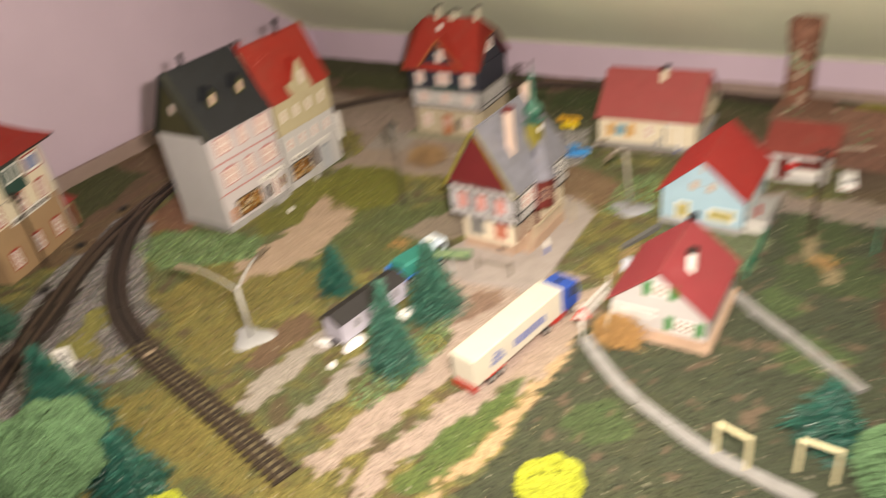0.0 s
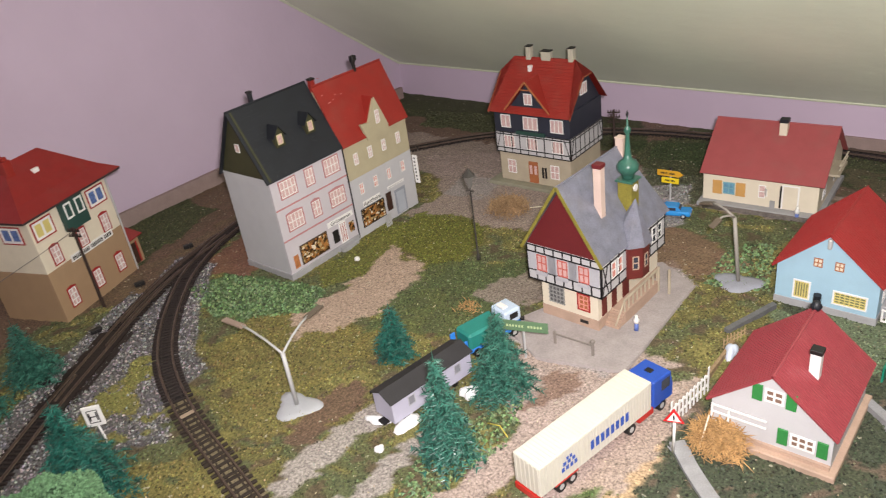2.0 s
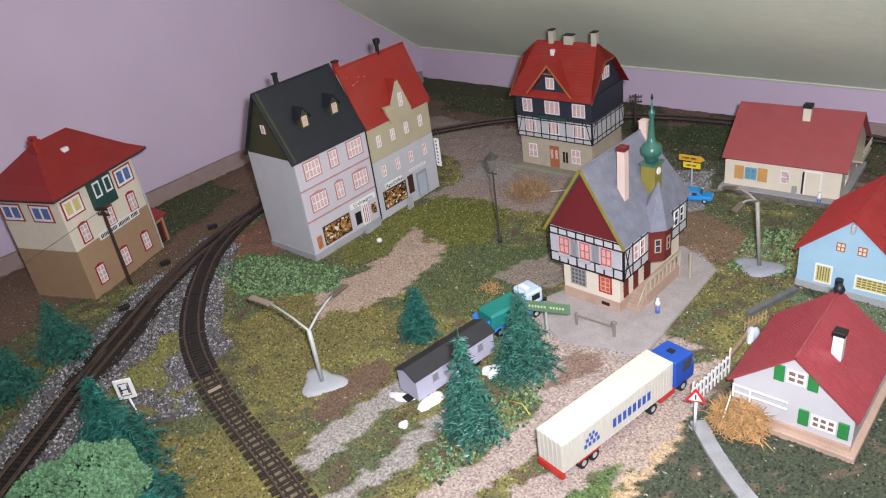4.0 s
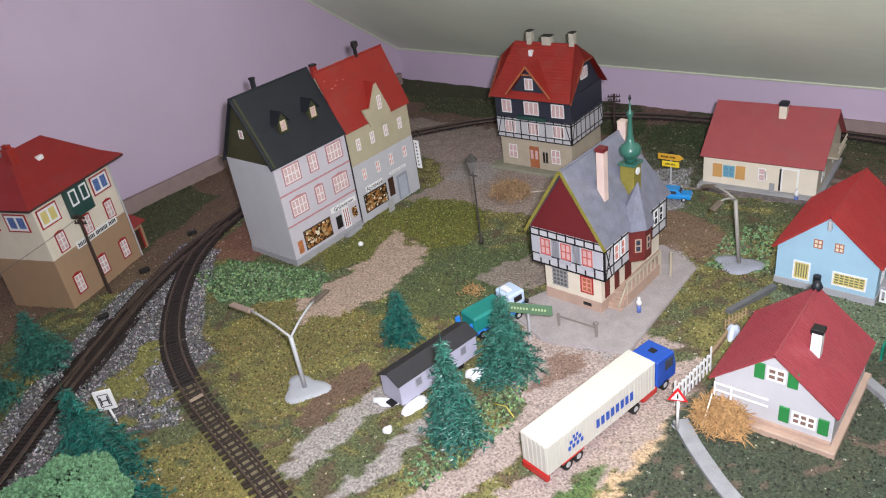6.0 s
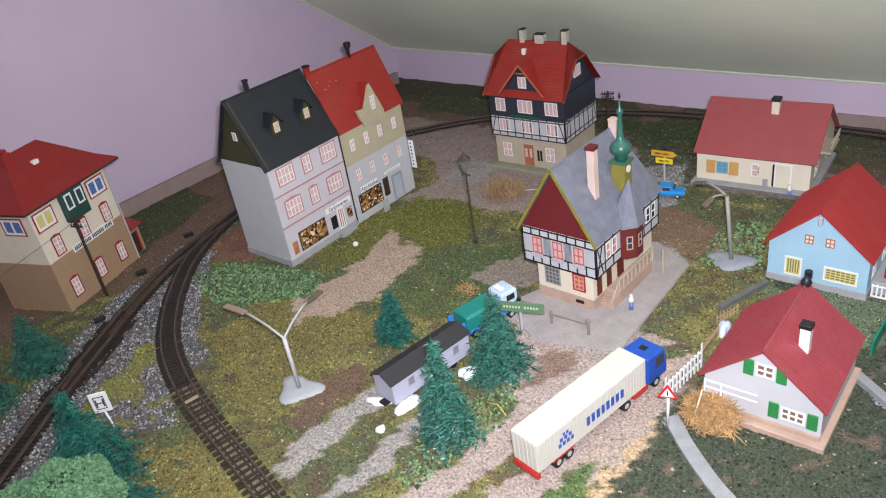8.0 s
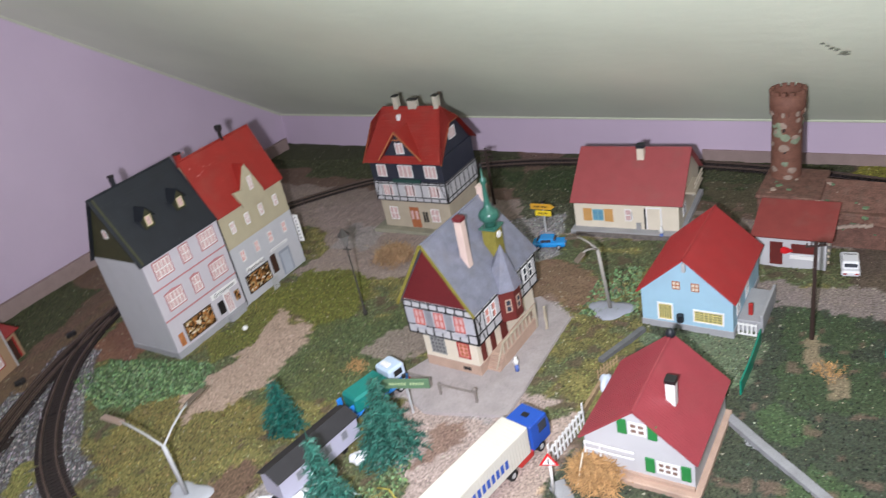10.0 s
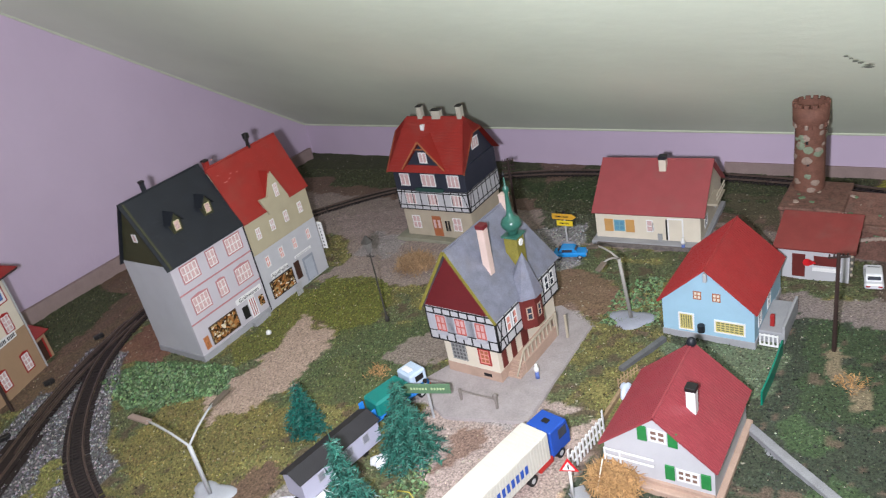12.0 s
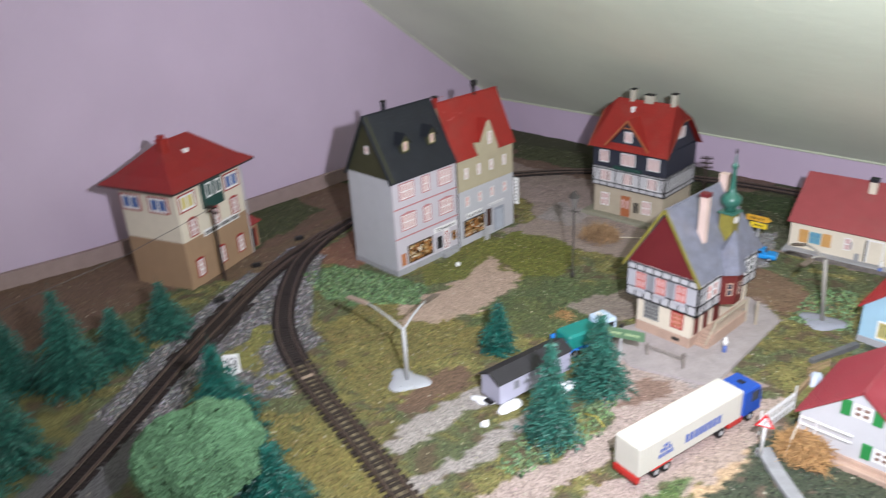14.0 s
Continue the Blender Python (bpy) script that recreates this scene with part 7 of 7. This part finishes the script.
tangle("dry_bush", "tan dried moss bush before the cottage", "bush", 16.0, 69.6, 2.1, 2.0, 24, HAY, 2200, 1.3, "dry bushes")
tangle("dry_bush", "tan dried moss bush before the station", "bush", -22.7, 103.8, 2.6, 1.7, 25, mat("dull_tan_moss", (0.38, 0.24, 0.13), 0.85, var=0.3, island=0.3), 1800, 1.2, "dry bushes")
for k, (x, y) in enumerate(((-11.8, 75.0), (-14.7, 79.3), (20.5, 85.3), (33.9, 87.6))):
    tangle("dry_tuft", "small tan tuft of dry scatter", "tuft", x, y, 1.4, 0.4, 60 + k, HAY, 130, 0.7, "dry tufts")
stick = thing("thin_stick", "thin pale wooden stick lying by the cottage", "stick", 14.7, 69.6)
tube("stick", CREAM, stick, [(0, -1.6, 0.1), (0.3, 0, 2.6)], 0.07, 6)
stick = thing("thin_stick", "thin pale wooden stick lying before the station", "stick", -18.3, 106.0)
tube("stick", CREAM, stick, [(-1.6, -1.2, 0.2), (2.4, 0.8, 0.3)], 0.08, 6)


def scatter(name, label, category, n, seed, test, size, material, lift=0.0, shade=(0.7, 1.5), fixed=None):
    """Granules strewn over the ground where test allows; each takes the ground's colour there."""
    rng = np.random.RandomState(seed)
    px, py = rng.uniform(-84, 48, n), rng.uniform(34, 140, n)
    keep = test(px, py)
    px, py = px[keep], py[keep]
    n = len(px)
    c = ground_colour(px, py) if fixed is None else np.tile(np.array(fixed), (n, 1))
    c = c * rng.uniform(*shade, (n, 1)) * rng.uniform(0.86, 1.16, (n, 3))
    h = ground_height(px, py)
    s = rng.uniform(0.55, 1.3, n) * size
    turn = rng.uniform(0, 6.283, n)
    base = np.array([(1, 0, 0), (-0.5, 0.87, 0), (-0.5, -0.87, 0), (0, 0, 1.1)])
    jit = rng.uniform(0.7, 1.3, (n, 4, 3))
    v = base[None] * jit * s[:, None, None]
    x = v[..., 0] * np.cos(turn)[:, None] - v[..., 1] * np.sin(turn)[:, None] + px[:, None]
    y = v[..., 0] * np.sin(turn)[:, None] + v[..., 1] * np.cos(turn)[:, None] + py[:, None]
    z = v[..., 2] + (h + lift)[:, None] - 0.02
    verts = (np.stack([x, y, z], -1).reshape(-1, 3) * CM).tolist()
    k = np.arange(n)[:, None] * 4
    faces = np.concatenate([k + [0, 1, 3], k + [1, 2, 3], k + [2, 0, 3]], 0).tolist()
    me = bpy.data.meshes.new(name)
    me.from_pydata(verts, [], faces)
    a = me.color_attributes.new("cover", "FLOAT_COLOR", "POINT")
    a.data.foreach_set("color", np.concatenate([np.repeat(c, 4, 0), np.ones((n * 4, 1))], 1).ravel().astype(np.float32))
    me.materials.append(material)
    return tagged(new(name, me), label, category, "", "stuff")


FLOCK = cover_material("flock_granules", 0.0, 0.8)


def bare(px, py):
    """Where the ground is earth, gravel or paving rather than flock."""
    c = ground_colour(px, py)
    return (c[:, 0] > c[:, 1] * 1.12) & (c[:, 2] > c[:, 1] * 0.55)


def off_track(px, py, d=1.7):
    return (near(px, py, NEAR_A[::5]) > d) & (near(px, py, NEAR_B[::5]) > d)


SQ = lambda x, y: inside(x, y, SQUARE)
scatter("scatter_grass", "fine green and olive scatter grass on the layout", "grass", 150000, 31, lambda x, y: ~bare(x, y) & off_track(x, y) & ~SQ(x, y), 0.15, FLOCK, 0, (0.3, 1.8))
scatter("gravel", "fine loose gravel and grit on roads and ballast", "gravel", 50000, 32, lambda x, y: bare(x, y) & off_track(x, y) & ~SQ(x, y), 0.085, FLOCK, 0, (0.68, 1.28))
scatter("ballast", "coarse grey ballast stones beside the rails", "ballast", 130000, 33, lambda x, y: (np.abs(ground_colour(x, y) - np.array(BALLAST_GAP)).sum(1) < 0.03) & (x < -30) & off_track(x, y, 1.5), 0.18, FLOCK, 0, (0.08, 1.45), (0.30, 0.28, 0.28))
scatter("clover_leaves", "bright green leafy scatter patches on the meadow", "foliage", 120000, 34, lambda x, y: inside(x, y, [(-52.9, 69.6), (-49.8, 74.3), (-39.9, 76.1), (-34.5, 76.6), (-32.5, 72.1), (-37.7, 67.8), (-43.5, 65.9)]) | inside(x, y, [(-3.4, 51.8), (-0.0, 62.1), (-1.8, 68.2), (-6.8, 59.9), (-5.9, 51.8)]) | inside(x, y, [(7.7, 93.5), (14.6, 94.6), (13.1, 105.3), (8.2, 103.0)]), 0.24, FLOCK, 0.05, (0.3, 2.1), (0.10, 0.155, 0.072))
scatter("pale_flecks", "pale stray flecks of scatter over the layout", "flecks", 3600, 35, lambda x, y: off_track(x, y) & ~SQ(x, y), 0.09, FLOCK, 0.03, (0.5, 1.3), (0.46, 0.41, 0.29))
